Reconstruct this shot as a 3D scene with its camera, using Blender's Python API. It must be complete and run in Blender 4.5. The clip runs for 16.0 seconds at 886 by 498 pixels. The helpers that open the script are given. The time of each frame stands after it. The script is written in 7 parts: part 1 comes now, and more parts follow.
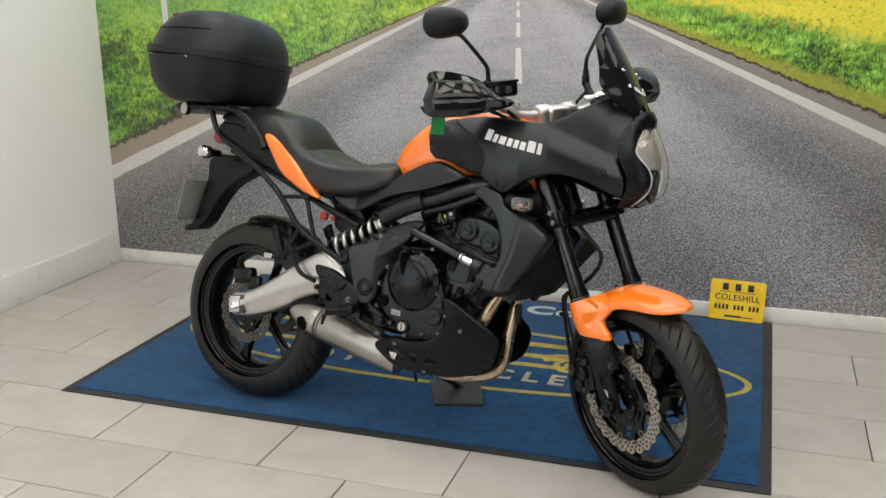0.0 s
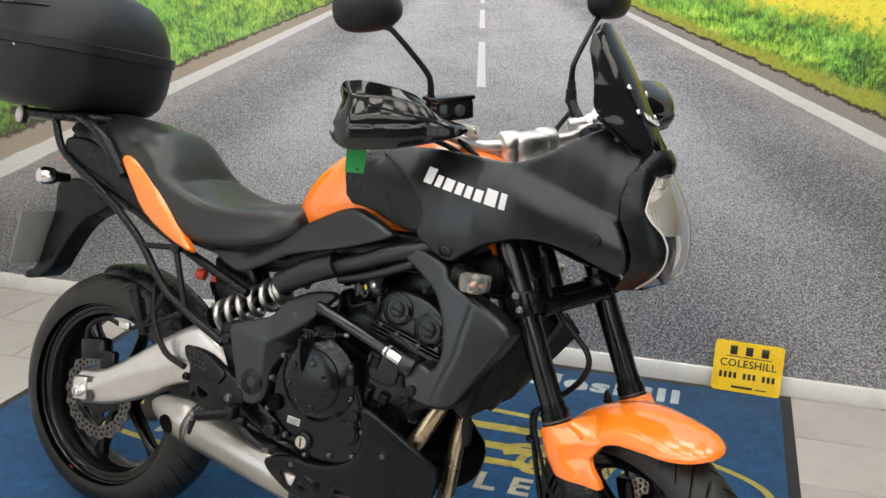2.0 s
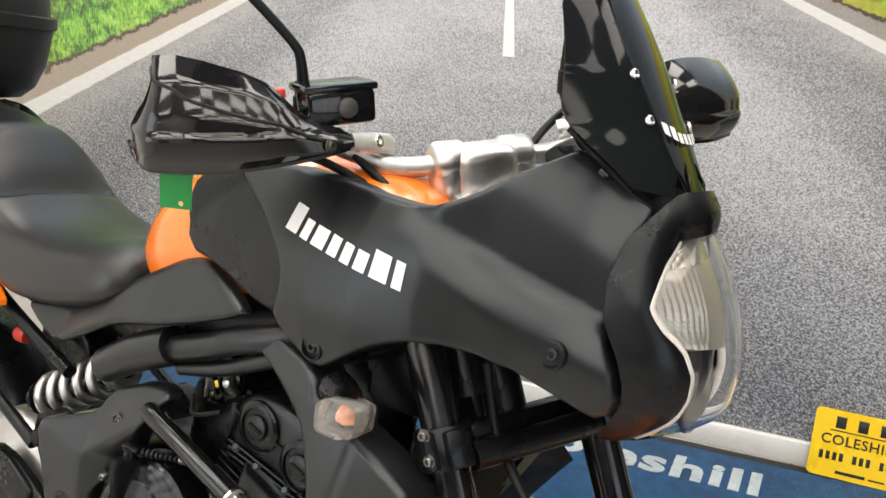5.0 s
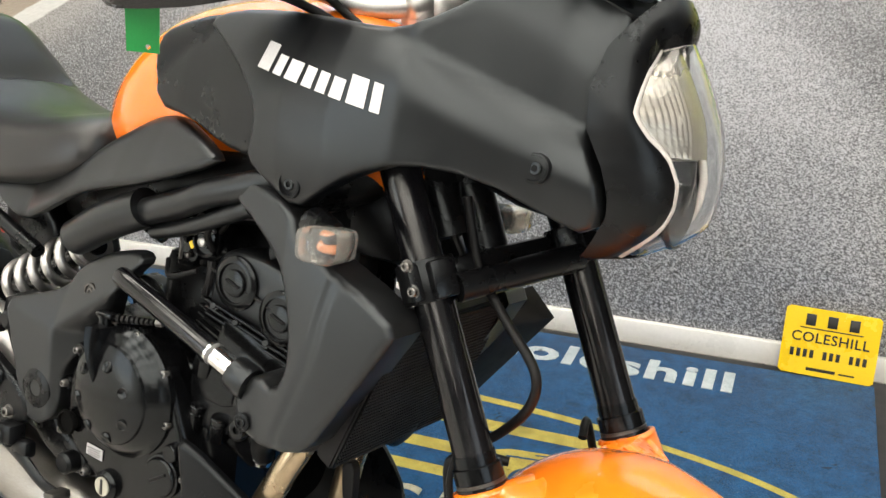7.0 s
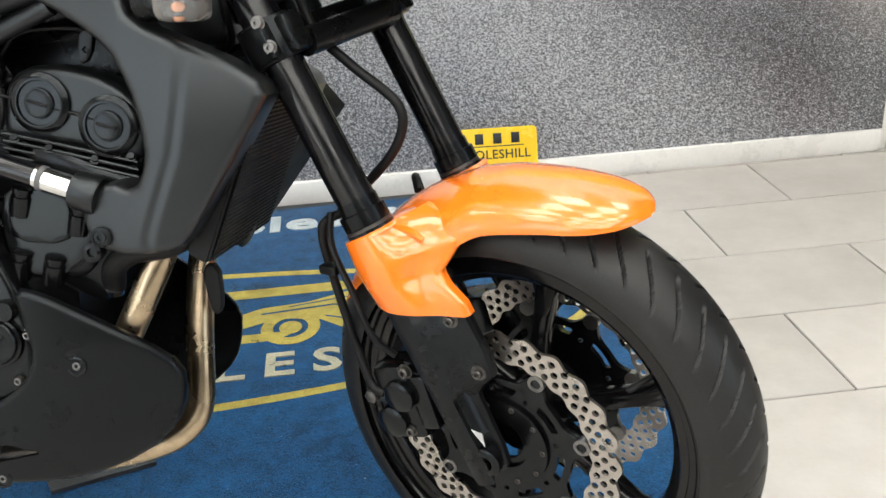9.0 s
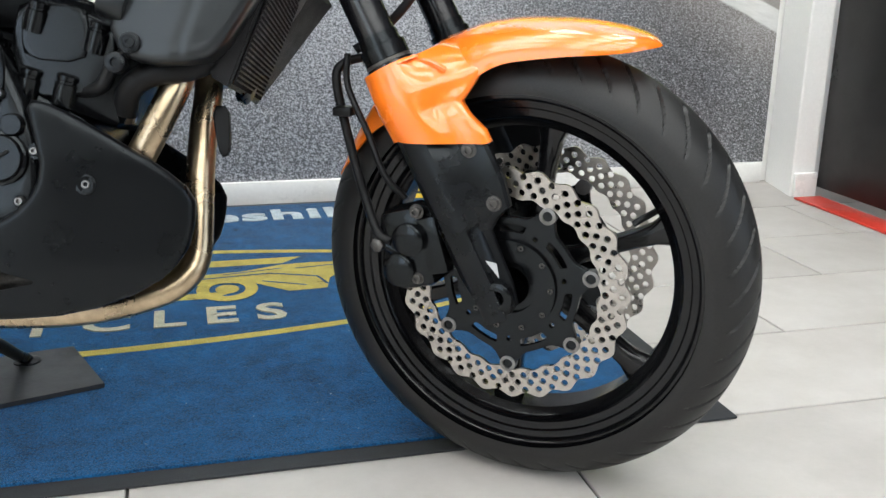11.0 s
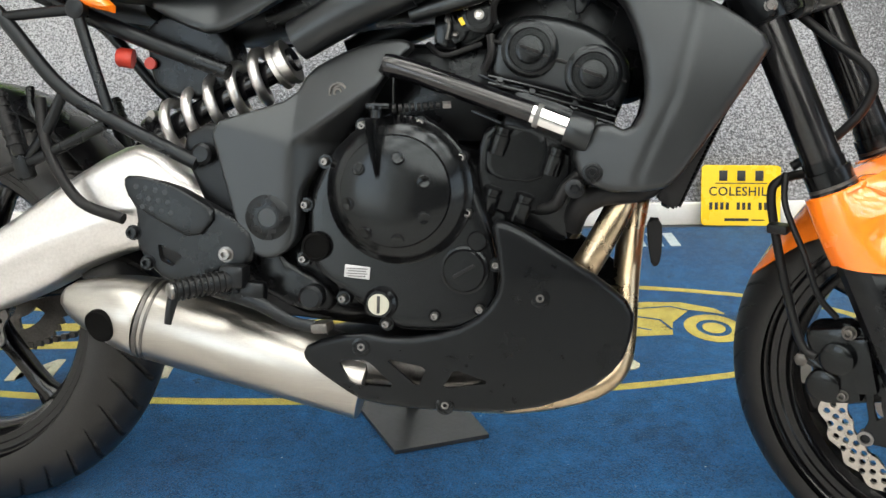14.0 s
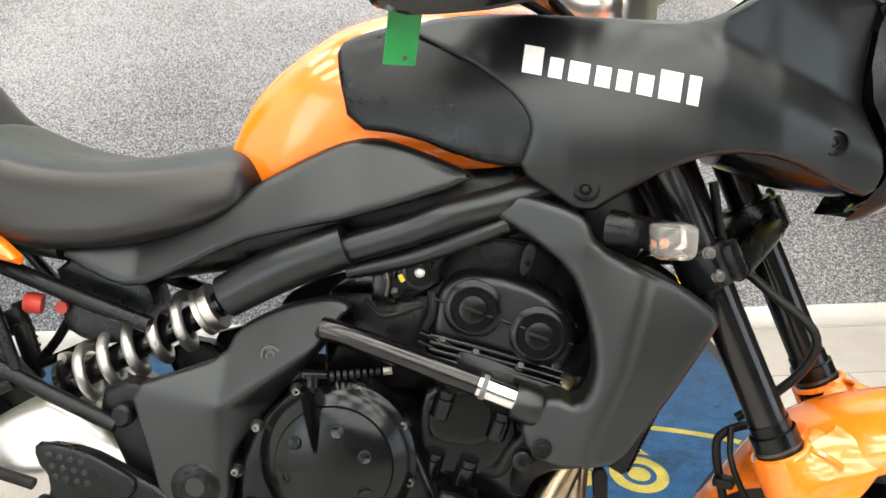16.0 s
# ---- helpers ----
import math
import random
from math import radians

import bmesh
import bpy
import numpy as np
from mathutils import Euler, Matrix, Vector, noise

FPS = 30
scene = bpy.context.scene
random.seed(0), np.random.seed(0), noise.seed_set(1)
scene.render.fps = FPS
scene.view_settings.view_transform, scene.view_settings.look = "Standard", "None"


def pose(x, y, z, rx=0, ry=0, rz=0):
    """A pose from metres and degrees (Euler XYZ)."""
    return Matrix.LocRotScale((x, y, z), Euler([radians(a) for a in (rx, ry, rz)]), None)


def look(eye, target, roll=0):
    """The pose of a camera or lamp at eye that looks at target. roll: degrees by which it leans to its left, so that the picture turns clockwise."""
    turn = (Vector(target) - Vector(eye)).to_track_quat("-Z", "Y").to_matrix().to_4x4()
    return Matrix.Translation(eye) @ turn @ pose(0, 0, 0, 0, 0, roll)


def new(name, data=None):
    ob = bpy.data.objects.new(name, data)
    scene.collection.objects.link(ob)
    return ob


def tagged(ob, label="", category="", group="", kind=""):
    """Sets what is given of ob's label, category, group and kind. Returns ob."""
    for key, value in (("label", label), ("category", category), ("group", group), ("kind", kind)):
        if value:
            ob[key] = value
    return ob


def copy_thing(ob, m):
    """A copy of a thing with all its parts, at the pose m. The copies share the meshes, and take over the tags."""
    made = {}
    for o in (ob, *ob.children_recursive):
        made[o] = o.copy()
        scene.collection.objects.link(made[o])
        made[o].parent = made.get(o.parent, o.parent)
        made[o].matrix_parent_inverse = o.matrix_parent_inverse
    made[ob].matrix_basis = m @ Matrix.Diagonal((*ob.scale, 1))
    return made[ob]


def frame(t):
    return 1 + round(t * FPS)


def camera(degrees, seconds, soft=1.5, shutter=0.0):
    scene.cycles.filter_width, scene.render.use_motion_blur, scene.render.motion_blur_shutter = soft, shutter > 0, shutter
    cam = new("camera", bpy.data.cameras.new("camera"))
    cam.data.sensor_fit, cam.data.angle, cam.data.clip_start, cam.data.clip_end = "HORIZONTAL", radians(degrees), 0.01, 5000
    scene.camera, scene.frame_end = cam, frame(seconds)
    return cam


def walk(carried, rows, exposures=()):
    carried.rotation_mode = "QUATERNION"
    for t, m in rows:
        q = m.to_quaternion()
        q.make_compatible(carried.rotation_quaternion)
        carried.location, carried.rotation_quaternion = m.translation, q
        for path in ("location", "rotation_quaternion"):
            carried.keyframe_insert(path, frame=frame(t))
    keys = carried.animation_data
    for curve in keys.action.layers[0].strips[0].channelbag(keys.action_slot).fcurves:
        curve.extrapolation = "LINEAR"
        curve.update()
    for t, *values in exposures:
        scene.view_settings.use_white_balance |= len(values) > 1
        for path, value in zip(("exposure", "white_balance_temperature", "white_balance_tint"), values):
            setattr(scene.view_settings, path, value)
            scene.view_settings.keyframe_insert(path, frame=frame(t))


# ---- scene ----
cam = camera(49.3, 16.0)
PATH = [
    (0, (-0.004, 0.142, 1.435), (-0.612, 1.97, 0.898), -0.4),
    (0.5, (0.002, 0.248, 1.434), (-0.625, 2.067, 0.886), 0.4),
    (1, (-0.098, 0.517, 1.417), (-0.68, 2.356, 0.888), 1.2),
    (1.5, (-0.189, 0.792, 1.403), (-0.729, 2.635, 0.844), 1.3),
    (2, (-0.199, 1.04, 1.408), (-0.738, 2.879, 0.838), 1.5),
    (2.5, (-0.227, 1.244, 1.405), (-0.747, 3.086, 0.826), 2.3),
    (3, (-0.321, 1.481, 1.38), (-0.781, 3.336, 0.792), 2.1),
    (3.2, (-0.352, 1.567, 1.386), (-0.791, 3.421, 0.777), 2.2),
    (5.3, (-0.155, 1.918, 1.320), (-0.927, 3.645, 0.669), 1.1),
    (5.5, (-0.159, 1.915, 1.306), (-0.931, 3.642, 0.656), 1.1),
    (6, (-0.163, 1.898, 1.272), (-0.917, 3.627, 0.608), 1.3),
    (6.5, (-0.163, 1.881, 1.231), (-0.89, 3.615, 0.551), 0.6),
    (7, (-0.167, 1.871, 1.183), (-0.842, 3.616, 0.479), 0.2),
    (7.5, (-0.214, 1.882, 1.13), (-0.745, 3.643, 0.343), 0.8),
    (8, (-0.347, 1.894, 1.067), (-0.598, 3.672, 0.188), 0.6),
    (8.5, (-0.424, 1.831, 1.022), (-0.442, 3.633, 0.155), -0.8),
    (9, (-0.479, 1.706, 0.982), (-0.297, 3.525, 0.17), -3.3),
    (9.2, (-0.505, 1.676, 0.962), (-0.263, 3.480, 0.134), -1.6),
    (11.3, (-0.715, 1.594, 0.660), (-0.200, 3.449, 0.123), 0.8),
    (11.5, (-0.723, 1.592, 0.662), (-0.245, 3.462, 0.135), 0.8),
    (12, (-0.831, 1.604, 0.687), (-0.445, 3.498, 0.174), 0.6),
    (12.5, (-0.896, 1.612, 0.708), (-0.762, 3.552, 0.241), 0.2),
    (13, (-0.94, 1.607, 0.724), (-0.917, 3.552, 0.257), -0.6),
    (13.5, (-0.939, 1.623, 0.772), (-0.937, 3.544, 0.216), -0.9),
    (14, (-0.944, 1.636, 0.871), (-0.916, 3.524, 0.212), -0.6),
    (14.5, (-0.968, 1.634, 0.979), (-0.895, 3.499, 0.26), 0.3),
    (15, (-0.983, 1.636, 1.066), (-0.889, 3.512, 0.381), 0.8),
    (15.5, (-1.017, 1.666, 1.131), (-0.831, 3.549, 0.481), 1.4),
    (16, (-0.984, 1.79, 1.143), (-0.749, 3.669, 0.499), 0.8),
]
walk(cam, [(t, look(eye, target, roll)) for t, eye, target, roll in PATH],
     exposures=[(0, -0.45, 6450, 9), (1.5, -0.22, 6350, 9), (3.0, 0.0, 6350, 9), (5.5, 0.32, 6600, 9), (7.0, 0.44, 6650, 7), (8.0, 0.34, 6450, 7), (9.0, 0.33, 6250, 7),
                (11.5, 0.26, 5850, 6), (12.0, 0.40, 5950, 6), (12.5, 0.54, 6100, 6), (13.0, 0.54, 6250, 6), (14.5, 0.60, 6300, 6), (15.5, 0.76, 6450, 7), (16.0, 0.68, 6600, 7)])

# ---- light ----
world = bpy.data.worlds.new("sky")
scene.world = world
world.use_nodes = True
sky = world.node_tree.nodes.new("ShaderNodeTexSky")
sky.sky_type, sky.sun_disc, sky.sun_elevation, sky.sun_rotation = "NISHITA", False, radians(40), radians(200)
world.node_tree.links.new(sky.outputs[0], world.node_tree.nodes["Background"].inputs[0])
world.node_tree.nodes["Background"].inputs[1].default_value = 0.12


def area_lamp(name, m, sx, sy, watts, colour):
    data = bpy.data.lights.new(name, "AREA")
    data.shape, data.size, data.size_y, data.energy, data.color = "RECTANGLE", sx, sy, watts, colour
    ob = new(name, data)
    ob.matrix_world = m
    return ob


# daylight in the windows of the side walls; the rest comes from the square panels of the ceiling
area_lamp("window_light", pose(3.42, -0.4, 1.37, 90, 0, 90), 3.6, 2.25, 34, (0.96, 0.98, 1.0))
area_lamp("side_window_light", pose(-3.19, -0.23, 1.50, 90, 0, -90), 2.2, 2.0, 28, (0.96, 0.98, 1.0))

# ---- materials ----
def shader(name):
    m = bpy.data.materials.new(name)
    m.use_nodes = True
    return m, m.node_tree.nodes, m.node_tree.links, m.node_tree.nodes["Principled BSDF"]


def node(ns, kind, **values):
    n = ns.new(kind)
    for key, value in values.items():
        if key in n.inputs:
            n.inputs[key].default_value = value
    return n


def surface(name, colour, rough, metal=0.0, grain=60.0, vary=0.15, bump=0.1, coat=0.0, spots=6.0, rough_vary=0.12, spec=0.5, stretch=None):
    """A painted or moulded surface: two scales of tone, a fine relief and uneven gloss."""
    m, ns, ls, b = shader(name)
    tc = ns.new("ShaderNodeTexCoord")
    src = tc.outputs["Object"]
    if stretch:
        mp = ns.new("ShaderNodeMapping")
        mp.inputs["Scale"].default_value = stretch
        ls.new(src, mp.inputs[0])
        src = mp.outputs[0]
    fine = node(ns, "ShaderNodeTexNoise", Scale=grain, Detail=4.0, Roughness=0.6)
    big = node(ns, "ShaderNodeTexNoise", Scale=spots, Detail=5.0, Roughness=0.65)
    ls.new(src, fine.inputs["Vector"]), ls.new(tc.outputs["Object"], big.inputs["Vector"])
    both = node(ns, "ShaderNodeMath")
    both.operation = "ADD"
    ls.new(fine.outputs["Fac"], both.inputs[0]), ls.new(big.outputs["Fac"], both.inputs[1])
    ramp = ns.new("ShaderNodeMapRange")
    ramp.inputs["From Min"].default_value, ramp.inputs["From Max"].default_value = 0.7, 1.3
    ramp.inputs["To Min"].default_value, ramp.inputs["To Max"].default_value = 1 - vary, 1 + vary
    ls.new(both.outputs[0], ramp.inputs["Value"])
    mul = ns.new("ShaderNodeVectorMath")
    mul.operation = "SCALE"
    mul.inputs[0].default_value = colour
    ls.new(ramp.outputs[0], mul.inputs["Scale"])
    ls.new(mul.outputs[0], b.inputs["Base Color"])
    rr = ns.new("ShaderNodeMapRange")
    rr.inputs["From Min"].default_value, rr.inputs["From Max"].default_value = 0.3, 0.7
    rr.inputs["To Min"].default_value, rr.inputs["To Max"].default_value = max(0.02, rough - rough_vary), min(1, rough + rough_vary)
    ls.new(big.outputs["Fac"], rr.inputs["Value"])
    ls.new(rr.outputs[0], b.inputs["Roughness"])
    b.inputs["Metallic"].default_value, b.inputs["Coat Weight"].default_value = metal, coat
    b.inputs["Coat Roughness"].default_value = 0.04
    b.inputs["Specular IOR Level"].default_value = spec
    if bump:
        bp = node(ns, "ShaderNodeBump", Strength=bump, Distance=0.002)
        ls.new(fine.outputs["Fac"], bp.inputs["Height"])
        ls.new(bp.outputs[0], b.inputs["Normal"])
    return m


MATTE = surface("matte_black_plastic", (0.0042, 0.0044, 0.005), 0.34, grain=900, vary=0.2, bump=0.012, spots=9, rough_vary=0.05, spec=0.5)
MOULDED = surface("moulded_black_plastic", (0.0082, 0.0084, 0.009), 0.36, grain=1200, vary=0.2, bump=0.02, spots=9, rough_vary=0.05, spec=0.55)
PAN = surface("satin_black_paint", (0.0028, 0.003, 0.0035), 0.3, grain=900, vary=0.2, bump=0.012, spots=9, rough_vary=0.05, spec=0.24)
SATIN = surface("satin_black_plastic", (0.0035, 0.0035, 0.004), 0.3, grain=700, vary=0.2, bump=0.02, spots=12, spec=0.27)
VINYL = surface("seat_vinyl", (0.006, 0.006, 0.0064), 0.34, grain=1100, vary=0.2, bump=0.02, spots=10, rough_vary=0.05, spec=0.5)
TEXTURED = surface("grained_black_plastic", (0.0045, 0.0045, 0.005), 0.44, grain=1300, vary=0.2, bump=0.12, spots=7, spec=0.35)
ENGINE = surface("engine_black_paint", (0.003, 0.003, 0.0034), 0.2, grain=500, vary=0.12, bump=0.008, spots=14, rough_vary=0.012, spec=0.31)
FRAME = surface("frame_black_paint", (0.004, 0.004, 0.005), 0.16, grain=300, vary=0.2, bump=0.0, spots=15, spec=0.5)
GLOSS = surface("gloss_black", (0.006, 0.006, 0.007), 0.09, grain=200, vary=0.2, bump=0.0, coat=0.2, spots=20, rough_vary=0.04, spec=0.38)
ORANGE = surface("orange_paint", (0.88, 0.190, 0.009), 0.26, grain=2600, vary=0.07, bump=0.0, coat=0.9, spots=5, rough_vary=0.03)
ALLOY = surface("cast_alloy", (0.60, 0.59, 0.58), 0.40, metal=1.0, grain=260, vary=0.12, bump=0.08, spots=14)
STEEL = surface("brushed_steel", (0.36, 0.345, 0.32), 0.33, metal=1.0, grain=90, vary=0.12, bump=0.006, spots=3, rough_vary=0.03, stretch=(0.25, 9, 9))
HEADER = surface("heat_tinted_steel", (0.44, 0.35, 0.235), 0.28, metal=1.0, grain=60, vary=0.25, bump=0.02, spots=10, rough_vary=0.05)
DISC = surface("disc_steel", (0.44, 0.41, 0.375), 0.33, metal=1.0, grain=400, vary=0.15, bump=0.05, spots=40)
DARK_STEEL = surface("dark_steel", (0.10, 0.095, 0.09), 0.42, metal=0.9, grain=300, vary=0.3, bump=0.1, spots=30)
CHROME = surface("bright_metal", (0.72, 0.72, 0.72), 0.15, metal=1.0, grain=200, vary=0.08, bump=0.0, spots=20, rough_vary=0.05)
OIL_GLASS = surface("oil_level_glass", (0.36, 0.35, 0.29), 0.22, grain=300, vary=0.1, bump=0.0)
# the black plastics and paints take a faintly blue sheen
for cool in (MATTE, MOULDED, PAN, SATIN, TEXTURED, ENGINE):
    cool.node_tree.nodes["Principled BSDF"].inputs["Specular Tint"].default_value = (0.87, 0.95, 1.0, 1)
STUD = surface("dull_bolt_steel", (0.2, 0.195, 0.19), 0.36, metal=1.0, grain=300, vary=0.2, bump=0.0)
WHEEL = surface("wheel_black_paint", (0.003, 0.003, 0.0035), 0.17, grain=300, vary=0.2, bump=0.0, spots=12, rough_vary=0.04, spec=0.35)
RUBBER = surface("tyre_rubber", (0.0115, 0.0112, 0.011), 0.45, grain=420, vary=0.35, bump=0.1, spots=11, spec=0.34)
HOSE = surface("rubber_hose", (0.005, 0.005, 0.0055), 0.45, grain=500, vary=0.2, bump=0.12, spots=20, spec=0.22)
RED = surface("red_plastic", (0.42, 0.035, 0.02), 0.4, grain=500, vary=0.15, bump=0.05)
RED_LENS = surface("red_lens", (0.40, 0.012, 0.010), 0.12, grain=300, vary=0.15, bump=0.0, coat=0.6)
GREEN = surface("green_plastic_tag", (0.006, 0.22, 0.045), 0.35, grain=300, vary=0.08, bump=0.02)
LETTER = surface("silver_sticker", (0.58, 0.58, 0.59), 0.45, metal=0.0, grain=300, vary=0.08, bump=0.0)
WHITE_LABEL = surface("label_paper", (0.42, 0.42, 0.43), 0.45, grain=300, vary=0.08, bump=0.0)
GREY_INK = surface("grey_ink", (0.10, 0.10, 0.10), 0.5, grain=300, vary=0.1, bump=0.0)
PLATE_GREY = surface("grey_steel_plate", (0.042, 0.043, 0.045), 0.42, metal=0.3, grain=120, vary=0.2, bump=0.1, spots=14)
NUMBER_GREY = surface("back_of_number_plate", (0.22, 0.22, 0.215), 0.4, grain=200, vary=0.08, bump=0.0)
SIGN_YELLOW = surface("yellow_acrylic", (0.83, 0.56, 0.015), 0.28, grain=200, vary=0.05, bump=0.0, coat=0.4)
# near-glossless black, the shade inside the outlet and filler recess put into colour
HOLE_SHADE = surface("hole_shade_black", (0.003, 0.003, 0.003), 0.8, grain=300, vary=0.2, bump=0.0, spec=0.05)
INK = surface("black_ink", (0.012, 0.012, 0.012), 0.4, grain=200, vary=0.1, bump=0.0)
WALL_PAINT = surface("white_wall_paint", (0.86, 0.85, 0.83), 0.62, grain=120, vary=0.035, bump=0.12, spots=1.2)
SKIRTING = surface("white_gloss_paint", (0.78, 0.77, 0.75), 0.32, grain=80, vary=0.05, bump=0.08, spots=3)
GROUT = surface("grey_grout", (0.055, 0.052, 0.05), 0.85, grain=400, vary=0.25, bump=0.2, spots=5)
# grey of the unseen walls, set dark so the black panels reflect little
UNSEEN_GREY = surface("unseen_wall_grey", (0.07, 0.07, 0.07), 0.6, grain=120, vary=0.05, bump=0.1, spots=1.2)
CEILING = surface("ceiling_paint", (0.34, 0.34, 0.34), 0.8, grain=60, vary=0.04, bump=0.1, spots=1)
BLACK_PANEL = surface("black_laminate", (0.006, 0.006, 0.006), 0.35, grain=150, vary=0.3, bump=0.02, spots=4, spec=0.3)
RED_STRIP = surface("red_vinyl_strip", (0.50, 0.035, 0.02), 0.4, grain=120, vary=0.12, bump=0.05, spots=5)
MAT_EDGE = surface("rubber_mat_edge", (0.017, 0.018, 0.021), 0.6, grain=300, vary=0.2, bump=0.2, spots=6)


def carpet(name, colour, dark):
    """Short cut pile: tufts, brushed patches and ingrained dirt."""
    m, ns, ls, b = shader(name)
    tc = ns.new("ShaderNodeTexCoord")
    tuft = node(ns, "ShaderNodeTexNoise", Scale=420.0, Detail=2.0)
    patch = node(ns, "ShaderNodeTexNoise", Scale=7.0, Detail=8.0, Roughness=0.72)
    dirt = node(ns, "ShaderNodeTexNoise", Scale=32.0, Detail=5.0, Roughness=0.7)
    for n in (tuft, patch, dirt):
        ls.new(tc.outputs["Object"], n.inputs["Vector"])
    add = ns.new("ShaderNodeMath")
    add.operation = "MULTIPLY_ADD"
    add.inputs[1].default_value = 0.55
    ls.new(patch.outputs["Fac"], add.inputs[0]), ls.new(tuft.outputs["Fac"], add.inputs[2])
    add2 = ns.new("ShaderNodeMath")
    add2.operation = "MULTIPLY_ADD"
    add2.inputs[1].default_value = 0.5
    ls.new(dirt.outputs["Fac"], add2.inputs[0]), ls.new(add.outputs[0], add2.inputs[2])
    ramp = ns.new("ShaderNodeMapRange")
    ramp.inputs["From Min"].default_value, ramp.inputs["From Max"].default_value = 0.82, 1.22
    ls.new(add2.outputs[0], ramp.inputs["Value"])
    mix = ns.new("ShaderNodeMix")
    mix.data_type = "RGBA"
    mix.inputs[6].default_value, mix.inputs[7].default_value = (*dark, 1), (*colour, 1)
    ls.new(ramp.outputs[0], mix.inputs[0])
    # ground-in stains and pale fluff
    last = mix.outputs[2]
    for scale, rough, lo, hi, tone in ((2.6, 0.75, 0.60, 0.72, tuple(0.45 * c for c in dark)), (11.0, 0.8, 0.66, 0.70, tuple(0.35 * c for c in dark)), (150.0, 0.5, 0.73, 0.76, (0.42, 0.44, 0.46))):
        spot = node(ns, "ShaderNodeTexNoise", Scale=scale, Detail=4.0, Roughness=rough)
        ls.new(tc.outputs["Object"], spot.inputs["Vector"])
        key = ns.new("ShaderNodeMapRange")
        key.inputs["From Min"].default_value, key.inputs["From Max"].default_value, key.inputs["To Max"].default_value = lo, hi, 0.8
        ls.new(spot.outputs["Fac"], key.inputs["Value"])
        over = ns.new("ShaderNodeMix")
        over.data_type = "RGBA"
        over.inputs[7].default_value = (*tone, 1)
        ls.new(key.outputs[0], over.inputs[0]), ls.new(last, over.inputs[6])
        last = over.outputs[2]
    ls.new(last, b.inputs["Base Color"])
    b.inputs["Roughness"].default_value, b.inputs["Sheen Weight"].default_value = 0.92, 0.10
    b.inputs["Specular IOR Level"].default_value = 0.15
    bp = node(ns, "ShaderNodeBump", Strength=0.9, Distance=0.004)
    ls.new(tuft.outputs["Fac"], bp.inputs["Height"])
    ls.new(bp.outputs[0], b.inputs["Normal"])
    return m


CARPET = carpet("blue_carpet", (0.011, 0.100, 0.255), (0.003, 0.026, 0.075))
CARPET_YELLOW = carpet("yellow_carpet", (0.56, 0.46, 0.10), (0.27, 0.22, 0.05))
CARPET_CREAM = carpet("cream_carpet", (0.54, 0.51, 0.37), (0.30, 0.29, 0.22))
CARPET_WHITE = carpet("white_carpet", (0.58, 0.64, 0.66), (0.33, 0.40, 0.44))


def glazed_tile():
    m, ns, ls, b = shader("floor_tile_glaze")
    tc, info = ns.new("ShaderNodeTexCoord"), ns.new("ShaderNodeObjectInfo")
    shift = ns.new("ShaderNodeVectorMath")
    shift.operation = "SCALE"
    shift.inputs[0].default_value = (17.0, 31.0, 5.0)
    ls.new(info.outputs["Random"], shift.inputs["Scale"])
    at = ns.new("ShaderNodeVectorMath")
    ls.new(tc.outputs["Object"], at.inputs[0]), ls.new(shift.outputs[0], at.inputs[1])
    cloud = node(ns, "ShaderNodeTexNoise", Scale=5.0, Detail=7.0, Roughness=0.7)
    fine = node(ns, "ShaderNodeTexNoise", Scale=240.0, Detail=3.0)
    scuff = node(ns, "ShaderNodeTexNoise", Scale=14.0, Detail=9.0, Roughness=0.8)
    for n in (cloud, fine, scuff):
        ls.new(at.outputs[0], n.inputs["Vector"])
    ramp = ns.new("ShaderNodeValToRGB")
    ramp.color_ramp.elements[0].position, ramp.color_ramp.elements[1].position = 0.25, 0.8
    ramp.color_ramp.elements[0].color, ramp.color_ramp.elements[1].color = (0.38, 0.355, 0.33, 1), (0.51, 0.485, 0.46, 1)
    ls.new(cloud.outputs["Fac"], ramp.inputs[0])
    tone = ns.new("ShaderNodeMapRange")
    tone.inputs["To Min"].default_value, tone.inputs["To Max"].default_value = 0.93, 1.05
    ls.new(info.outputs["Random"], tone.inputs["Value"])
    dark = ns.new("ShaderNodeMapRange")
    dark.inputs["From Min"].default_value, dark.inputs["From Max"].default_value = 0.24, 0.34
    dark.inputs["To Min"].default_value, dark.inputs["To Max"].default_value = 0.78, 1.0
    ls.new(scuff.outputs["Fac"], dark.inputs["Value"])
    mul = ns.new("ShaderNodeMath")
    mul.operation = "MULTIPLY"
    ls.new(tone.outputs[0], mul.inputs[0]), ls.new(dark.outputs[0], mul.inputs[1])
    out = ns.new("ShaderNodeVectorMath")
    out.operation = "SCALE"
    ls.new(ramp.outputs[0], out.inputs[0]), ls.new(mul.outputs[0], out.inputs["Scale"])
    ls.new(out.outputs[0], b.inputs["Base Color"])
    rr = ns.new("ShaderNodeMapRange")
    rr.inputs["To Min"].default_value, rr.inputs["To Max"].default_value = 0.30, 0.55
    ls.new(scuff.outputs["Fac"], rr.inputs["Value"])
    ls.new(rr.outputs[0], b.inputs["Roughness"])
    bp = node(ns, "ShaderNodeBump", Strength=0.08, Distance=0.001)
    ls.new(fine.outputs["Fac"], bp.inputs["Height"])
    ls.new(bp.outputs[0], b.inputs["Normal"])
    return m


TILE = glazed_tile()


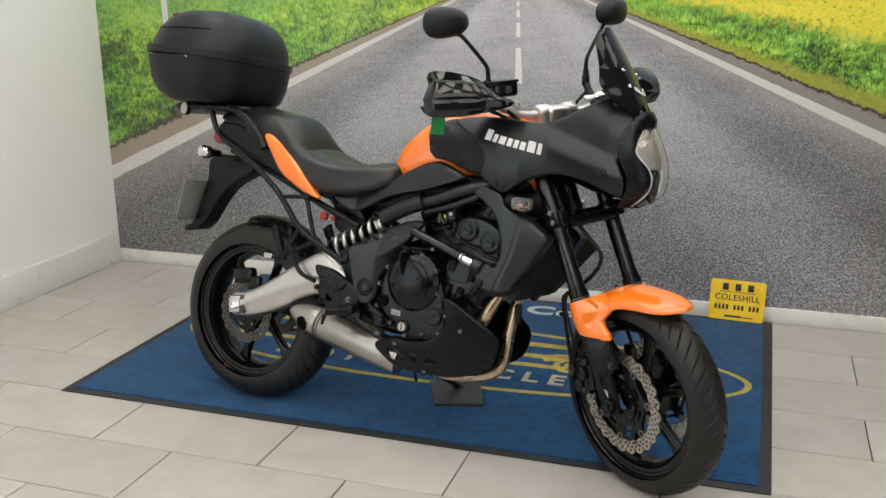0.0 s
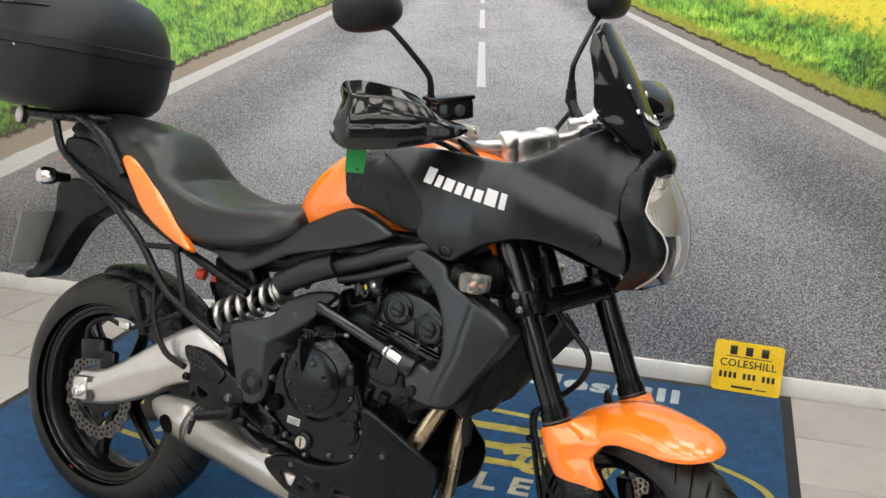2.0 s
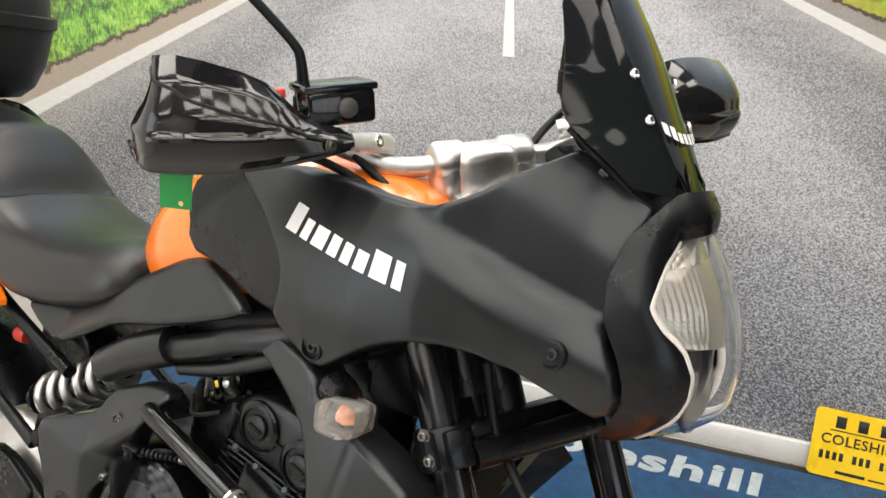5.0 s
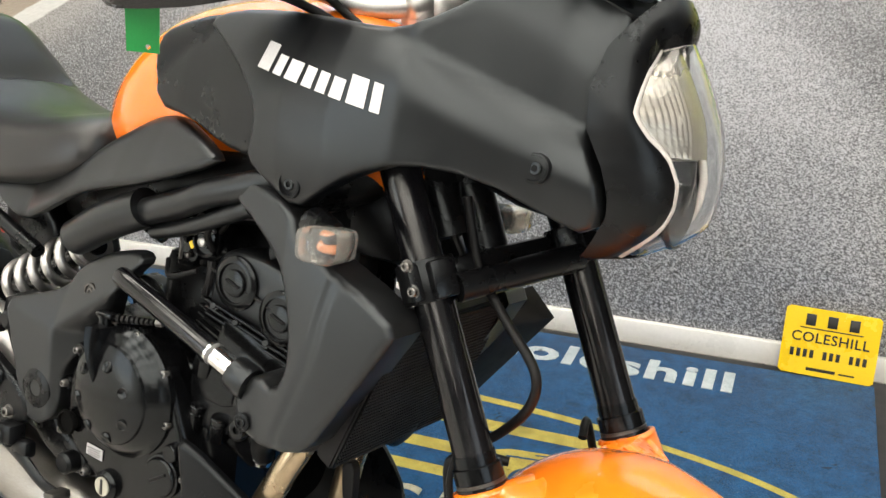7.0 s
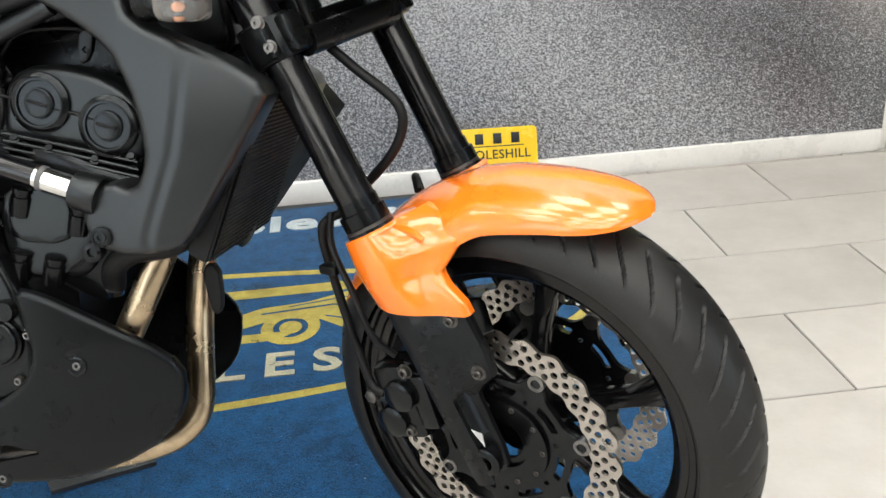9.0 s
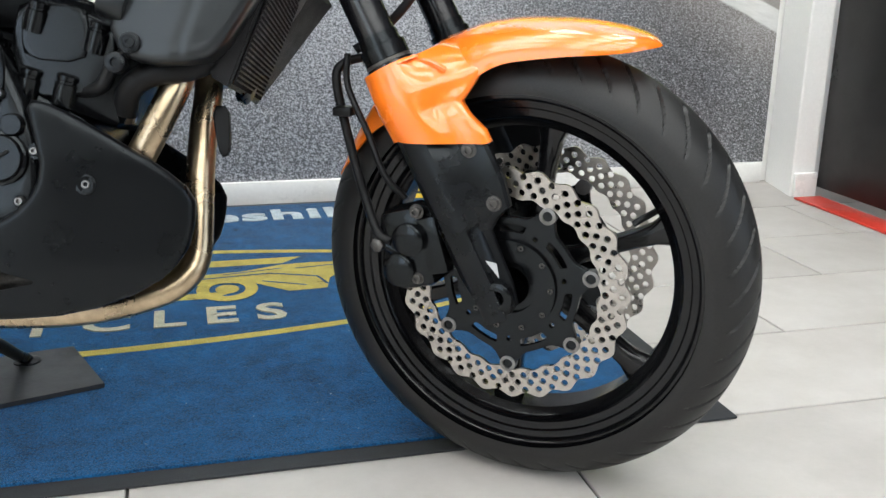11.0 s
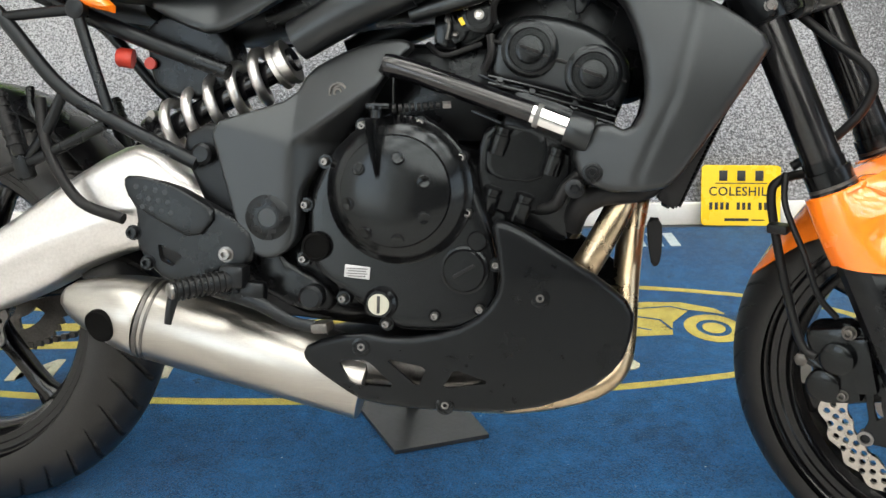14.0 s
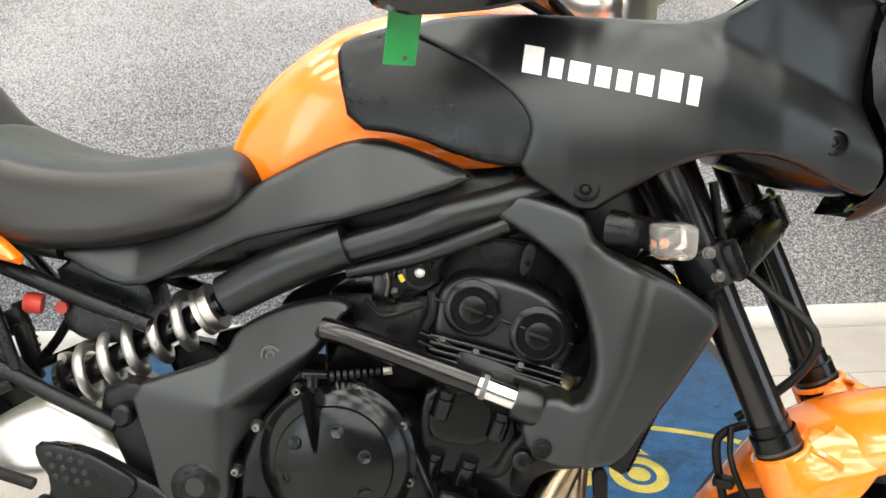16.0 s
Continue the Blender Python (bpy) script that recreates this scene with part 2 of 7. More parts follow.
def clear_lens(name, colour, rough=0.03, ior=1.45):
    m, ns, ls, b = shader(name)
    b.inputs["Base Color"].default_value, b.inputs["Roughness"].default_value = (*colour, 1), rough
    b.inputs["Transmission Weight"].default_value, b.inputs["IOR"].default_value = 1.0, ior
    return m


GLASS = clear_lens("clear_lens", (0.96, 0.97, 0.97), ior=1.25)
MILKY = clear_lens("milky_lens", (0.95, 0.93, 0.90), rough=0.10, ior=1.30)
MILKY.node_tree.nodes["Principled BSDF"].inputs["Transmission Weight"].default_value = 0.90
AMBER = surface("amber_bulb", (0.62, 0.24, 0.11), 0.2, grain=200, vary=0.1, bump=0.0, coat=0.6)
TINT = surface("smoked_screen", (0.006, 0.007, 0.008), 0.05, grain=100, vary=0.1, bump=0.0, spec=0.12, rough_vary=0.02)
LENS_RIM = surface("moulded_lens_rim", (0.50, 0.47, 0.45), 0.22, grain=200, vary=0.12, bump=0.0)
REFLECTOR = surface("lamp_reflector", (0.36, 0.335, 0.3), 0.30, metal=0.8, grain=200, vary=0.1, bump=0.0)


def mural_print():
    """The printed picture: a country road running to its vanishing point, verges, crops and sky, in the picture's own ground plan."""
    m, ns, ls, b = shader("printed_mural")
    XV, ZV = -1.05, 1.48

    def op(kind, a, c=None, d=None, clamp=False):
        n = ns.new("ShaderNodeMath")
        n.operation, n.use_clamp = kind, clamp
        for i, v in enumerate((a, c, d)):
            if v is None:
                continue
            if isinstance(v, (int, float)):
                n.inputs[i].default_value = v
            else:
                ls.new(v, n.inputs[i])
        return n.outputs[0]

    def step(v, lo, hi):
        n = ns.new("ShaderNodeMapRange")
        n.interpolation_type = "SMOOTHSTEP"
        n.inputs["From Min"].default_value, n.inputs["From Max"].default_value = lo, hi
        ls.new(v, n.inputs["Value"])
        return n.outputs[0]

    def blend(f, a, c):
        n = ns.new("ShaderNodeMix")
        n.data_type = "RGBA"
        ls.new(f, n.inputs[0])
        for i, v in ((6, a), (7, c)):
            if isinstance(v, tuple):
                n.inputs[i].default_value = (*v, 1)
            else:
                ls.new(v, n.inputs[i])
        return n.outputs[2]

    def noise_at(vec, scale, detail=4.0, rough=0.6):
        n = node(ns, "ShaderNodeTexNoise", Scale=scale, Detail=detail, Roughness=rough)
        ls.new(vec, n.inputs["Vector"])
        return n.outputs["Fac"]

    tc = ns.new("ShaderNodeTexCoord")
    sep = ns.new("ShaderNodeSeparateXYZ")
    ls.new(tc.outputs["Object"], sep.inputs[0])
    X, Z = sep.outputs[0], sep.outputs[2]
    below = op("MAXIMUM", op("SUBTRACT", ZV, Z), 0.012)
    u = op("DIVIDE", op("SUBTRACT", X, XV), below)
    d = op("DIVIDE", 1.0, below)
    ground = ns.new("ShaderNodeCombineXYZ")
    ls.new(u, ground.inputs[0]), ls.new(op("MULTIPLY", d, 1.6), ground.inputs[1])
    G, W = ground.outputs[0], tc.outputs["Object"]
    # asphalt: chippings that grow towards the viewer, worn wheel tracks
    chip, chip2 = noise_at(G, 125, 3, 0.75), noise_at(W, 210, 3, 0.7)
    track = noise_at(G, 1.6, 5, 0.6)
    near = step(Z, 1.25, 0.15)
    grain = op("MULTIPLY_ADD", op("SUBTRACT", chip2, 0.5), op("MULTIPLY_ADD", near, 1.3, 0.85), op("MULTIPLY", op("SUBTRACT", chip, 0.5), op("MULTIPLY_ADD", near, 0.8, 0.65)))
    lane = op("ABSOLUTE", op("SUBTRACT", u, 0.0775))
    worn = op("MULTIPLY", step(lane, 0.45, 0.85), step(lane, 1.35, 0.95))
    tarry = op("MULTIPLY", step(lane, 1.15, 1.50), step(lane, 2.10, 1.75))
    tracks = op("MULTIPLY_ADD", worn, 0.07, op("MULTIPLY", tarry, -0.17))
    grain = op("MULTIPLY_ADD", tracks, 0.77, grain)
    value = op("MULTIPLY_ADD", grain, 1.30, op("MULTIPLY_ADD", op("SUBTRACT", track, 0.5), 0.35, op("MULTIPLY_ADD", near, -0.30, 0.82)))
    ramp = ns.new("ShaderNodeValToRGB")
    els = ramp.color_ramp.elements
    els[0].position, els[0].color = 0.0, (0.012, 0.012, 0.014, 1)
    els[1].position, els[1].color = 1.0, (0.56, 0.57, 0.61, 1)
    mid = els.new(0.45)
    mid.color = (0.13, 0.133, 0.145, 1)
    ls.new(value, ramp.inputs[0])
    colour = ramp.outputs[0]
    # side lines, centre dashes and the bare shoulders
    wob = op("MULTIPLY", op("SUBTRACT", noise_at(G, 9), 0.5), 0.04)
    right = op("GREATER_THAN", u, 0)
    q = op("ADD", op("MAXIMUM", op("ADD", u, 0.060), op("MULTIPLY_ADD", u, -1.0, 0.155)), wob)
    paint = blend(noise_at(G, 30, 5, 0.7), (0.46, 0.46, 0.45), (0.80, 0.80, 0.79))
    dash = op("LESS_THAN", op("FRACT", op("DIVIDE", op("SUBTRACT", d, 2.05), 1.43)), 0.665)
    dash = op("MULTIPLY", op("MULTIPLY", dash, op("GREATER_THAN", Z, 0.985)), op("LESS_THAN", op("ABSOLUTE", op("SUBTRACT", u, 0.021)), 0.034))
    colour = blend(dash, colour, (0.80, 0.80, 0.81))
    colour = blend(op("MULTIPLY", step(q, 1.75, 2.25), 0.45), colour, (0.25, 0.215, 0.185))
    sand = blend(noise_at(G, 45, 6, 0.75), (0.20, 0.155, 0.115), (0.46, 0.39, 0.32))
    grit = blend(noise_at(W, 160, 4, 0.7), (0.17, 0.155, 0.145), (0.36, 0.335, 0.315))
    colour = blend(step(q, 2.30, 2.33), colour, blend(right, sand, grit))
    colour = blend(op("MULTIPLY", step(q, 2.225, 2.245), step(q, 2.405, 2.385)), colour, paint)
    # grass: tufts of blades with bright tips, dark hollows, yellow and blue greens
    bend = ns.new("ShaderNodeTexNoise")
    bend.inputs["Scale"].default_value, bend.inputs["Detail"].default_value = 11.0, 3.0
    ls.new(W, bend.inputs["Vector"])
    warp = ns.new("ShaderNodeVectorMath")
    warp.operation = "MULTIPLY_ADD"
    warp.inputs[1].default_value = (0.10, 0.0, 0.07)
    ls.new(bend.outputs["Color"], warp.inputs[0]), ls.new(W, warp.inputs[2])
    slight = ns.new("ShaderNodeVectorMath")
    slight.operation = "MULTIPLY_ADD"
    slight.inputs[1].default_value = (0.035, 0.0, 0.01)
    ls.new(bend.outputs["Color"], slight.inputs[0]), ls.new(W, slight.inputs[2])
    blade = ns.new("ShaderNodeMapping")
    blade.inputs["Scale"].default_value = (170, 1, 50)
    ls.new(slight.outputs[0], blade.inputs[0])
    blades = noise_at(blade.outputs[0], 1.0, 3, 0.7)
    lay = ns.new("ShaderNodeMapping")
    lay.inputs["Scale"].default_value = (15, 1, 24)
    ls.new(warp.outputs[0], lay.inputs[0])
    cell = ns.new("ShaderNodeTexVoronoi")
    cell.inputs["Scale"].default_value = 1.0
    ls.new(lay.outputs[0], cell.inputs["Vector"])
    tuft = cell.outputs["Distance"]
    clump, hollow, hue = noise_at(W, 34, 6, 0.75), noise_at(lay.outputs[0], 0.34, 5, 0.65), noise_at(W, 3.2, 4, 0.6)
    mixed = op("ADD", op("MULTIPLY", blades, 0.65), op("ADD", op("MULTIPLY", clump, 0.70), op("MULTIPLY", hollow, 0.85)))
    mixed = op("SUBTRACT", mixed, op("MULTIPLY", tuft, 0.10))
    far = step(Z, 1.08, 1.40)
    mixed = op("ADD", op("MULTIPLY", op("SUBTRACT", mixed, 1.05), op("MULTIPLY_ADD", far, -0.40, 1.55)), op("MULTIPLY_ADD", far, 0.10, 0.52))
    g = ns.new("ShaderNodeValToRGB")
    ge = g.color_ramp.elements
    ge[0].position, ge[0].color = 0.12, (0.006, 0.012, 0.004, 1)
    ge[1].position, ge[1].color = 0.92, (0.56, 0.72, 0.20, 1)
    for p, c in ((0.30, (0.020, 0.055, 0.008, 1)), (0.46, (0.070, 0.185, 0.018, 1)), (0.62, (0.190, 0.42, 0.035, 1)), (0.76, (0.33, 0.56, 0.07, 1))):
        e = ge.new(p)
        e.color = c
    ls.new(mixed, g.inputs[0])
    tint = ns.new("ShaderNodeMix")
    tint.data_type, tint.blend_type = "RGBA", "MULTIPLY"
    tint.inputs[0].default_value = 1.0
    ls.new(g.outputs[0], tint.inputs[6]), ls.new(blend(step(hue, 0.36, 0.64), (0.86, 1.0, 1.15), (1.32, 1.05, 0.72)), tint.inputs[7])
    grass = tint.outputs[2]
    # low yellow growth along the edge, dry stalks in it
    mown = blend(noise_at(W, 75, 5, 0.75), (0.10, 0.14, 0.012), (0.52, 0.53, 0.055))
    verge = op("ADD", q, op("MULTIPLY", op("SUBTRACT", noise_at(W, 12, 5, 0.7), 0.5), 0.9))
    grass = blend(op("MULTIPLY", step(verge, 3.12, 2.86), right), grass, mown)
    grass = blend(op("MULTIPLY", step(q, 3.3, 2.6), step(noise_at(W, 34, 5, 0.75), 0.56, 0.66)), grass, (0.40, 0.30, 0.12))
    # rape in flower to the right, rows of a crop to the left
    flower = step(noise_at(W, 46, 4, 0.8), 0.33, 0.47)
    bloom = blend(noise_at(W, 110, 3, 0.7), (0.60, 0.50, 0.008), (0.96, 0.88, 0.09))
    rape_edge = op("ADD", op("MULTIPLY_ADD", op("SUBTRACT", X, -0.05), -0.20, 1.268), op("MULTIPLY", op("SUBTRACT", clump, 0.5), 0.20))
    rape = op("MULTIPLY", step(op("SUBTRACT", Z, rape_edge), -0.01, 0.05), right)
    grass = blend(op("MULTIPLY", rape, flower), grass, bloom)
    crop = op("MULTIPLY", op("GREATER_THAN", op("SUBTRACT", Z, op("MULTIPLY_ADD", op("SUBTRACT", X, -3.2), 0.16, 1.18)), 0), op("LESS_THAN", u, 0))
    leafy = ns.new("ShaderNodeMapping")
    leafy.inputs["Scale"].default_value = (95, 1, 130)
    ls.new(warp.outputs[0], leafy.inputs[0])
    grass = blend(op("MULTIPLY", op("MULTIPLY", crop, 0.85), step(noise_at(leafy.outputs[0], 1.0, 3, 0.7), 0.40, 0.60)), grass, (0.22, 0.47, 0.10))
    ragged = op("ADD", q, op("MULTIPLY", op("SUBTRACT", noise_at(W, 30, 5, 0.75), 0.5), 0.30))
    colour = blend(step(ragged, 2.60, 2.64), colour, (0.050, 0.030, 0.018))
    colour = blend(step(ragged, 2.66, 2.72), colour, grass)
    # marker post and the sky over the vanishing point
    post = op("MULTIPLY", op("LESS_THAN", op("ABSOLUTE", op("SUBTRACT", X, op("MULTIPLY_ADD", Z, -0.02, -2.797))), 0.016), op("GREATER_THAN", Z, 0.895))
    colour = blend(post, colour, (0.62, 0.65, 0.66))
    colour = blend(step(Z, ZV - 0.012, ZV + 0.03), colour, (0.55, 0.68, 0.84))
    ls.new(colour, b.inputs["Base Color"])
    b.inputs["Roughness"].default_value = 0.33
    b.inputs["Specular IOR Level"].default_value = 1.0
    bp = node(ns, "ShaderNodeBump", Strength=0.05, Distance=0.001)
    ls.new(noise_at(W, 90), bp.inputs["Height"])
    ls.new(bp.outputs[0], b.inputs["Normal"])
    return m


MURAL = mural_print()


def glowing(name, colour, strength):
    m, ns, ls, b = shader(name)
    b.inputs["Base Color"].default_value = (0.8, 0.8, 0.8, 1)
    b.inputs["Emission Color"].default_value, b.inputs["Emission Strength"].default_value = (*colour, 1), strength
    return m


LIGHT_PANEL = glowing("light_panel_diffuser", (1.0, 0.94, 0.86), 7.0)

# ---- mesh tools ----
def finish(bm, angle=38.0):
    bmesh.ops.recalc_face_normals(bm, faces=bm.faces)
    for f in bm.faces:
        f.smooth = True
    lim = radians(angle)
    for e in bm.edges:
        if len(e.link_faces) == 2 and e.calc_face_angle(0) > lim:
            e.smooth = False


def solid(name, bm, material, angle=38.0, normals=True):
    if normals:
        finish(bm, angle)
    me = bpy.data.meshes.new(name)
    bm.to_mesh(me)
    bm.free()
    me.materials.append(material)
    return new(name, me)


def part(name, bm, material, parent, label="", m=None, angle=38.0):
    """One mesh object under a thing or a part."""
    if m is not None:
        bm.transform(m)
    ob = solid(name, bm, material, angle)
    ob.parent = parent
    if label:
        tagged(ob, label)
    return ob


def thing(name, label, category, m=None, **more):
    ob = new(name)
    if m is not None:
        ob.matrix_world = m
    return tagged(ob, label, category, **more)


def merged(*bms):
    out = bms[0]
    for b in bms[1:]:
        me = bpy.data.meshes.new("join")
        b.to_mesh(me)
        b.free()
        out.from_mesh(me)
        bpy.data.meshes.remove(me)
    return out


def block(cx, cy, cz, sx, sy, sz, bevel=0.003, m=None, seg=2):
    bm = bmesh.new()
    bmesh.ops.create_cube(bm, size=1, matrix=Matrix.Diagonal((sx, sy, sz, 1)))
    if bevel:
        bmesh.ops.bevel(bm, geom=bm.edges[:], offset=bevel, segments=seg, affect="EDGES", profile=0.5)
    if m is not None:
        bm.transform(m)
    bm.transform(Matrix.Translation((cx, cy, cz)))
    return bm


def catmull(pts, n=6):
    pts = [Vector(p) for p in pts]
    ext = [2 * pts[0] - pts[1], *pts, 2 * pts[-1] - pts[-2]]
    out = []
    for i in range(1, len(ext) - 2):
        p0, p1, p2, p3 = ext[i - 1 : i + 3]
        for k in range(n):
            t = k / n
            out.append(0.5 * (2 * p1 + (p2 - p0) * t + (2 * p0 - 5 * p1 + 4 * p2 - p3) * t * t + (3 * p1 - p0 - 3 * p2 + p3) * t ** 3))
    return out + [pts[-1]]


def skin(rings, closed=True, caps=True):
    """A surface over rings of equally many points."""
    bm = bmesh.new()
    vs = [[bm.verts.new(p) for p in r] for r in rings]
    for a, b in zip(vs, vs[1:]):
        n = len(a)
        for i in range(n if closed else n - 1):
            j = (i + 1) % n
            try:
                bm.faces.new((a[i], a[j], b[j], b[i]))
            except ValueError:
                pass
    if caps and closed:
        bm.faces.new(vs[0][::-1])
        bm.faces.new(vs[-1])
    return bm


def tube(pts, r, n=12, smooth=6, flat=1.0):
    """A round bar along a smooth line; r: one radius, or one a point."""
    line = catmull(pts, smooth) if smooth > 1 and len(pts) > 2 else [Vector(p) for p in pts]
    rs = [r] * len(line) if isinstance(r, (int, float)) else [float(q) for q in np.interp(np.linspace(0, len(pts) - 1, len(line)), range(len(pts)), r)]
    rings, side = [], None
    for i, p in enumerate(line):
        way = (line[min(i + 1, len(line) - 1)] - line[max(i - 1, 0)]).normalized()
        if side is None:
            side = way.cross(Vector((0, 1, 0)) if abs(way.y) < 0.9 else Vector((1, 0, 0))).normalized()
        side = (side - way * side.dot(way)).normalized()
        up = way.cross(side)
        rings.append([p + rs[i] * (math.cos(a) * side + flat * math.sin(a) * up) for a in (2 * math.pi * k / n for k in range(n))])
    return skin(rings)


def lathe(profile, origin, axis, n=32):
    """A turned body: profile rows of (along the axis, radius)."""
    axis = Vector(axis).normalized()
    side = axis.cross(Vector((0, 0, 1)) if abs(axis.z) < 0.9 else Vector((1, 0, 0))).normalized()
    up = axis.cross(side)
    o = Vector(origin)
    rings = [[o + axis * a + max(r, 1e-4) * (math.cos(t) * side + math.sin(t) * up) for t in (2 * math.pi * k / n for k in range(n))] for a, r in profile]
    return skin(rings)


def bolt(p, axis, r=0.006, h=0.006):
    """A socket-head bolt."""
    return lathe([(0, r * 1.35), (0.0012, r * 1.35), (0.0013, r), (h - 0.001, r), (h, r * 0.86), (h, r * 0.5), (h * 0.45, r * 0.48), (h * 0.45, 0)], p, axis, 14)


def inside(pts, poly):
    poly = np.asarray(poly)
    x, y = pts[:, 0], pts[:, 1]
    ok = np.zeros(len(pts), bool)
    for (x1, y1), (x2, y2) in zip(poly, np.roll(poly, -1, 0)):
        cross = (y1 > y) != (y2 > y)
        with np.errstate(divide="ignore", invalid="ignore"):
            ok ^= cross & (x < (x2 - x1) * (y - y1) / (y2 - y1) + x1)
    return ok


def from_edge(pts, poly):
    best = np.full(len(pts), 1e9)
    poly = np.asarray(poly)
    for a, b in zip(poly, np.roll(poly, -1, 0)):
        ab = b - a
        t = np.clip(((pts - a) @ ab) / (ab @ ab + 1e-12), 0, 1)
        best = np.minimum(best, np.linalg.norm(pts - a - t[:, None] * ab, axis=1))
    return best


def cut_corners(poly, rounds=1, keep=0.25):
    p = np.asarray(poly, float)
    for _ in range(rounds):
        q = np.roll(p, -1, 0)
        p = np.stack([p * (1 - keep) + q * keep, p * keep + q * (1 - keep)], 1).reshape(-1, 2)
    return p


def resample(poly, step):
    out = []
    for a, b in zip(poly, np.roll(poly, -1, 0)):
        n = max(1, int(round(np.linalg.norm(b - a) / step)))
        out += [a + (b - a) * k / n for k in range(n)]
    return np.array(out)


from mathutils import geometry


def inset(rim, d):
    """Points at the distance d inside a closed line, where there is room."""
    turn = np.roll(rim, -1, 0) - np.roll(rim, 1, 0)
    area = np.sum(rim[:, 0] * np.roll(rim[:, 1], -1) - rim[:, 1] * np.roll(rim[:, 0], -1))
    normal = np.stack([-turn[:, 1], turn[:, 0]], 1) / (np.linalg.norm(turn, axis=1)[:, None] + 1e-9) * (1 if area > 0 else -1)
    p = rim + d * normal
    return p[inside(p, rim) & (from_edge(p, rim) > 0.86 * d)]


def sheet(outline, step=0.014, soft=1, holes=(), roll=0.0):
    """Points and triangles that fill an outline, and how far each point lies from its edge."""
    rim = resample(cut_corners(outline, soft), step)
    rows = [inset(rim, roll * k) for k in (0.10, 0.34, 0.68, 1.05)] if roll else []
    loops = [rim] + [resample(cut_corners(h, 1, 0.12), step * 0.8) for h in holes]
    lo, hi = rim.min(0), rim.max(0)
    gx, gy = np.meshgrid(np.arange(lo[0], hi[0], step), np.arange(lo[1], hi[1], step))
    grid = np.stack([gx.ravel() + 0.5 * step * (np.arange(gx.size) // gx.shape[1] % 2), gy.ravel()], 1)
    ok = inside(grid, rim) & (from_edge(grid, rim) > max(0.55 * step, 1.05 * roll + 0.45 * step))
    for h in loops[1:]:
        ok &= ~inside(grid, h) & (from_edge(grid, h) > 0.55 * step)
    for i, h in enumerate(loops[1:]):
        rows = [q[~inside(q, h) & (from_edge(q, h) > 0.5 * step)] for q in rows]
    pts, edges, n = np.concatenate([*loops, *rows, grid[ok]]), [], 0
    for lp in loops:
        edges += [(n + i, n + (i + 1) % len(lp)) for i in range(len(lp))]
        n += len(lp)
    vs, _, fs, *_ = geometry.delaunay_2d_cdt([Vector(p) for p in pts], edges, [], 0, 1e-6)
    vs, fs = np.array([tuple(v) for v in vs]), np.array([f for f in fs if len(f) == 3])
    mid = vs[fs].mean(1)
    good = inside(mid, rim)
    for h in loops[1:]:
        good &= ~inside(mid, h)
    return vs, fs[good], from_edge(vs, rim)


def panel(outline, lat, thick=0.004, r=0.012, step=0.014, soft=1, holes=(), side=-1):
    """A moulded side panel in the bike's length and height: its half width from lat (a number or a function), edges rolled in by r."""
    vs, fs, dist = sheet(outline, step, soft, holes, r)
    roll = r * (1 - np.sqrt(np.clip(1 - (1 - np.minimum(dist / max(r, 1e-6), 1)) ** 2, 0, 1))) if r else 0 * dist
    wide = np.array([lat(x, z) if callable(lat) else lat for x, z in vs]) - roll
    bm = bmesh.new()
    out = [bm.verts.new((x, side * w, z)) for (x, z), w in zip(vs, wide)]
    back = [bm.verts.new((x, side * (w - thick), z)) for (x, z), w in zip(vs, wide)]
    count = {}
    for a, b, c in fs:
        bm.faces.new((out[a], out[b], out[c]))
        bm.faces.new((back[c], back[b], back[a]))
        for e in ((a, b), (b, c), (c, a)):
            count[frozenset(e)] = None if frozenset(e) in count else e
    for e in count.values():
        if e:
            bm.faces.new((out[e[1]], out[e[0]], back[e[0]], back[e[1]]))
    bmesh.ops.delete(bm, geom=[v for v in bm.verts if not v.link_faces], context="VERTS")
    return bm


def both_sides(name, outline, lat, material, parent, label="", **kw):
    part(name, panel(outline, lat, side=-1, **kw), material, parent, label)
    part(name, panel(outline, lat, side=1, **kw), material, parent, label)


def oval(x, z, hw, hz, power=2.4, n=28, y=0.0, skew=0.0):
    """A ring across the bike at x: half width, half height; skew leans its top forward."""
    out = []
    for k in range(n):
        a = 2 * math.pi * k / n
        c, s = math.cos(a), math.sin(a)
        dy, dz = hw * math.copysign(abs(c) ** (2 / power), c), hz * math.copysign(abs(s) ** (2 / power), s)
        out.append((x + skew * dz, y + dy, z + dz))
    return out


def patch(f, nu, nv, thick=0.003):
    """A curved shell from f(u, v), u and v from 0 to 1, with a thickness along its normals."""
    bm = bmesh.new()
    vs = [[bm.verts.new(f(i / nu, j / nv)) for j in range(nv + 1)] for i in range(nu + 1)]
    for i in range(nu):
        for j in range(nv):
            bm.faces.new((vs[i][j], vs[i + 1][j], vs[i + 1][j + 1], vs[i][j + 1]))
    bmesh.ops.recalc_face_normals(bm, faces=bm.faces)
    if thick:
        bmesh.ops.solidify(bm, geom=bm.faces[:], thickness=thick)
    return bm


def text_mesh(body, size, depth, spacing=1.0, bold=0.0, wide=1.0):
    """Letters in the built-in font as one mesh, in the plane of x and y, centred."""
    cu = bpy.data.curves.new("letters", "FONT")
    cu.body, cu.size, cu.extrude, cu.offset, cu.space_character = body, size, depth, bold, spacing
    cu.align_x, cu.align_y, cu.resolution_u = "CENTER", "CENTER", 3
    ob = bpy.data.objects.new("letters", cu)
    scene.collection.objects.link(ob)
    bpy.context.view_layer.update()
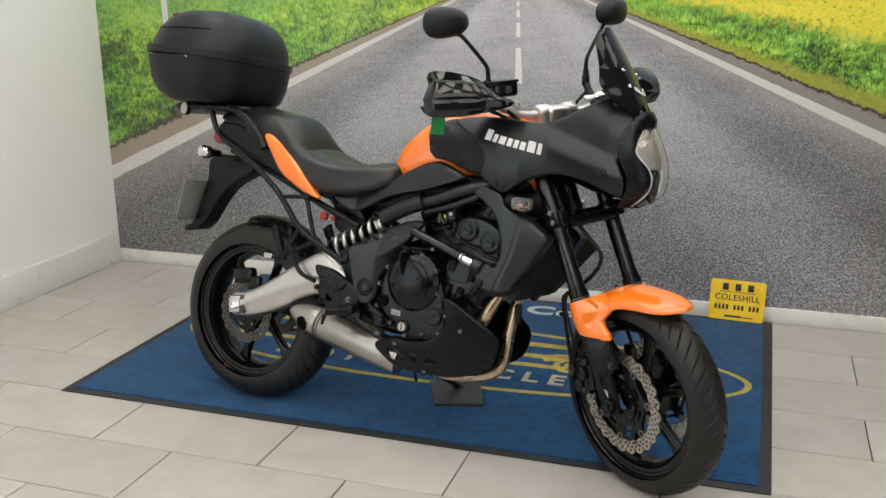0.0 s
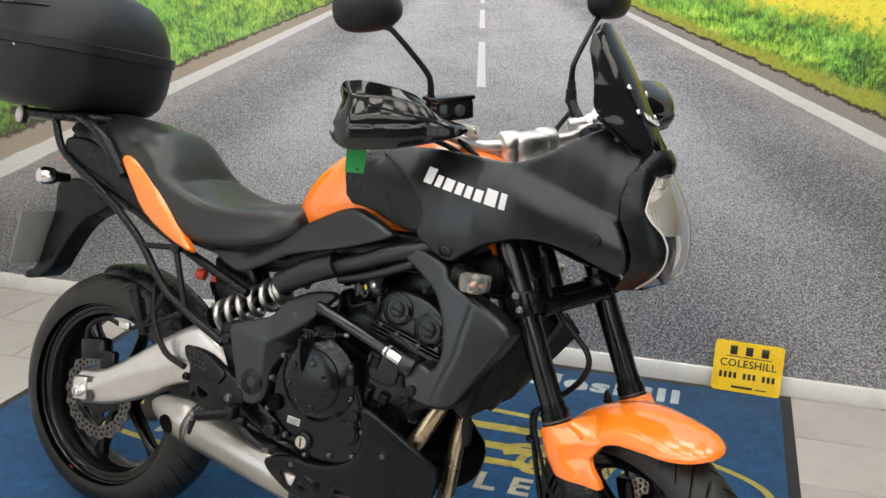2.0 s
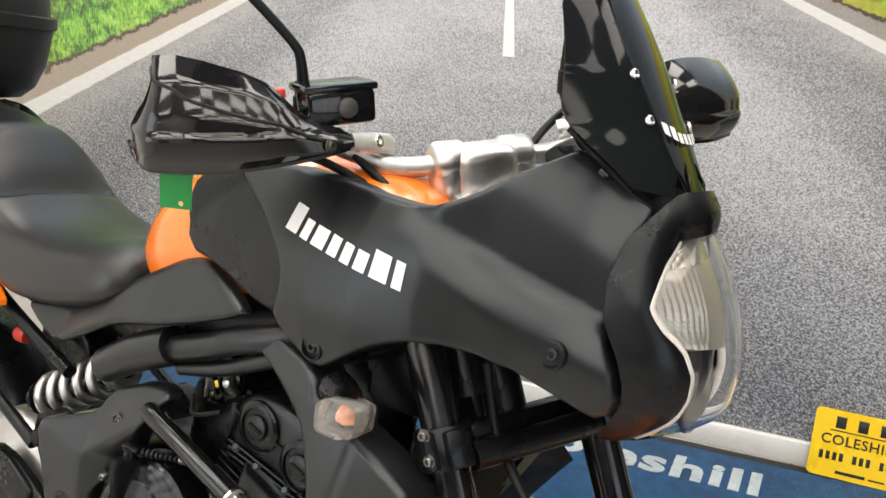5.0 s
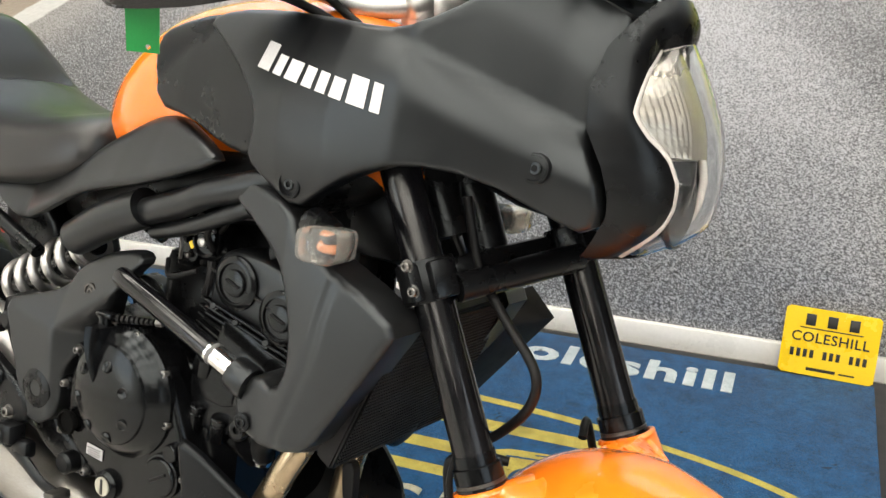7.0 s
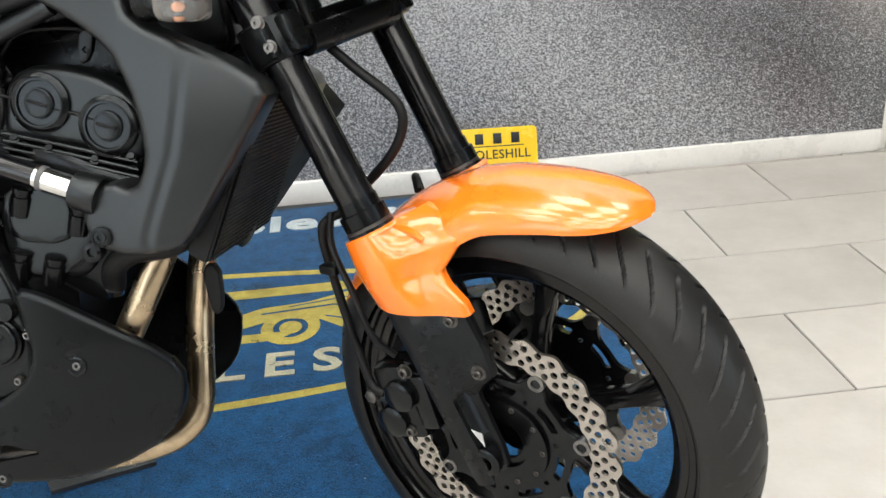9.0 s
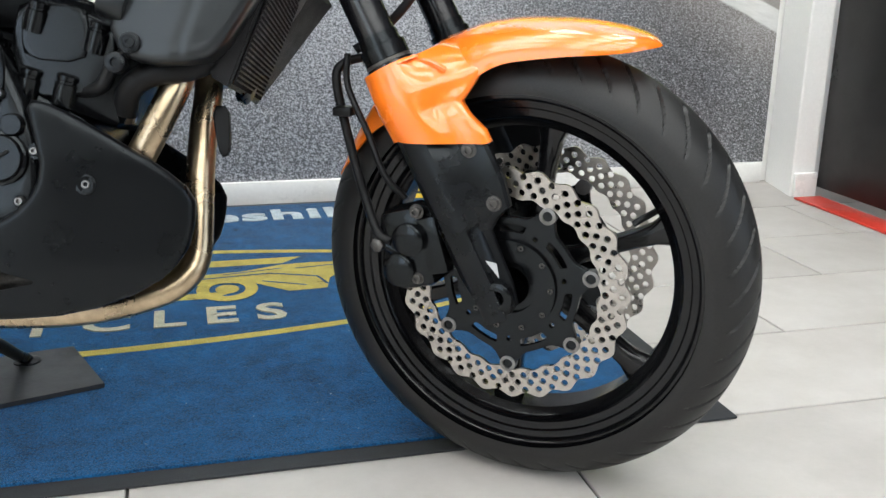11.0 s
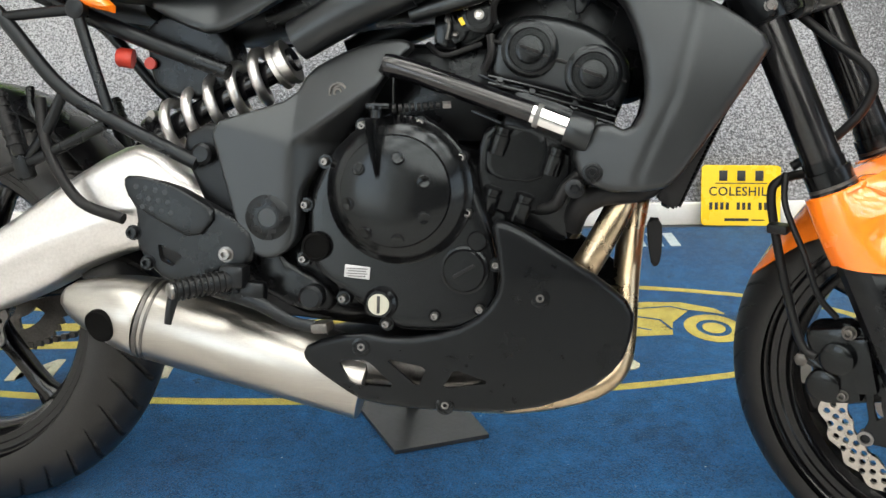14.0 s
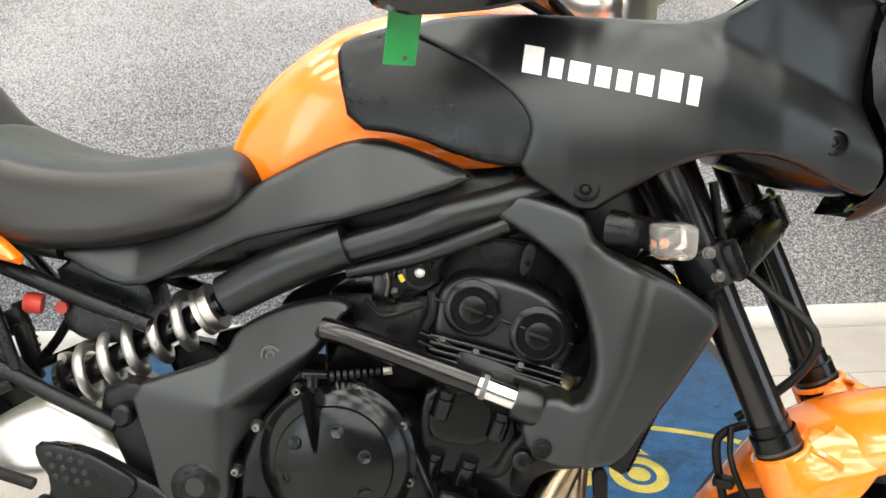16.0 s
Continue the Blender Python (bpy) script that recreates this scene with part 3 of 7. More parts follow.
    me = bpy.data.meshes.new_from_object(ob.evaluated_get(bpy.context.evaluated_depsgraph_get()))
    bm = bmesh.new()
    bm.from_mesh(me)
    bm.transform(Matrix.Diagonal((wide, 1, 1, 1)))
    bpy.data.objects.remove(ob), bpy.data.curves.remove(cu), bpy.data.meshes.remove(me)
    return bm

# ---- the showroom ----
LEFT, MURAL_Y, FRONT, HIGH = -3.22, 4.33, -4.6, 2.8


def wall(name, cx, cy, cz, sx, sy, sz, material, label):
    return tagged(solid(name, block(cx, cy, cz, sx, sy, sz, 0), material), label, "wall", kind="structure")


wall("wall_north", -0.9, MURAL_Y + 0.09, HIGH / 2, 5.2, 0.17, HIGH, WALL_PAINT, "white painted wall that carries the road mural")
# white side wall with a second, smaller window in its rear half
bm = merged(block(LEFT - 0.08, 2.66, HIGH / 2, 0.16, 3.48, HIGH, 0), block(LEFT - 0.08, -3.04, HIGH / 2, 0.16, 3.32, HIGH, 0),
            block(LEFT - 0.08, -0.23, 0.23, 0.16, 2.30, 0.46, 0), block(LEFT - 0.08, -0.23, 2.67, 0.16, 2.30, 0.26, 0))
tagged(solid("wall_west", bm, WALL_PAINT), "plain white painted side wall of the showroom", "wall", kind="structure")
wall("wall_north_return", 2.65, MURAL_Y + 0.09, HIGH / 2, 1.7, 0.17, HIGH, WALL_PAINT, "plain white wall beyond the black partition")
# added rear wall out of view, a dark ground for reflections
wall("wall_south", 0.2, FRONT - 0.08, HIGH / 2, 6.84, 0.16, HIGH, UNSEEN_GREY, "plain unseen rear wall, grey kept dark to dim reflections")
# unseen side wall, dark like the rear one, with the shop window: piers, a low sill wall and a lintel
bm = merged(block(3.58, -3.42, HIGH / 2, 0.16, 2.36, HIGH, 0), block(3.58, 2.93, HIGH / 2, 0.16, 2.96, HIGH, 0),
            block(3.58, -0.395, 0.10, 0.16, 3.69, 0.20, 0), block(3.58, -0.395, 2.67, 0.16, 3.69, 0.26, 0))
tagged(solid("wall_east", bm, UNSEEN_GREY), "unseen wall round the large shop window, grey kept dark to dim reflections", "wall", kind="structure")
tagged(solid("ceiling", block(0.2, -0.15, HIGH + 0.05, 7.2, 9.2, 0.1, 0), CEILING), "plain white showroom ceiling", "ceiling", kind="structure")
tagged(solid("mural", block(-1.045, MURAL_Y + 0.002, 1.40, 4.35, 0.004, 2.67, 0), MURAL), "printed road and meadow mural pasted on the wall", "mural", kind="structure")

floor = tagged(solid("floor", block(0.2, -0.15, -0.055, 7.2, 9.2, 0.1, 0), GROUT), "pale grey rectangular floor tiles with dark joints", "floor", kind="structure")


def tile_mesh(sx, sy, name="tile"):
    bm = block(0, 0, 0, sx, sy, 0.012, 0)
    top = [e for e in bm.edges if all(v.co.z > 0 for v in e.verts)]
    bmesh.ops.bevel(bm, geom=top, offset=0.0014, segments=1, affect="EDGES")
    me = bpy.data.meshes.new(name)
    bm.to_mesh(me)
    bm.free()
    me.materials.append(TILE)
    return me


def skirting(name, cx, cy, sx, sy, high):
    bm = block(cx, cy, high / 2, sx, sy, high, 0.004)
    return tagged(solid(name, bm, SKIRTING), "white glossy skirting board, scuffed at the foot", "skirting board", kind="structure")


skirting("baseboard_north", -1.045, MURAL_Y - 0.009, 4.33, 0.018, 0.066)
skirting("baseboard_west", LEFT + 0.009, -0.14, 0.018, 8.9, 0.155)
# white pier that ends the mural, its plinth, and the black partition with its red floor strip
PIER = [(1.146, 4.328), (1.092, 4.11), (1.172, 4.11), (1.172, 4.328)]
bm = bmesh.new()
foot = [bm.verts.new((x, y, 0.0)) for x, y in PIER]
head = [bm.verts.new((x, y, HIGH)) for x, y in PIER]
bm.faces.new(foot[::-1]), bm.faces.new(head)
for k in range(4):
    bm.faces.new((foot[k - 1], foot[k], head[k], head[k - 1]))
bmesh.ops.recalc_face_normals(bm, faces=bm.faces)
bmesh.ops.bevel(bm, geom=[e for e in bm.edges if abs(e.verts[0].co.z - e.verts[1].co.z) > 1], offset=0.003, segments=2, affect="EDGES")
tagged(solid("trim_pier", bm, WALL_PAINT), "white painted corner pier beside the mural", "pier", kind="structure")
skirting("baseboard_pier", 1.134, 4.101, 0.076, 0.016, 0.075)
tagged(solid("wall_partition", block(1.200, 3.70, 1.20, 0.05, 0.80, 2.34, 0.003), BLACK_PANEL), "black laminate partition with small pale scuffs", "partition", kind="structure")
tagged(solid("trim_strip", block(1.128, 3.68, 0.004, 0.09, 0.79, 0.006, 0.001), RED_STRIP), "red vinyl strip on the floor along the partition", "floor strip", kind="structure")


def window(name, label, x, y0, y1, z0, z1, panes):
    w = tagged(new(name), label, "window", kind="structure")
    step = (y1 - y0 - 0.06) / panes
    mid, half = (y0 + y1) / 2, (z0 + z1) / 2
    fr = [block(x, y0 + 0.03 + step * k, half, 0.07, 0.06, z1 - z0, 0.004) for k in range(panes + 1)]
    fr += [block(x, mid, z, 0.068, y1 - y0, 0.06, 0.004) for z in (z0 + 0.03, z1 - 0.03)]
    part("window_frame", merged(*fr), SKIRTING, w)
    for k in range(panes):
        p = part("pane", block(x, y0 + 0.03 + step * (k + 0.5), half, 0.006, step - 0.05, z1 - z0 - 0.10, 0), GLASS, w)
        p.visible_shadow = False


window("window_1", "large shop window with a white frame", 3.55, -2.24, 1.45, 0.20, 2.54, 3)
window("window_2", "white framed side window of the showroom", LEFT - 0.06, -1.38, 0.92, 0.46, 2.54, 2)


def ceiling_lights():
    """Square light panels set chequerwise in the ceiling."""
    first = None
    for i in range(7):
        for j in range(-6, 7):
            if (i + j) % 2:
                continue
            m = pose(-2.45 + 0.6 * i, 0.35 + 0.6 * j, HIGH)
            if first is not None:
                copy_thing(first, m)
                continue
            first = thing("ceiling_light", "bright square light panel flush in the ceiling", "ceiling light", m, group="ceiling lights")
            part("frame", merged(*[block(0.29 * x, 0.29 * y, -0.006, 0.018 if x else 0.598, 0.018 if y else 0.562, 0.012, 0.002) for x, y in ((0, 1), (0, -1), (1, 0), (-1, 0))]), SKIRTING, first)
            low, top = ([(0.28 * x, 0.28 * y, z) for x, y in ((-1, -1), (1, -1), (1, 1), (-1, 1))] for z in (-0.009, -0.001))
            tray = bmesh.new()
            lo, hi = [tray.verts.new(p) for p in low], [tray.verts.new(p) for p in top]
            tray.faces.new(lo[::-1])
            for k in range(4):
                tray.faces.new((lo[k - 1], lo[k], hi[k], hi[k - 1]))
            part("diffuser", tray, LIGHT_PANEL, first, "glowing white diffuser")


ceiling_lights()

# ---- the mat ----
MAT_X0, MAT_X1, MAT_Y0, MAT_Y1 = -2.355, 0.104, 2.790, 4.300


def floor_mat():
    mat = thing("floor_mat", "large blue carpet mat with yellow oval emblem and black rubber border", "floor mat", pose(0, 0, 0.001))
    cx, cy, sx, sy = (MAT_X0 + MAT_X1) / 2, (MAT_Y0 + MAT_Y1) / 2, MAT_X1 - MAT_X0, MAT_Y1 - MAT_Y0
    part("rubber_border", block(cx, cy, 0.002, sx, sy, 0.004, 0.0012), MAT_EDGE, mat, "black rubber border")
    part("carpet", block(cx, cy, 0.005, sx - 0.07, sy - 0.07, 0.007, 0.002), CARPET, mat, "worn blue carpet pile")
    Z = 0.0092

    def flat(pts, material, name, label, rise=0.0):
        bm = bmesh.new()
        vs, fs, _ = sheet(pts, 0.06, 0)
        up = [bm.verts.new((x, y, Z)) for x, y in vs]
        for f in fs:
            bm.faces.new([up[i] for i in f])
        bm.transform(Matrix.Translation((0, 0, rise)))
        return part(name, bm, material, mat, label)

    # the oval: a lens of two arcs, and speed lines inside it
    ox, oy, ax, ay, w = -1.125, 3.555, 1.160, 0.317, 0.025
    ring = bmesh.new()
    N = 120
    rows = []
    for k in range(N):
        a = 2 * math.pi * k / N
        c, s = math.cos(a), math.sin(a)
        rows.append([ring.verts.new((ox + (ax + e * w) * c, oy + (ay + e * w) * s, z)) for e, z in ((0, Z), (-1, Z), (-1, Z - 0.003), (0, Z - 0.003))])
    for a, b in zip(rows, rows[1:] + rows[:1]):
        for i in range(4):
            ring.faces.new((a[i], a[(i + 1) % 4], b[(i + 1) % 4], b[i]))
    part("oval_line", ring, CARPET_YELLOW, mat, "yellow oval line")
    for y, x0, x1, h in ((3.735, -2.02, -0.50, 0.045), (3.615, -2.10, -0.62, 0.042), (3.52, -2.12, -0.66, 0.036)):
        flat([(x0, y - h / 2), (x1, y - h / 2), (x1 + 0.05, y + h / 2), (x0 + 0.05, y + h / 2)], CARPET_YELLOW, "speed_line", "yellow stripe")
    # emblem: two wheels, a body and a crouched tail, as plain shapes
    for wx in (-0.328, -0.63):
        bm = bmesh.new()
        for r0, r1 in ((0.088, 0.052), (0.034, 0.0)):
            vs = [[bm.verts.new((wx + r * 0.72 * math.cos(t), 3.551 + r * 0.84 * math.sin(t), Z + 0.0012)) for t in (2 * math.pi * k / 32 for k in range(32))] for r in (r0, max(r1, 0.001))]
            for k in range(32):
                bm.faces.new((vs[0][k], vs[0][(k + 1) % 32], vs[1][(k + 1) % 32], vs[1][k]))
        part("emblem_wheel", bm, CARPET_YELLOW, mat, "yellow wheel shape")
    flat([(x - 0.035, y) for x, y in ((-0.70, 3.565), (-0.62, 3.60), (-0.53, 3.575), (-0.47, 3.515), (-0.39, 3.52), (-0.375, 3.585), (-0.32, 3.655), (-0.245, 3.625), (-0.26, 3.66), (-0.33, 3.70), (-0.40, 3.705), (-0.47, 3.70), (-0.56, 3.665), (-0.66, 3.655), (-0.72, 3.625))], CARPET_YELLOW, "emblem_body", "yellow motorcycle shape", 0.0007)
    for x0, y0, x1, y1, w in ((-0.66, 3.625, -0.50, 3.640, 0.007), (-0.50, 3.640, -0.40, 3.600, 0.007), (-0.44, 3.665, -0.36, 3.675, 0.006), (-0.36, 3.675, -0.31, 3.640, 0.006), (-0.52, 3.590, -0.43, 3.545, 0.006), (-0.40, 3.600, -0.385, 3.545, 0.006), (-0.60, 3.648, -0.47, 3.672, 0.005)):
        x0, x1 = x0 - 0.035, x1 - 0.035
        nx, ny = -(y1 - y0), x1 - x0
        q = w / 2 / math.hypot(nx, ny)
        flat([(x0 + nx * q, y0 + ny * q), (x0 - nx * q, y0 - ny * q), (x1 - nx * q, y1 - ny * q), (x1 + nx * q, y1 + ny * q)], CARPET, "emblem_line", "blue gap in the yellow shape", 0.0014)
    bm = text_mesh("MOTORCYCLES", 0.122, 0.0015, spacing=1.52, bold=0.003, wide=1.0)
    xs = [v.co.x for v in bm.verts]
    bm.transform(Matrix.Translation((-1.157, 3.397, Z)) @ Matrix.Diagonal((1.258 / (max(xs) - min(xs)), 1.02, 1, 1)))
    part("lettering", bm, CARPET_CREAM, mat, "white woven letters")
    bm = text_mesh("Coleshill", 0.145, 0.0015, spacing=1.08, bold=0.0045)
    xs = [v.co.x for v in bm.verts]
    bm.transform(Matrix.Translation((-0.60, 4.146, Z)) @ Matrix.Diagonal((0.68 / (max(xs) - min(xs)), 1.0, 1, 1)))
    part("lettering", bm, CARPET_WHITE, mat, "white woven letters")


floor_mat()


def trade_sign():
    """The yellow board that leans on the skirting."""
    s = thing("sign_board", "small yellow plastic sign leaning against the skirting board", "sign", pose(-0.048, 4.262, 0.0115, 90 - 17, 0, 0) @ pose(0, 0.087, 0, 0, 0, -1.2))
    w, h = 0.229, 0.173
    o = cut_corners([(-w / 2, -h / 2), (w / 2, -h / 2), (w / 2, h / 2), (-w / 2, h / 2)], 1, 0.04)
    vs, fs, _ = sheet(o, 0.05, 0)
    bm = bmesh.new()
    top, low = [bm.verts.new((x, y, 0.0015)) for x, y in vs], [bm.verts.new((x, y, -0.0015)) for x, y in vs]
    edge = {}
    for a, b, c in fs:
        bm.faces.new((top[a], top[b], top[c])), bm.faces.new((low[c], low[b], low[a]))
        for e in ((a, b), (b, c), (c, a)):
            edge[frozenset(e)] = None if frozenset(e) in edge else e
    for e in edge.values():
        if e:
            bm.faces.new((top[e[1]], top[e[0]], low[e[0]], low[e[1]]))
    part("board", bm, SIGN_YELLOW, s)
    Z = 0.0018
    for x in (-0.052, 0.0, 0.052):
        part("heading_bar", block(x, 0.056, Z, 0.024, 0.030, 0.001, 0.0004), INK, s, "black bar")
    part("rule", block(0, 0.0345, Z, 0.150, 0.003, 0.001, 0), INK, s, "black rule")
    bm = text_mesh("COLESHILL", 0.036, 0.0005, spacing=1.08, bold=0.0005)
    xs = [v.co.x for v in bm.verts]
    bm.transform(Matrix.Translation((0, 0.010, Z)) @ Matrix.Diagonal((0.186 / (max(xs) - min(xs)), 1, 1, 1)))
    part("lettering", bm, INK, s, "black letters")
    for k in (0, 1, 2, 3, 5, 6, 7, 9, 10, 11):
        part("number_bar", block(-0.0865 + 0.0158 * k, -0.031, Z, 0.0095, 0.021, 0.001, 0.0003), INK, s, "black bar")
    part("foot_bar", block(-0.012, -0.070, Z, 0.07, 0.008, 0.001, 0), INK, s, "small dark mark")
    part("foot_bar", block(0.050, -0.071, Z, 0.038, 0.004, 0.001, 0), INK, s, "small dark mark")


trade_sign()

# ---- the motorcycle ----
# Bike frame: x forward from the rear contact, y to its left, z up in its own plane; the front end is laid out straight and then turned.
BIKE = Matrix.Translation((-1.655, 2.965, 0.008)) @ pose(0, 0, 0, 0, 0, -11.5) @ pose(0, 0, 0, -12.0, 0, 0)
RAKE = radians(25)
HEAD_FOOT, HEAD_AXIS = Vector((1.523, 0, 0)), Vector((-math.sin(RAKE), 0, math.cos(RAKE)))
STEER = Matrix.Translation(HEAD_FOOT) @ Matrix.Rotation(radians(-30), 4, HEAD_AXIS) @ Matrix.Translation(-HEAD_FOOT)
bike = thing("motorcycle", "black and orange adventure motorcycle on its side stand, front wheel turned", "motorcycle", BIKE)

REAR_AXLE, FRONT_AXLE = Vector((0.0, 0, 0.312)), Vector((1.405, 0, 0.288))


def tyre_mesh(R, half, crown, grooves, lean):
    """A road tyre with cut tread grooves: outer radius, half width, height of the crown."""
    prof = []
    NS = 76
    for k in range(NS + 1):
        a = math.acos((0.234 - (R - crown)) / crown) * (2 * k / NS - 1)
        prof.append((half * math.sin(a) / 0.98, R - crown + crown * math.cos(a), a))
    NT = 1240
    bm = bmesh.new()
    grid = []
    for i in range(NT):
        t = 2 * math.pi * i / NT
        row = []
        for y, r, a in prof:
            s = abs(y) / half
            phase = (t * grooves / (2 * math.pi) + (0.5 if y > 0 else 0) + lean * s ** 1.6) % 1.0
            cut = 0.0
            if 0.10 < s < 0.93 and r > R - crown * 0.9:
                wide = 0.078 * (1 - 0.5 * s)
                gap = min(phase, 1 - phase)
                if gap < wide:
                    cut = 0.0055 * min(1, 3 * (1 - gap / wide)) * min(1, (s - 0.10) * 8) * min(1, (0.93 - s) * 8)
            row.append(bm.verts.new(((r - cut) * math.cos(t), y, (r - cut) * math.sin(t))))
        grid.append(row)
    for a, b in zip(grid, grid[1:] + grid[:1]):
        for k in range(NS):
            bm.faces.new((a[k], b[k], b[k + 1], a[k + 1]))
    return bm


def ring_about_y(profile, n=96):
    """profile: rows of (y, radius), closed."""
    bm = bmesh.new()
    rows = [[bm.verts.new((r * math.cos(t), y, r * math.sin(t))) for y, r in profile] for t in (2 * math.pi * k / n for k in range(n))]
    m = len(profile)
    for a, b in zip(rows, rows[1:] + rows[:1]):
        for k in range(m):
            bm.faces.new((a[k], b[k], b[(k + 1) % m], a[(k + 1) % m]))
    return bm


def rim_mesh(half, r=0.227):
    """A cast rim: a rolled lip, a stepped flange on each side and the well between them."""
    side = [(half - 0.001, r + 0.012), (half, r + 0.009), (half, r + 0.002), (half - 0.003, r - 0.001), (half - 0.008, r - 0.002), (half - 0.009, r - 0.010), (half - 0.012, r - 0.012),
            (half - 0.013, r - 0.021), (half - 0.018, r - 0.023), (half - 0.024, r - 0.028), (0.022, r - 0.036)]
    bed = [(0.02, r - 0.024), (half - 0.018, r - 0.010), (half - 0.006, r)]
    return ring_about_y([(-y, q) for y, q in side] + side[::-1] + bed[::-1] + [(-y, q) for y, q in bed])


def spoke_mesh(angle, r0=0.036, r1=0.20):
    ca, sa = math.cos(angle), math.sin(angle)
    rings = []
    for t in np.linspace(0, 1, 7):
        r = r0 + (r1 - r0) * t
        w = 0.017 - 0.006 * math.sin(math.pi * t) + (0.008 * max(0, t - 0.85) / 0.15)
        d = 0.020 - 0.006 * t
        ring = []
        for k in range(12):
            a = 2 * math.pi * k / 12
            off, y = w * math.copysign(abs(math.cos(a)) ** 0.6, math.cos(a)), d * math.copysign(abs(math.sin(a)) ** 0.6, math.sin(a))
            ring.append((r * ca - off * sa, y, r * sa + off * ca))
        rings.append(ring)
    return skin(rings)


def wave_disc(R, r_in, y, waves, rows, hole=0.0045, thick=0.0045):
    """A petal brake disc with drilled holes."""
    outer = [((R + 0.0035 * math.cos(waves * t)) * math.cos(t), (R + 0.0035 * math.cos(waves * t)) * math.sin(t)) for t in (2 * math.pi * k / 180 for k in range(180))]
    inner = [((r_in + 0.002 * math.cos(waves * t)) * math.cos(t), (r_in + 0.002 * math.cos(waves * t)) * math.sin(t)) for t in (2 * math.pi * k / 120 for k in range(120))]
    loops, centres = [outer, inner], []
    for k in range(waves * 2):
        for j in range(rows):
            t = 2 * math.pi * (k + 0.5 * (j % 2)) / (waves * 2)
            r = r_in + (R - r_in) * (j + 0.75) / (rows + 0.5)
            c = (r * math.cos(t), r * math.sin(t))
            centres.append(c)
            loops.append([(c[0] + hole * math.cos(a), c[1] + hole * math.sin(a)) for a in (2 * math.pi * q / 8 for q in range(8))])
    pts, edges, n = [], [], 0
    for lp in loops:
        pts += [Vector(p) for p in lp]
        edges += [(n + i, n + (i + 1) % len(lp)) for i in range(len(lp))]
        n += len(lp)
    vs, _, fs, *_ = geometry.delaunay_2d_cdt(pts, edges, [], 0, 1e-6)
    vs, fs = np.array([tuple(v) for v in vs]), np.array([f for f in fs if len(f) == 3])
    mid = vs[fs].mean(1)
    good = inside(mid, outer) & ~inside(mid, inner)
    for c in centres:
        good &= np.hypot(mid[:, 0] - c[0], mid[:, 1] - c[1]) > hole * 0.95
    bm = bmesh.new()
    top, low, edge = [bm.verts.new((x, y - thick / 2, z)) for x, z in vs], [bm.verts.new((x, y + thick / 2, z)) for x, z in vs], {}
    for a, b, c in fs[good]:
        bm.faces.new((top[a], top[b], top[c])), bm.faces.new((low[c], low[b], low[a]))
        for e in ((a, b), (b, c), (c, a)):
            edge[frozenset(e)] = None if frozenset(e) in edge else e
    for e in edge.values():
        if e:
            bm.faces.new((top[e[1]], top[e[0]], low[e[0]], low[e[1]]))
    bmesh.ops.delete(bm, geom=[v for v in bm.verts if not v.link_faces], context="VERTS")
    return bm


def disc_carrier(y, r0, r1, arms, parent, m, side):
    """The black plate that carries a disc: lobes out to its fixings, slots and small drilled holes."""
    lobe = [radians(62) - 2 * math.pi * k / arms for k in range(arms)]
    flat = r0 + 0.62 * (r1 - r0)
    rim = []
    for k in range(140):
        t = 2 * math.pi * k / 140
        away = min(abs((t - a + math.pi) % (2 * math.pi) - math.pi) for a in lobe)
        r = flat + (r1 - flat) * math.exp(-(away / 0.15) ** 2)
        rim.append((r * math.cos(t), r * math.sin(t)))
    holes = [[(0.5 * r0 * math.cos(t), 0.5 * r0 * math.sin(t)) for t in (2 * math.pi * k / 24 for k in range(24))]]
    for a in lobe:
        b = a + math.pi / arms
        wide = 0.55 * math.pi / arms
        holes.append([((flat - d) * math.cos(b + wide * w), (flat - d) * math.sin(b + wide * w)) for d, w in ((0.008, -1), (0.008, -0.4), (0.008, 0.4), (0.008, 1), (0.018, 0.9), (0.018, 0), (0.018, -0.9))])
        holes.append([(0.80 * flat * math.cos(a) + 0.0036 * math.cos(t), 0.80 * flat * math.sin(a) + 0.0036 * math.sin(t)) for t in (2 * math.pi * k / 8 for k in range(8))])
    bm = panel(rim, 0.0035, 0.007, 0.001, 0.010, 0, holes, side)
    bm.transform(Matrix.Translation((0, y, 0)))
    part("disc_carrier", bm, ENGINE, parent, "black drilled disc carrier", m=m)


def wheel(name, label, axle, m, tyre, half_rim, spokes, phase):
    T = Matrix.Translation(axle)
    T = m @ T if m is not None else T
    w = part(name, rim_mesh(half_rim), WHEEL, bike, label, m=T)
    part("tyre", tyre, RUBBER, w, "black road tyre with curved tread grooves", m=T, angle=32)
    for k in range(spokes):
        part("spoke", spoke_mesh(phase + 2 * math.pi * k / spokes), WHEEL, w, m=T)
    part("hub", ring_about_y([(-0.05, 0.012), (0.05, 0.012), (0.05, 0.034), (0.035, 0.045), (-0.035, 0.045), (-0.05, 0.034)], 40), WHEEL, w, m=T)
    part("valve", tube([(0.165, -0.01, 0.09), (0.150, -0.03, 0.083), (0.142, -0.036, 0.078)], 0.0042, 8, 2), HOSE, w, m=T)
    return w, T


front_wheel, FW = wheel("front_wheel", "gloss black spoked front wheel", FRONT_AXLE, STEER, tyre_mesh(0.2910, 0.057, 0.055, 44, 1.45), 0.052, 6, 0.35)
rear_wheel, RW = wheel("rear_wheel", "gloss black spoked rear wheel", REAR_AXLE, None, tyre_mesh(0.312, 0.080, 0.070, 38, -1.3), 0.068, 6, 0.2)
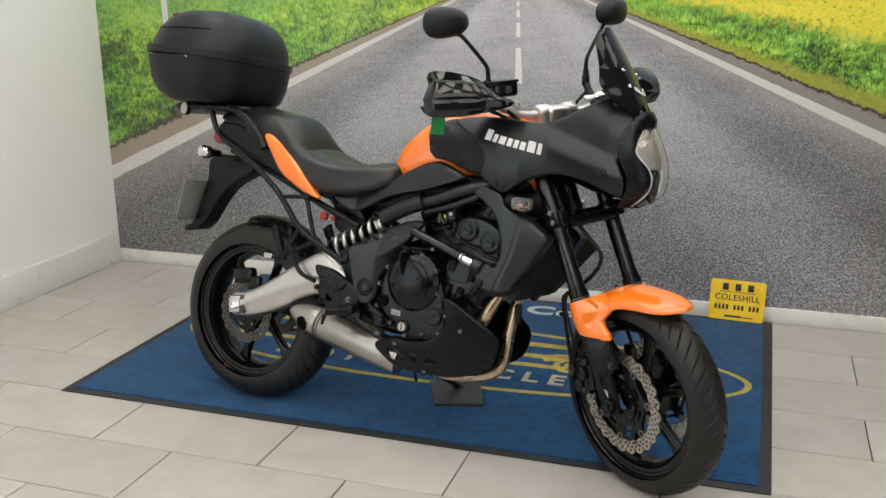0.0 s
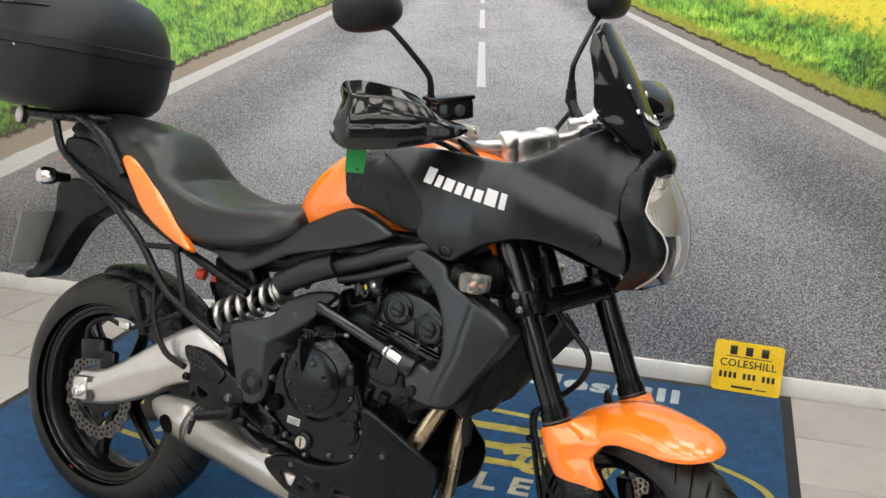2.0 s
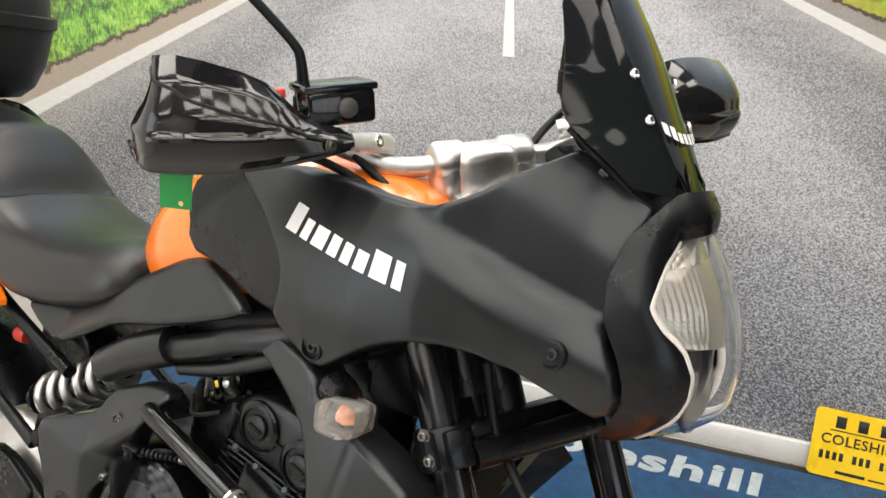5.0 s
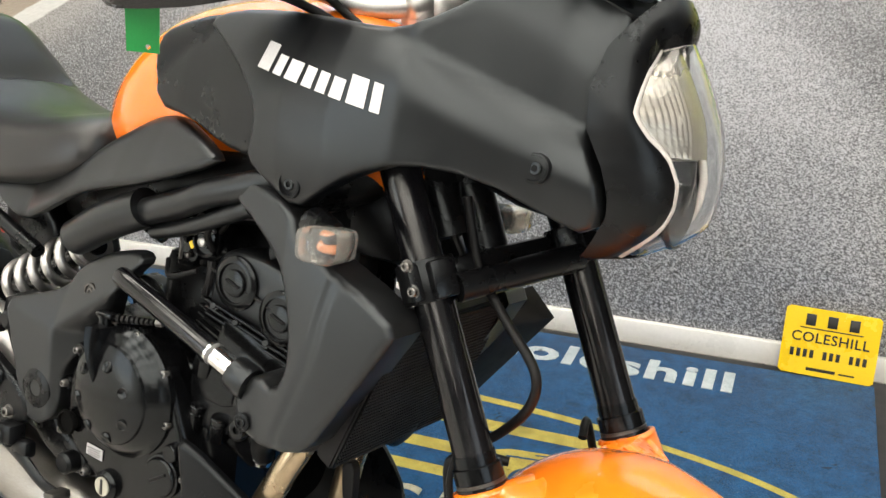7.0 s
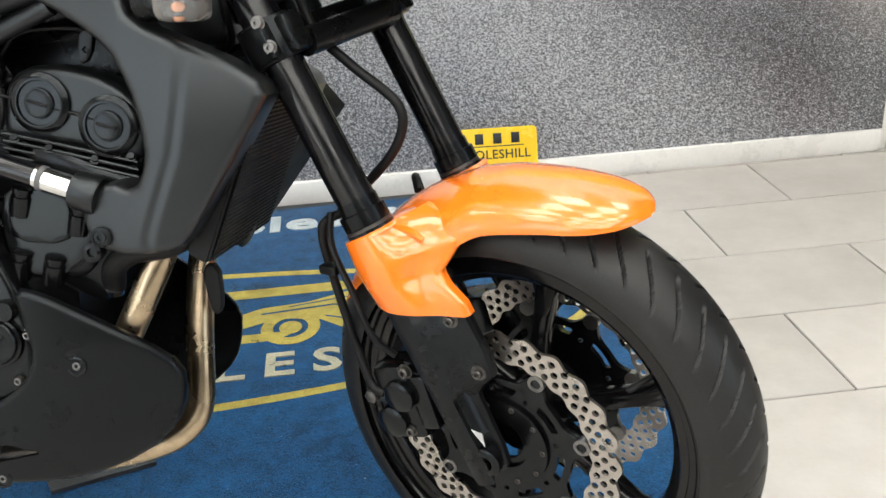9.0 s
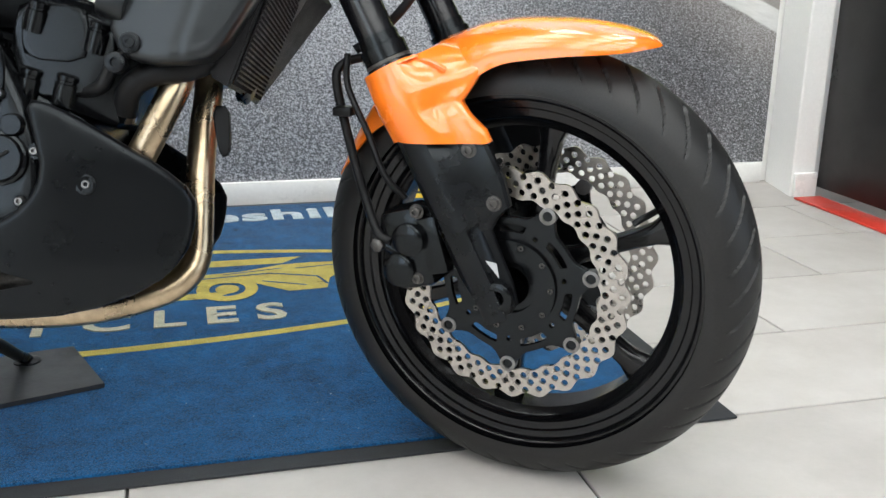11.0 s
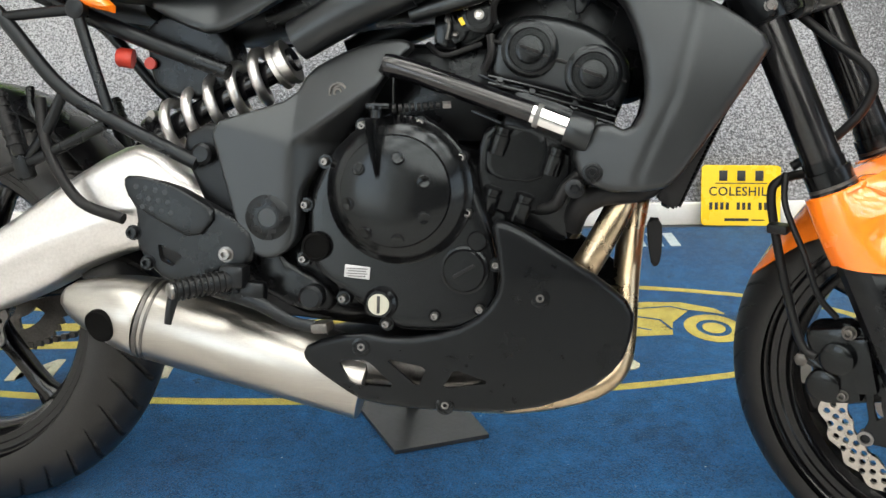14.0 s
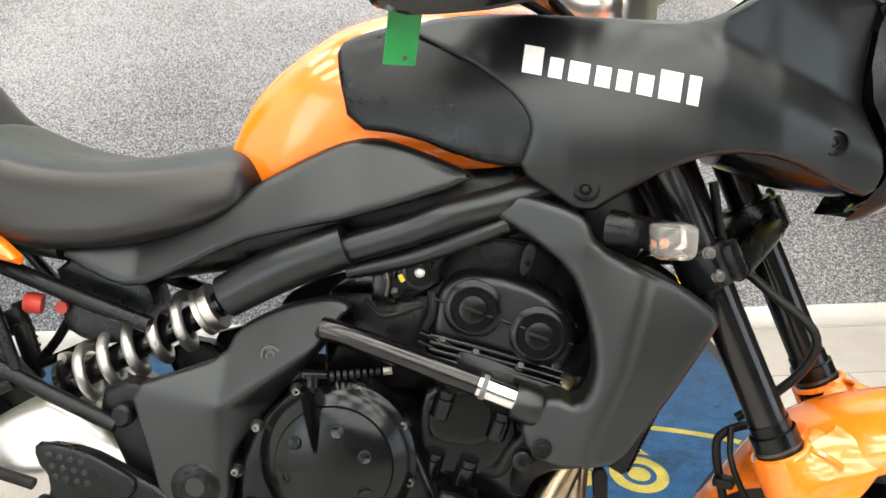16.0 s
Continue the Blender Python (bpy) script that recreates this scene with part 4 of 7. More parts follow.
for s in (-1, 1):
    part("front_brake_disc", wave_disc(0.148, 0.113, s * 0.079, 24, 3), DISC, front_wheel, "drilled wavy steel brake disc", m=FW)
    disc_carrier(s * 0.079, 0.050, 0.112, 7, front_wheel, FW, s)
    for k in range(7):
        a = radians(62 - 360 / 7 * k)
        part("disc_button", lathe([(-0.006, 0.0105), (0.005, 0.0105), (0.0055, 0.0065), (0.0025, 0.006), (0.0025, 0)], (0.105 * math.cos(a), s * 0.079, 0.105 * math.sin(a)), (0, s, 0), 16), STUD, front_wheel, m=FW)
part("wheel_sensor_ring", ring_about_y([(-0.088, 0.034), (-0.084, 0.034), (-0.084, 0.060), (-0.088, 0.060)], 48), ENGINE, front_wheel, m=FW)
for k in range(10):
    a = 2 * math.pi * k / 10
    part("ring_bolt", bolt((0.054 * math.cos(a), -0.086, 0.054 * math.sin(a)), (0, -1, 0), 0.0036, 0.004), DARK_STEEL, front_wheel, m=FW)
part("rear_brake_disc", wave_disc(0.110, 0.078, -0.088, 18, 2), DARK_STEEL, rear_wheel, "drilled wavy rear brake disc", m=RW)
disc_carrier(-0.088, 0.044, 0.080, 5, rear_wheel, RW, -1)


def sprocket():
    n = 44
    pts = [((0.098 + (0.005 if k % 2 else -0.004)) * math.cos(math.pi * k / n), (0.098 + (0.005 if k % 2 else -0.004)) * math.sin(math.pi * k / n)) for k in range(2 * n)]
    bm = panel(pts, 0.0, thick=0.006, r=0, step=0.02, soft=0, holes=[[(0.066 * math.cos(a + q), 0.066 * math.sin(a + q)) for q in (-0.42, -0.14, 0.14, 0.42)] + [(0.046 * math.cos(a + q), 0.046 * math.sin(a + q)) for q in (0.42, 0.14, -0.14, -0.42)] for a in (0.3 + 2 * math.pi * k / 5 for k in range(5))], side=1)
    bm.transform(Matrix.Translation((0, 0.095, 0)))
    return bm


part("sprocket", sprocket(), DARK_STEEL, rear_wheel, "worn steel sprocket", m=RW)
chain = [block(x, 0.092, z, 0.011, 0.012, 0.010, 0.002) for x, z in [(0.0 + 0.015 * k, 0.410 + 0.0028 * k) for k in range(30)] + [(0.0 + 0.015 * k, 0.214 + 0.0045 * k) for k in range(30)]]
chain += [block(0.098 * math.cos(a), 0.092, 0.312 + 0.098 * math.sin(a), 0.010, 0.012, 0.010, 0.002) for a in np.linspace(math.pi / 2, 3 * math.pi / 2, 22)]
part("drive_chain", merged(*chain), DARK_STEEL, bike, "greasy steel drive chain")
part("red_dot", lathe([(0, 0.006), (0.001, 0.006), (0.0012, 0)], (-0.086, -0.0745, 0.098), (-0.25, -1, -0.5), 14), RED, rear_wheel, "small red paint dot")

# ---- front end, turned with the bars ----
AXIS = HEAD_AXIS


def on_fork(y, z):
    """A point of a fork leg's centre line, straight ahead, at height z."""
    k = (z - FRONT_AXLE.z) / math.cos(RAKE)
    return Vector((FRONT_AXLE.x - 0.014, y, FRONT_AXLE.z)) + AXIS * k


def leg_point(f, y, up, side):
    """A point by a fork leg: f forward of its axis, y out from the middle, up along the leg from the axle."""
    p = Vector((FRONT_AXLE.x - 0.014, side * y, FRONT_AXLE.z)) + AXIS * up
    return p + Vector((math.cos(RAKE), 0, math.sin(RAKE))) * f


for s in (-1, 1):
    top, mid, low = on_fork(s * 0.103, 0.985), on_fork(s * 0.103, 0.565), on_fork(s * 0.103, 0.33)
    leg = part("fork_leg", tube([top, mid], 0.0235, 24, 1), FRAME, bike, "glossy black fork tube", m=STEER)
    part("fork_seal", lathe([(0, 0.0285), (0.018, 0.0285), (0.019, 0.0268), (0.028, 0.0268), (0.029, 0.0285), (0.046, 0.0285), (0.047, 0.025), (0.060, 0.025)], on_fork(s * 0.103, 0.540), AXIS, 28), ENGINE, leg, "black fork seal with a metal clip", m=STEER)
    for k in range(3):
        part("seal_ring", lathe([(-0.0015, 0.0292), (0.0015, 0.0292)], on_fork(s * 0.103, 0.548 + 0.006 * k), AXIS, 28), FRAME, leg, m=STEER)
    part("seal_clip", lathe([(0, 0.0288), (0.004, 0.0288)], on_fork(s * 0.103, 0.562), AXIS, 28), DARK_STEEL, leg, m=STEER)
    part("lower_leg", tube([on_fork(s * 0.103, 0.545), on_fork(s * 0.103, 0.40), on_fork(s * 0.106, 0.31)], [0.026, 0.026, 0.024], 20, 4), SATIN, leg, m=STEER)
    # cast leg cover: round over the tube, with a flat web forward that carries two bolts
    rings = []
    for up, web in ((0.215, 0.030), (0.200, 0.034), (0.172, 0.074), (0.120, 0.0745), (0.088, 0.068), (0.080, 0.046), (0.070, 0.032), (0.030, 0.029), (0.0, 0.028), (-0.026, 0.022), (-0.034, 0.010)):
        slim = 1.0 if up > 0 else 0.8
        rings.append([leg_point(f, y, up, s) for f, y in ((-0.022 * slim, 0.085), (-0.031 * slim, 0.100), (-0.028 * slim, 0.116), (-0.016, 0.1295), (0.0, 0.1345), (0.014, 0.1325), (0.6 * web - 0.006 * slim, 0.1155), (web - 0.004, 0.1095), (web, 0.106), (web, 0.099), (web - 0.004, 0.096), (0.4 * web, 0.092), (0.0, 0.081))])
    part("leg_cover", skin(rings), SATIN, leg, "black cast fork leg", m=STEER, angle=30)
    for f, up in ((0.052, 0.169), (0.053, 0.099)):
        p = leg_point(f, 0.1115, up, s)
        part("bolt", merged(lathe([(0, 0.0098), (0.0022, 0.0095), (0.0026, 0.0075), (0.0026, 0)], p, (0.1, s, 0), 20), bolt(Vector(p) + Vector((0, s * 0.002, 0)), (0.1, s, 0), 0.0062, 0.006)), DARK_STEEL, leg, m=STEER)
    part("axle_nut", merged(lathe([(0, 0.019), (0.012, 0.019), (0.014, 0.016), (0.014, 0.010), (0.004, 0.009), (0.004, 0)], (FRONT_AXLE.x, s * 0.119, FRONT_AXLE.z), (0, s, 0), 28)), ENGINE, leg, m=STEER)
    # caliper behind the leg
    cal = part("brake_caliper", block(1.283, s * 0.098, 0.335, 0.058, 0.05, 0.105, 0.012, m=Matrix.Rotation(radians(-14), 4, "Y")), ENGINE, bike, "black two-piston brake caliper", m=STEER)
    part("caliper_bracket", block(1.330, s * 0.103, 0.368, 0.092, 0.024, 0.044, 0.008, m=Matrix.Rotation(radians(8), 4, "Y")), ENGINE, cal, m=STEER)
    part("caliper_bridge", block(1.316, s * 0.112, 0.342, 0.030, 0.018, 0.075, 0.006, m=Matrix.Rotation(radians(-14), 4, "Y")), ENGINE, cal, m=STEER)
    part("hose_union", lathe([(0, 0.0075), (0.045, 0.0075)], (1.252, s * 0.116, 0.338), (1, 0, -0.35), 14), ENGINE, cal, m=STEER)
    for cx, cz in ((1.2885, 0.350), (1.2745, 0.310)):
        part("piston_cover", lathe([(0, 0.021), (0.010, 0.021), (0.013, 0.017), (0.013, 0)], (cx, s * 0.120, cz), (0, s, 0), 24), ENGINE, cal, m=STEER)
    part("caliper_bolt", bolt((1.300, s * 0.122, 0.386), (0, s, 0), 0.007, 0.008), DARK_STEEL, cal, m=STEER)
    part("caliper_bolt", bolt((1.298, s * 0.122, 0.300), (0, s, 0), 0.006, 0.007), DARK_STEEL, cal, m=STEER)
    part("banjo_bolt", lathe([(0, 0.009), (0.012, 0.009), (0.014, 0.006), (0.014, 0)], (1.246, s * 0.118, 0.340), (0, s, 0), 6), DARK_STEEL, cal, m=STEER)
    part("brake_hose", tube([(1.262, s * 0.122, 0.345), (1.245, s * 0.122, 0.355), (1.226, s * 0.116, 0.40), (1.205, s * 0.110, 0.47), (1.190, s * 0.105, 0.54)] + ([(1.196, s * 0.095, 0.560), (1.218, s * 0.075, 0.566), (1.240, s * 0.05, 0.560)] if s < 0 else [(1.205, s * 0.085, 0.53)]), 0.0058, 10, 6), HOSE, bike, "black rubber brake hose", m=STEER)
part("centre_hose", tube([(1.15, -0.04, 0.86), (1.17, -0.04, 0.78), (1.22, -0.04, 0.735), (1.28, -0.04, 0.69), (1.275, -0.045, 0.645), (1.235, -0.060, 0.598), (1.205, -0.080, 0.575)], 0.006, 10, 6), HOSE, bike, "black brake hose between the fork legs", m=STEER)
part("sensor_cable", tube([(1.282, -0.115, 0.40), (1.262, -0.128, 0.43), (1.240, -0.124, 0.48), (1.212, -0.116, 0.535), (1.205, -0.10, 0.572)], 0.0042, 8, 6), HOSE, bike, m=STEER)
part("hose_clip", block(1.205, -0.116, 0.505, 0.026, 0.018, 0.012, 0.003), HOSE, bike, m=STEER)
part("white_mark", panel([(1.394, 0.336), (1.408, 0.334), (1.411, 0.316)], 0.1365, 0.001, 0, 0.01, 0, side=-1), WHITE_LABEL, bike, m=STEER)

# clamps: lower yoke with bolts, upper yoke
Y0 = on_fork(0, 0.775)
TILT = Matrix.Rotation(-RAKE, 4, "Y")
yoke = part("lower_yoke", block(Y0.x - 0.018, 0, Y0.z - 0.006, 0.055, 0.17, 0.036, 0.008, m=TILT), SATIN, bike, "black fork clamp", m=STEER)
for s in (-1, 1):
    part("clamp_ring", lathe([(-0.024, 0.033), (-0.022, 0.034), (0.022, 0.034), (0.024, 0.033)], on_fork(s * 0.103, 0.775), AXIS, 28), SATIN, yoke, m=STEER)
    part("clamp_ear", block(Y0.x + 0.030, s * 0.103, Y0.z + 0.012, 0.022, 0.030, 0.044, 0.004, m=TILT), SATIN, yoke, m=STEER)
    part("clamp_lug", block(Y0.x + 0.008, s * 0.130, Y0.z + 0.004, 0.034, 0.018, 0.044, 0.004, m=TILT), SATIN, yoke, m=STEER)
for s in (-1, 1):
    for dz in (-0.012, 0.014):
        p = on_fork(s * 0.112, 0.780 + dz) + Vector((0.026, s * 0.030, 0.010))
        part("clamp_bolt", bolt(p - Vector((0.004, s * 0.006, 0)), (0.45, s, 0.15), 0.0058, 0.006), STUD, yoke, m=STEER)
part("fork_brace_beam", merged(tube([on_fork(-0.085, 0.772) + Vector((0.03, 0, 0)), on_fork(0.085, 0.772) + Vector((0.03, 0, 0))], 0.017, 12, 1)), SATIN, yoke, m=STEER)
Y1 = on_fork(0, 0.985)
part("upper_yoke", merged(block(Y1.x - 0.012, 0, Y1.z, 0.06, 0.20, 0.026, 0.006, m=TILT), *[lathe([(-0.02, 0.033), (0.02, 0.033)], on_fork(s * 0.103, 0.985), AXIS, 24) for s in (-1, 1)]), ALLOY, bike, "silver upper fork clamp", m=STEER)
part("steering_stem", tube([Y0 - Vector((0.03, 0, 0.01)), Y1 - Vector((0.03, 0, 0))], 0.026, 20, 1), SATIN, bike, m=STEER)

# mudguard: one shell over the wheel that runs out into a shield round each fork leg
GUARD = [  # x, height of the crown, height of the edge, half width
    (1.142, 0.412, 0.402, 0.026), (1.180, 0.474, 0.438, 0.056), (1.226, 0.536, 0.476, 0.072), (1.282, 0.576, 0.502, 0.086), (1.341, 0.600, 0.524, 0.096), (1.372, 0.606, 0.547, 0.091), (1.403, 0.6085, 0.561, 0.084),
    (1.464, 0.607, 0.568, 0.078), (1.510, 0.6005, 0.570, 0.071), (1.540, 0.5925, 0.5715, 0.056), (1.558, 0.584, 0.573, 0.034), (1.568, 0.576, 0.5735, 0.006)]
GUARD_CROWN = catmull([(x, t, e) for x, t, e, w in GUARD], 8)
GUARD_WIDE = catmull([(w, 0, 0) for x, t, e, w in GUARD], 8)


def guard_surface(u, v):
    k = u * (len(GUARD_CROWN) - 1)
    i = min(len(GUARD_CROWN) - 2, int(k))
    c, w = GUARD_CROWN[i].lerp(GUARD_CROWN[i + 1], k - i), GUARD_WIDE[i].lerp(GUARD_WIDE[i + 1], k - i).x
    a = (v - 0.5) * math.pi
    return c.x, w * math.sin(a), c.z + (c.y - c.z) * max(0.0, math.cos(a)) ** 0.85


guard = part("front_mudguard", patch(guard_surface, 88, 36, 0.003), ORANGE, bike, "glossy orange front mudguard", m=STEER, angle=60)


def shield_at(u, v, side):
    """u from the lower edge up to the collar, v round the leg from behind to the front edge."""
    level = 0.167 + 0.133 * u
    web = float(np.interp(level, [0.167, 0.183, 0.205, 0.222, 0.236, 0.252, 0.270, 0.285, 0.300], [0.078, 0.078, 0.068, 0.063, 0.080, 0.100, 0.092, 0.076, 0.056]))
    out = float(np.interp(level, [0.167, 0.205, 0.226, 0.245, 0.270, 0.300], [0.113, 0.113, 0.106, 0.092, 0.080, 0.070]))
    swell = 0.004 * math.sin(math.pi * u)
    line = catmull([(-0.026, 0.083, 0), (-0.036, 0.100, 0), (-0.030, 0.122 + swell, 0), (-0.008, 0.137 + swell, 0), (0.020, 0.1345 + swell, 0), (0.6 * web, 0.5 * out + 0.066, 0), (web, out, 0), (web + 0.001, out - 0.014, 0)], 6)
    k = v * (len(line) - 1)
    i = min(len(line) - 2, int(k))
    p = line[i].lerp(line[i + 1], k - i)
    low = 0.2037 - 0.48 * max(-0.02, min(p.x, 0.076))
    return leg_point(p.x, p.y, low + (0.298 - low) * u, side)


for s in (-1, 1):
    part("fork_shield", patch(lambda u, v, s=s: shield_at(u, v, s), 26, 42, 0.003), ORANGE, guard, m=STEER, angle=60)
    part("shield_collar", lathe([(0.0, 0.036), (0.004, 0.0345), (0.005, 0.030), (-0.004, 0.029)], leg_point(0.002, 0.103, 0.294, s), AXIS, 32), ORANGE, guard, m=STEER, angle=60)
    part("shield_bridge", patch(lambda u, v, s=s: leg_point(0.020 + 0.045 * u, 0.108 - 0.070 * v, 0.296 - 0.030 * u * u + 0.004 * math.sin(math.pi * v), s), 10, 12, 0.004), ORANGE, guard, m=STEER, angle=60)

# ---- tail, seat and tank ----
SEAT = [  # x, lower edge, upper edge, half width
    (-0.185, 0.962, 0.990, 0.080), (-0.10, 0.925, 1.003, 0.112), (0.0, 0.900, 0.998, 0.128), (0.08, 0.868, 0.980, 0.137), (0.145, 0.838, 0.948, 0.142), (0.190, 0.808, 0.908, 0.145), (0.240, 0.772, 0.880, 0.148),
    (0.31, 0.744, 0.861, 0.151), (0.40, 0.746, 0.855, 0.153), (0.48, 0.762, 0.859, 0.150), (0.535, 0.779, 0.862, 0.143), (0.570, 0.797, 0.860, 0.128), (0.590, 0.812, 0.848, 0.092)]


def seat():
    edges = catmull([(x, lo, hi) for x, lo, hi, w in SEAT], 10)
    wide = catmull([(w, 0, 0) for x, lo, hi, w in SEAT], 10)
    rings = []
    for e, q in zip(edges, wide):
        mid, half, ring = (e.y + e.z) / 2, (e.z - e.y) / 2, []
        for k in range(48):
            a = 2 * math.pi * k / 48
            ca, sa = math.cos(a), math.sin(a)
            y, h = math.copysign(abs(ca) ** 0.45, ca), math.copysign(abs(sa) ** 0.45, sa)
            top = max(0.0, h)
            inner = max(0.0, 1 - (abs(y) / 0.86) ** 4)
            crown = 0.020 * (1 - y * y) * top - 0.022 * math.exp(-((e.x - 0.38) / 0.13) ** 2) * (1 - y * y) * top
            # the raised rear half: a rounded backstop over a sharp fold
            crown += (0.021 * math.exp(-((e.x - 0.140) / 0.045) ** 2) - 0.030 * math.exp(-((e.x - 0.208) / 0.016) ** 2)) * inner * top
            rear = max(0.0, min(1.0, (0.17 - e.x) / 0.10))
            slim = 1 - (0.07 + 0.17 * rear) * ((h + 1) / 2) ** 1.6
            ring.append((e.x, q.x * y * slim, mid + half * h + crown))
        rings.append(ring)
    return part("seat", skin(rings), VINYL, bike, "black stitched vinyl dual seat", angle=35)


seat()

# orange tail sides and the black tail body between them
TAIL = [(0.040, 0.930), (0.084, 0.929), (0.133, 0.906), (0.184, 0.868), (0.228, 0.824), (0.273, 0.776), (0.329, 0.728), (0.270, 0.740), (0.194, 0.772), (0.137, 0.806), (0.098, 0.856), (0.068, 0.896)]
both_sides("tail_side", TAIL, lambda x, z: 0.134 + 0.030 * (x / 0.33) - 0.25 * max(0, z - (0.90 - 0.55 * (x - 0.07))), ORANGE, bike, "orange tail side panel", thick=0.01, r=0.014, step=0.01)
part("tail_body", skin([oval(x, z, w, h, 3) for x, z, w, h in [(-0.20, 0.935, 0.06, 0.035), (-0.15, 0.915, 0.085, 0.055), (-0.05, 0.895, 0.11, 0.065), (0.08, 0.845, 0.115, 0.062), (0.20, 0.785, 0.115, 0.045), (0.34, 0.745, 0.11, 0.02)]]), TEXTURED, bike, "black textured tail body", angle=60)
both_sides("tail_lower", [(-0.16, 0.955), (-0.06, 0.955), (0.05, 0.905), (0.12, 0.835), (0.19, 0.782), (0.10, 0.800), (0.0, 0.845), (-0.10, 0.885), (-0.17, 0.915)], 0.122, SATIN, bike, thick=0.006, r=0.012)

TANK = [(0.540, 0.848, 0.030, 0.070), (0.572, 0.872, 0.070, 0.092), (0.62, 0.895, 0.092, 0.112), (0.68, 0.925, 0.102, 0.118), (0.76, 0.938, 0.112, 0.116), (0.86, 0.944, 0.114, 0.116), (0.95, 0.940, 0.108, 0.110), (1.02, 0.918, 0.092, 0.090), (1.06, 0.90, 0.05, 0.06)]
tk = catmull([(x, z, 0) for x, z, h, w in TANK], 6)
th = catmull([(h, w, 0) for x, z, h, w in TANK], 6)
tank = part("fuel_tank", skin([oval(p.x, p.y, q.y, q.x, 2.6, 40) for p, q in zip(tk, th)]), ORANGE, bike, "glossy orange fuel tank", angle=60)
part("fuel_cap", lathe([(0, 0.036), (0.006, 0.036), (0.009, 0.032), (0.009, 0.0)], (0.80, 0, 1.056), (0.0, 0, 1), 28), ALLOY, tank)


def tank_wide(x, z):
    xs, zs, hs, ws = zip(*TANK)
    d = abs(z - float(np.interp(x, xs, zs))) / float(np.interp(x, xs, hs))
    return float(np.interp(x, xs, ws)) * (1 - d ** 2.6) ** (1 / 2.6) if d < 1 else 0.0


def fair_wide(x, z):
    """Half width of the side fairing: two creases sweep from the tank to the nose, and the top turns in."""
    w = float(np.interp(x, [0.68, 0.75, 0.85, 0.95, 1.02, 1.10, 1.18, 1.25, 1.31, 1.36], [0.130, 0.146, 0.163, 0.178, 0.180, 0.170, 0.146, 0.114, 0.098, 0.080]))
    top = max(0.0, z - 0.90) / 0.13
    low = max(0.0, 0.90 - z) / 0.09
    k = float(np.interp(x, [0.96, 1.03, 1.11], [1, 0.6, 0]))
    f1, f2 = float(np.interp(x, [1.06, 1.17], [0, 1])), float(np.interp(x, [1.00, 1.16], [0, 1]))
    d1, d2 = z - (1.077 - 0.54 * (x - 1.157)), z - (1.000 - 0.385 * (x - 1.1205))
    slope = 0.38 * 0.006 * math.log1p(math.exp(min(40.0, d1 / 0.006)))
    ledge = 0.020 * min(1.0, max(0.0, (d2 + 0.047) / 0.052)) ** 2.4
    bulge = 0.004 * math.exp(-((d2 + 0.045) / 0.03) ** 2)
    return max(w - 0.052 * k * top ** 2 - 0.020 * low ** 2 - f1 * slope - f2 * (ledge - bulge), tank_wide(x, z) + 0.012 if x < 1.0 else 0.0)


FAIRING = [(0.753, 1.018), (0.80, 1.033), (0.88, 1.037), (0.97, 1.033), (1.03, 1.028), (1.085, 1.027), (1.13, 1.046), (1.184, 1.086), (1.223, 1.114), (1.258, 1.126), (1.284, 1.090), (1.306, 1.062), (1.293, 1.030), (1.283, 0.988), (1.284, 0.935), (1.312, 0.880), (1.300, 0.838), (1.262, 0.850), (1.190, 0.884), (1.112, 0.888), (1.054, 0.867), (1.007, 0.838), (0.971, 0.813), (0.930, 0.838), (0.893, 0.861), (0.903, 0.890), (0.906, 0.912), (0.893, 0.936), (0.854, 0.969), (0.803, 0.995)]
KNEE = [(0.705, 1.012), (0.679, 0.998), (0.684, 0.962), (0.699, 0.902), (0.768, 0.896), (0.839, 0.870), (0.900, 0.862), (0.914, 0.890), (0.917, 0.914), (0.902, 0.945), (0.864, 0.979), (0.812, 1.008), (0.770, 1.027), (0.735, 1.022)]
both_sides("side_fairing", FAIRING, fair_wide, MATTE, bike, "matte black side fairing with silver maker's mark", thick=0.020, r=0.006, step=0.0065)
both_sides("knee_panel", KNEE, lambda x, z: fair_wide(x, z) - 0.0035 - 0.004 * math.sin(math.pi * min(1, max(0, (x - 0.69) / 0.21))), SATIN, bike, "black rubbery knee panel", thick=0.012, r=0.008, step=0.008)
TRIM = [(0.340, 0.748), (0.408, 0.764), (0.480, 0.780), (0.535, 0.796), (0.566, 0.812), (0.586, 0.832), (0.628, 0.856), (0.685, 0.886), (0.713, 0.893), (0.747, 0.890), (0.835, 0.860), (0.850, 0.848), (0.714, 0.801), (0.630, 0.782), (0.569, 0.765), (0.499, 0.729), (0.447, 0.705), (0.405, 0.716)]
both_sides("side_trim", TRIM, lambda x, z: float(np.interp(x, [0.3, 0.5, 0.65, 0.85], [0.132, 0.147, 0.160, 0.168])) - 0.48 * max(0.0, z - float(np.interp(x, [0.34, 0.45, 0.57, 0.714, 0.85], [0.740, 0.705, 0.765, 0.801, 0.848]))), MATTE, bike, "matte black trim under seat and tank", thick=0.006, r=0.012, step=0.008)
for s in (-1, 1):
    for bx, bz in ((0.968, 0.843), (1.245, 0.902)):
        w = fair_wide(bx, bz)
        part("screw_recess", lathe([(-0.010, 0.0165), (0.0015, 0.016), (0.0022, 0.0135), (-0.004, 0.012), (-0.004, 0)], (bx, s * w, bz), (0, s, 0), 24), SATIN, bike)
        part("fairing_screw", bolt((bx, s * (w - 0.0045), bz), (0, s, 0), 0.0072, 0.0062), ENGINE, bike)


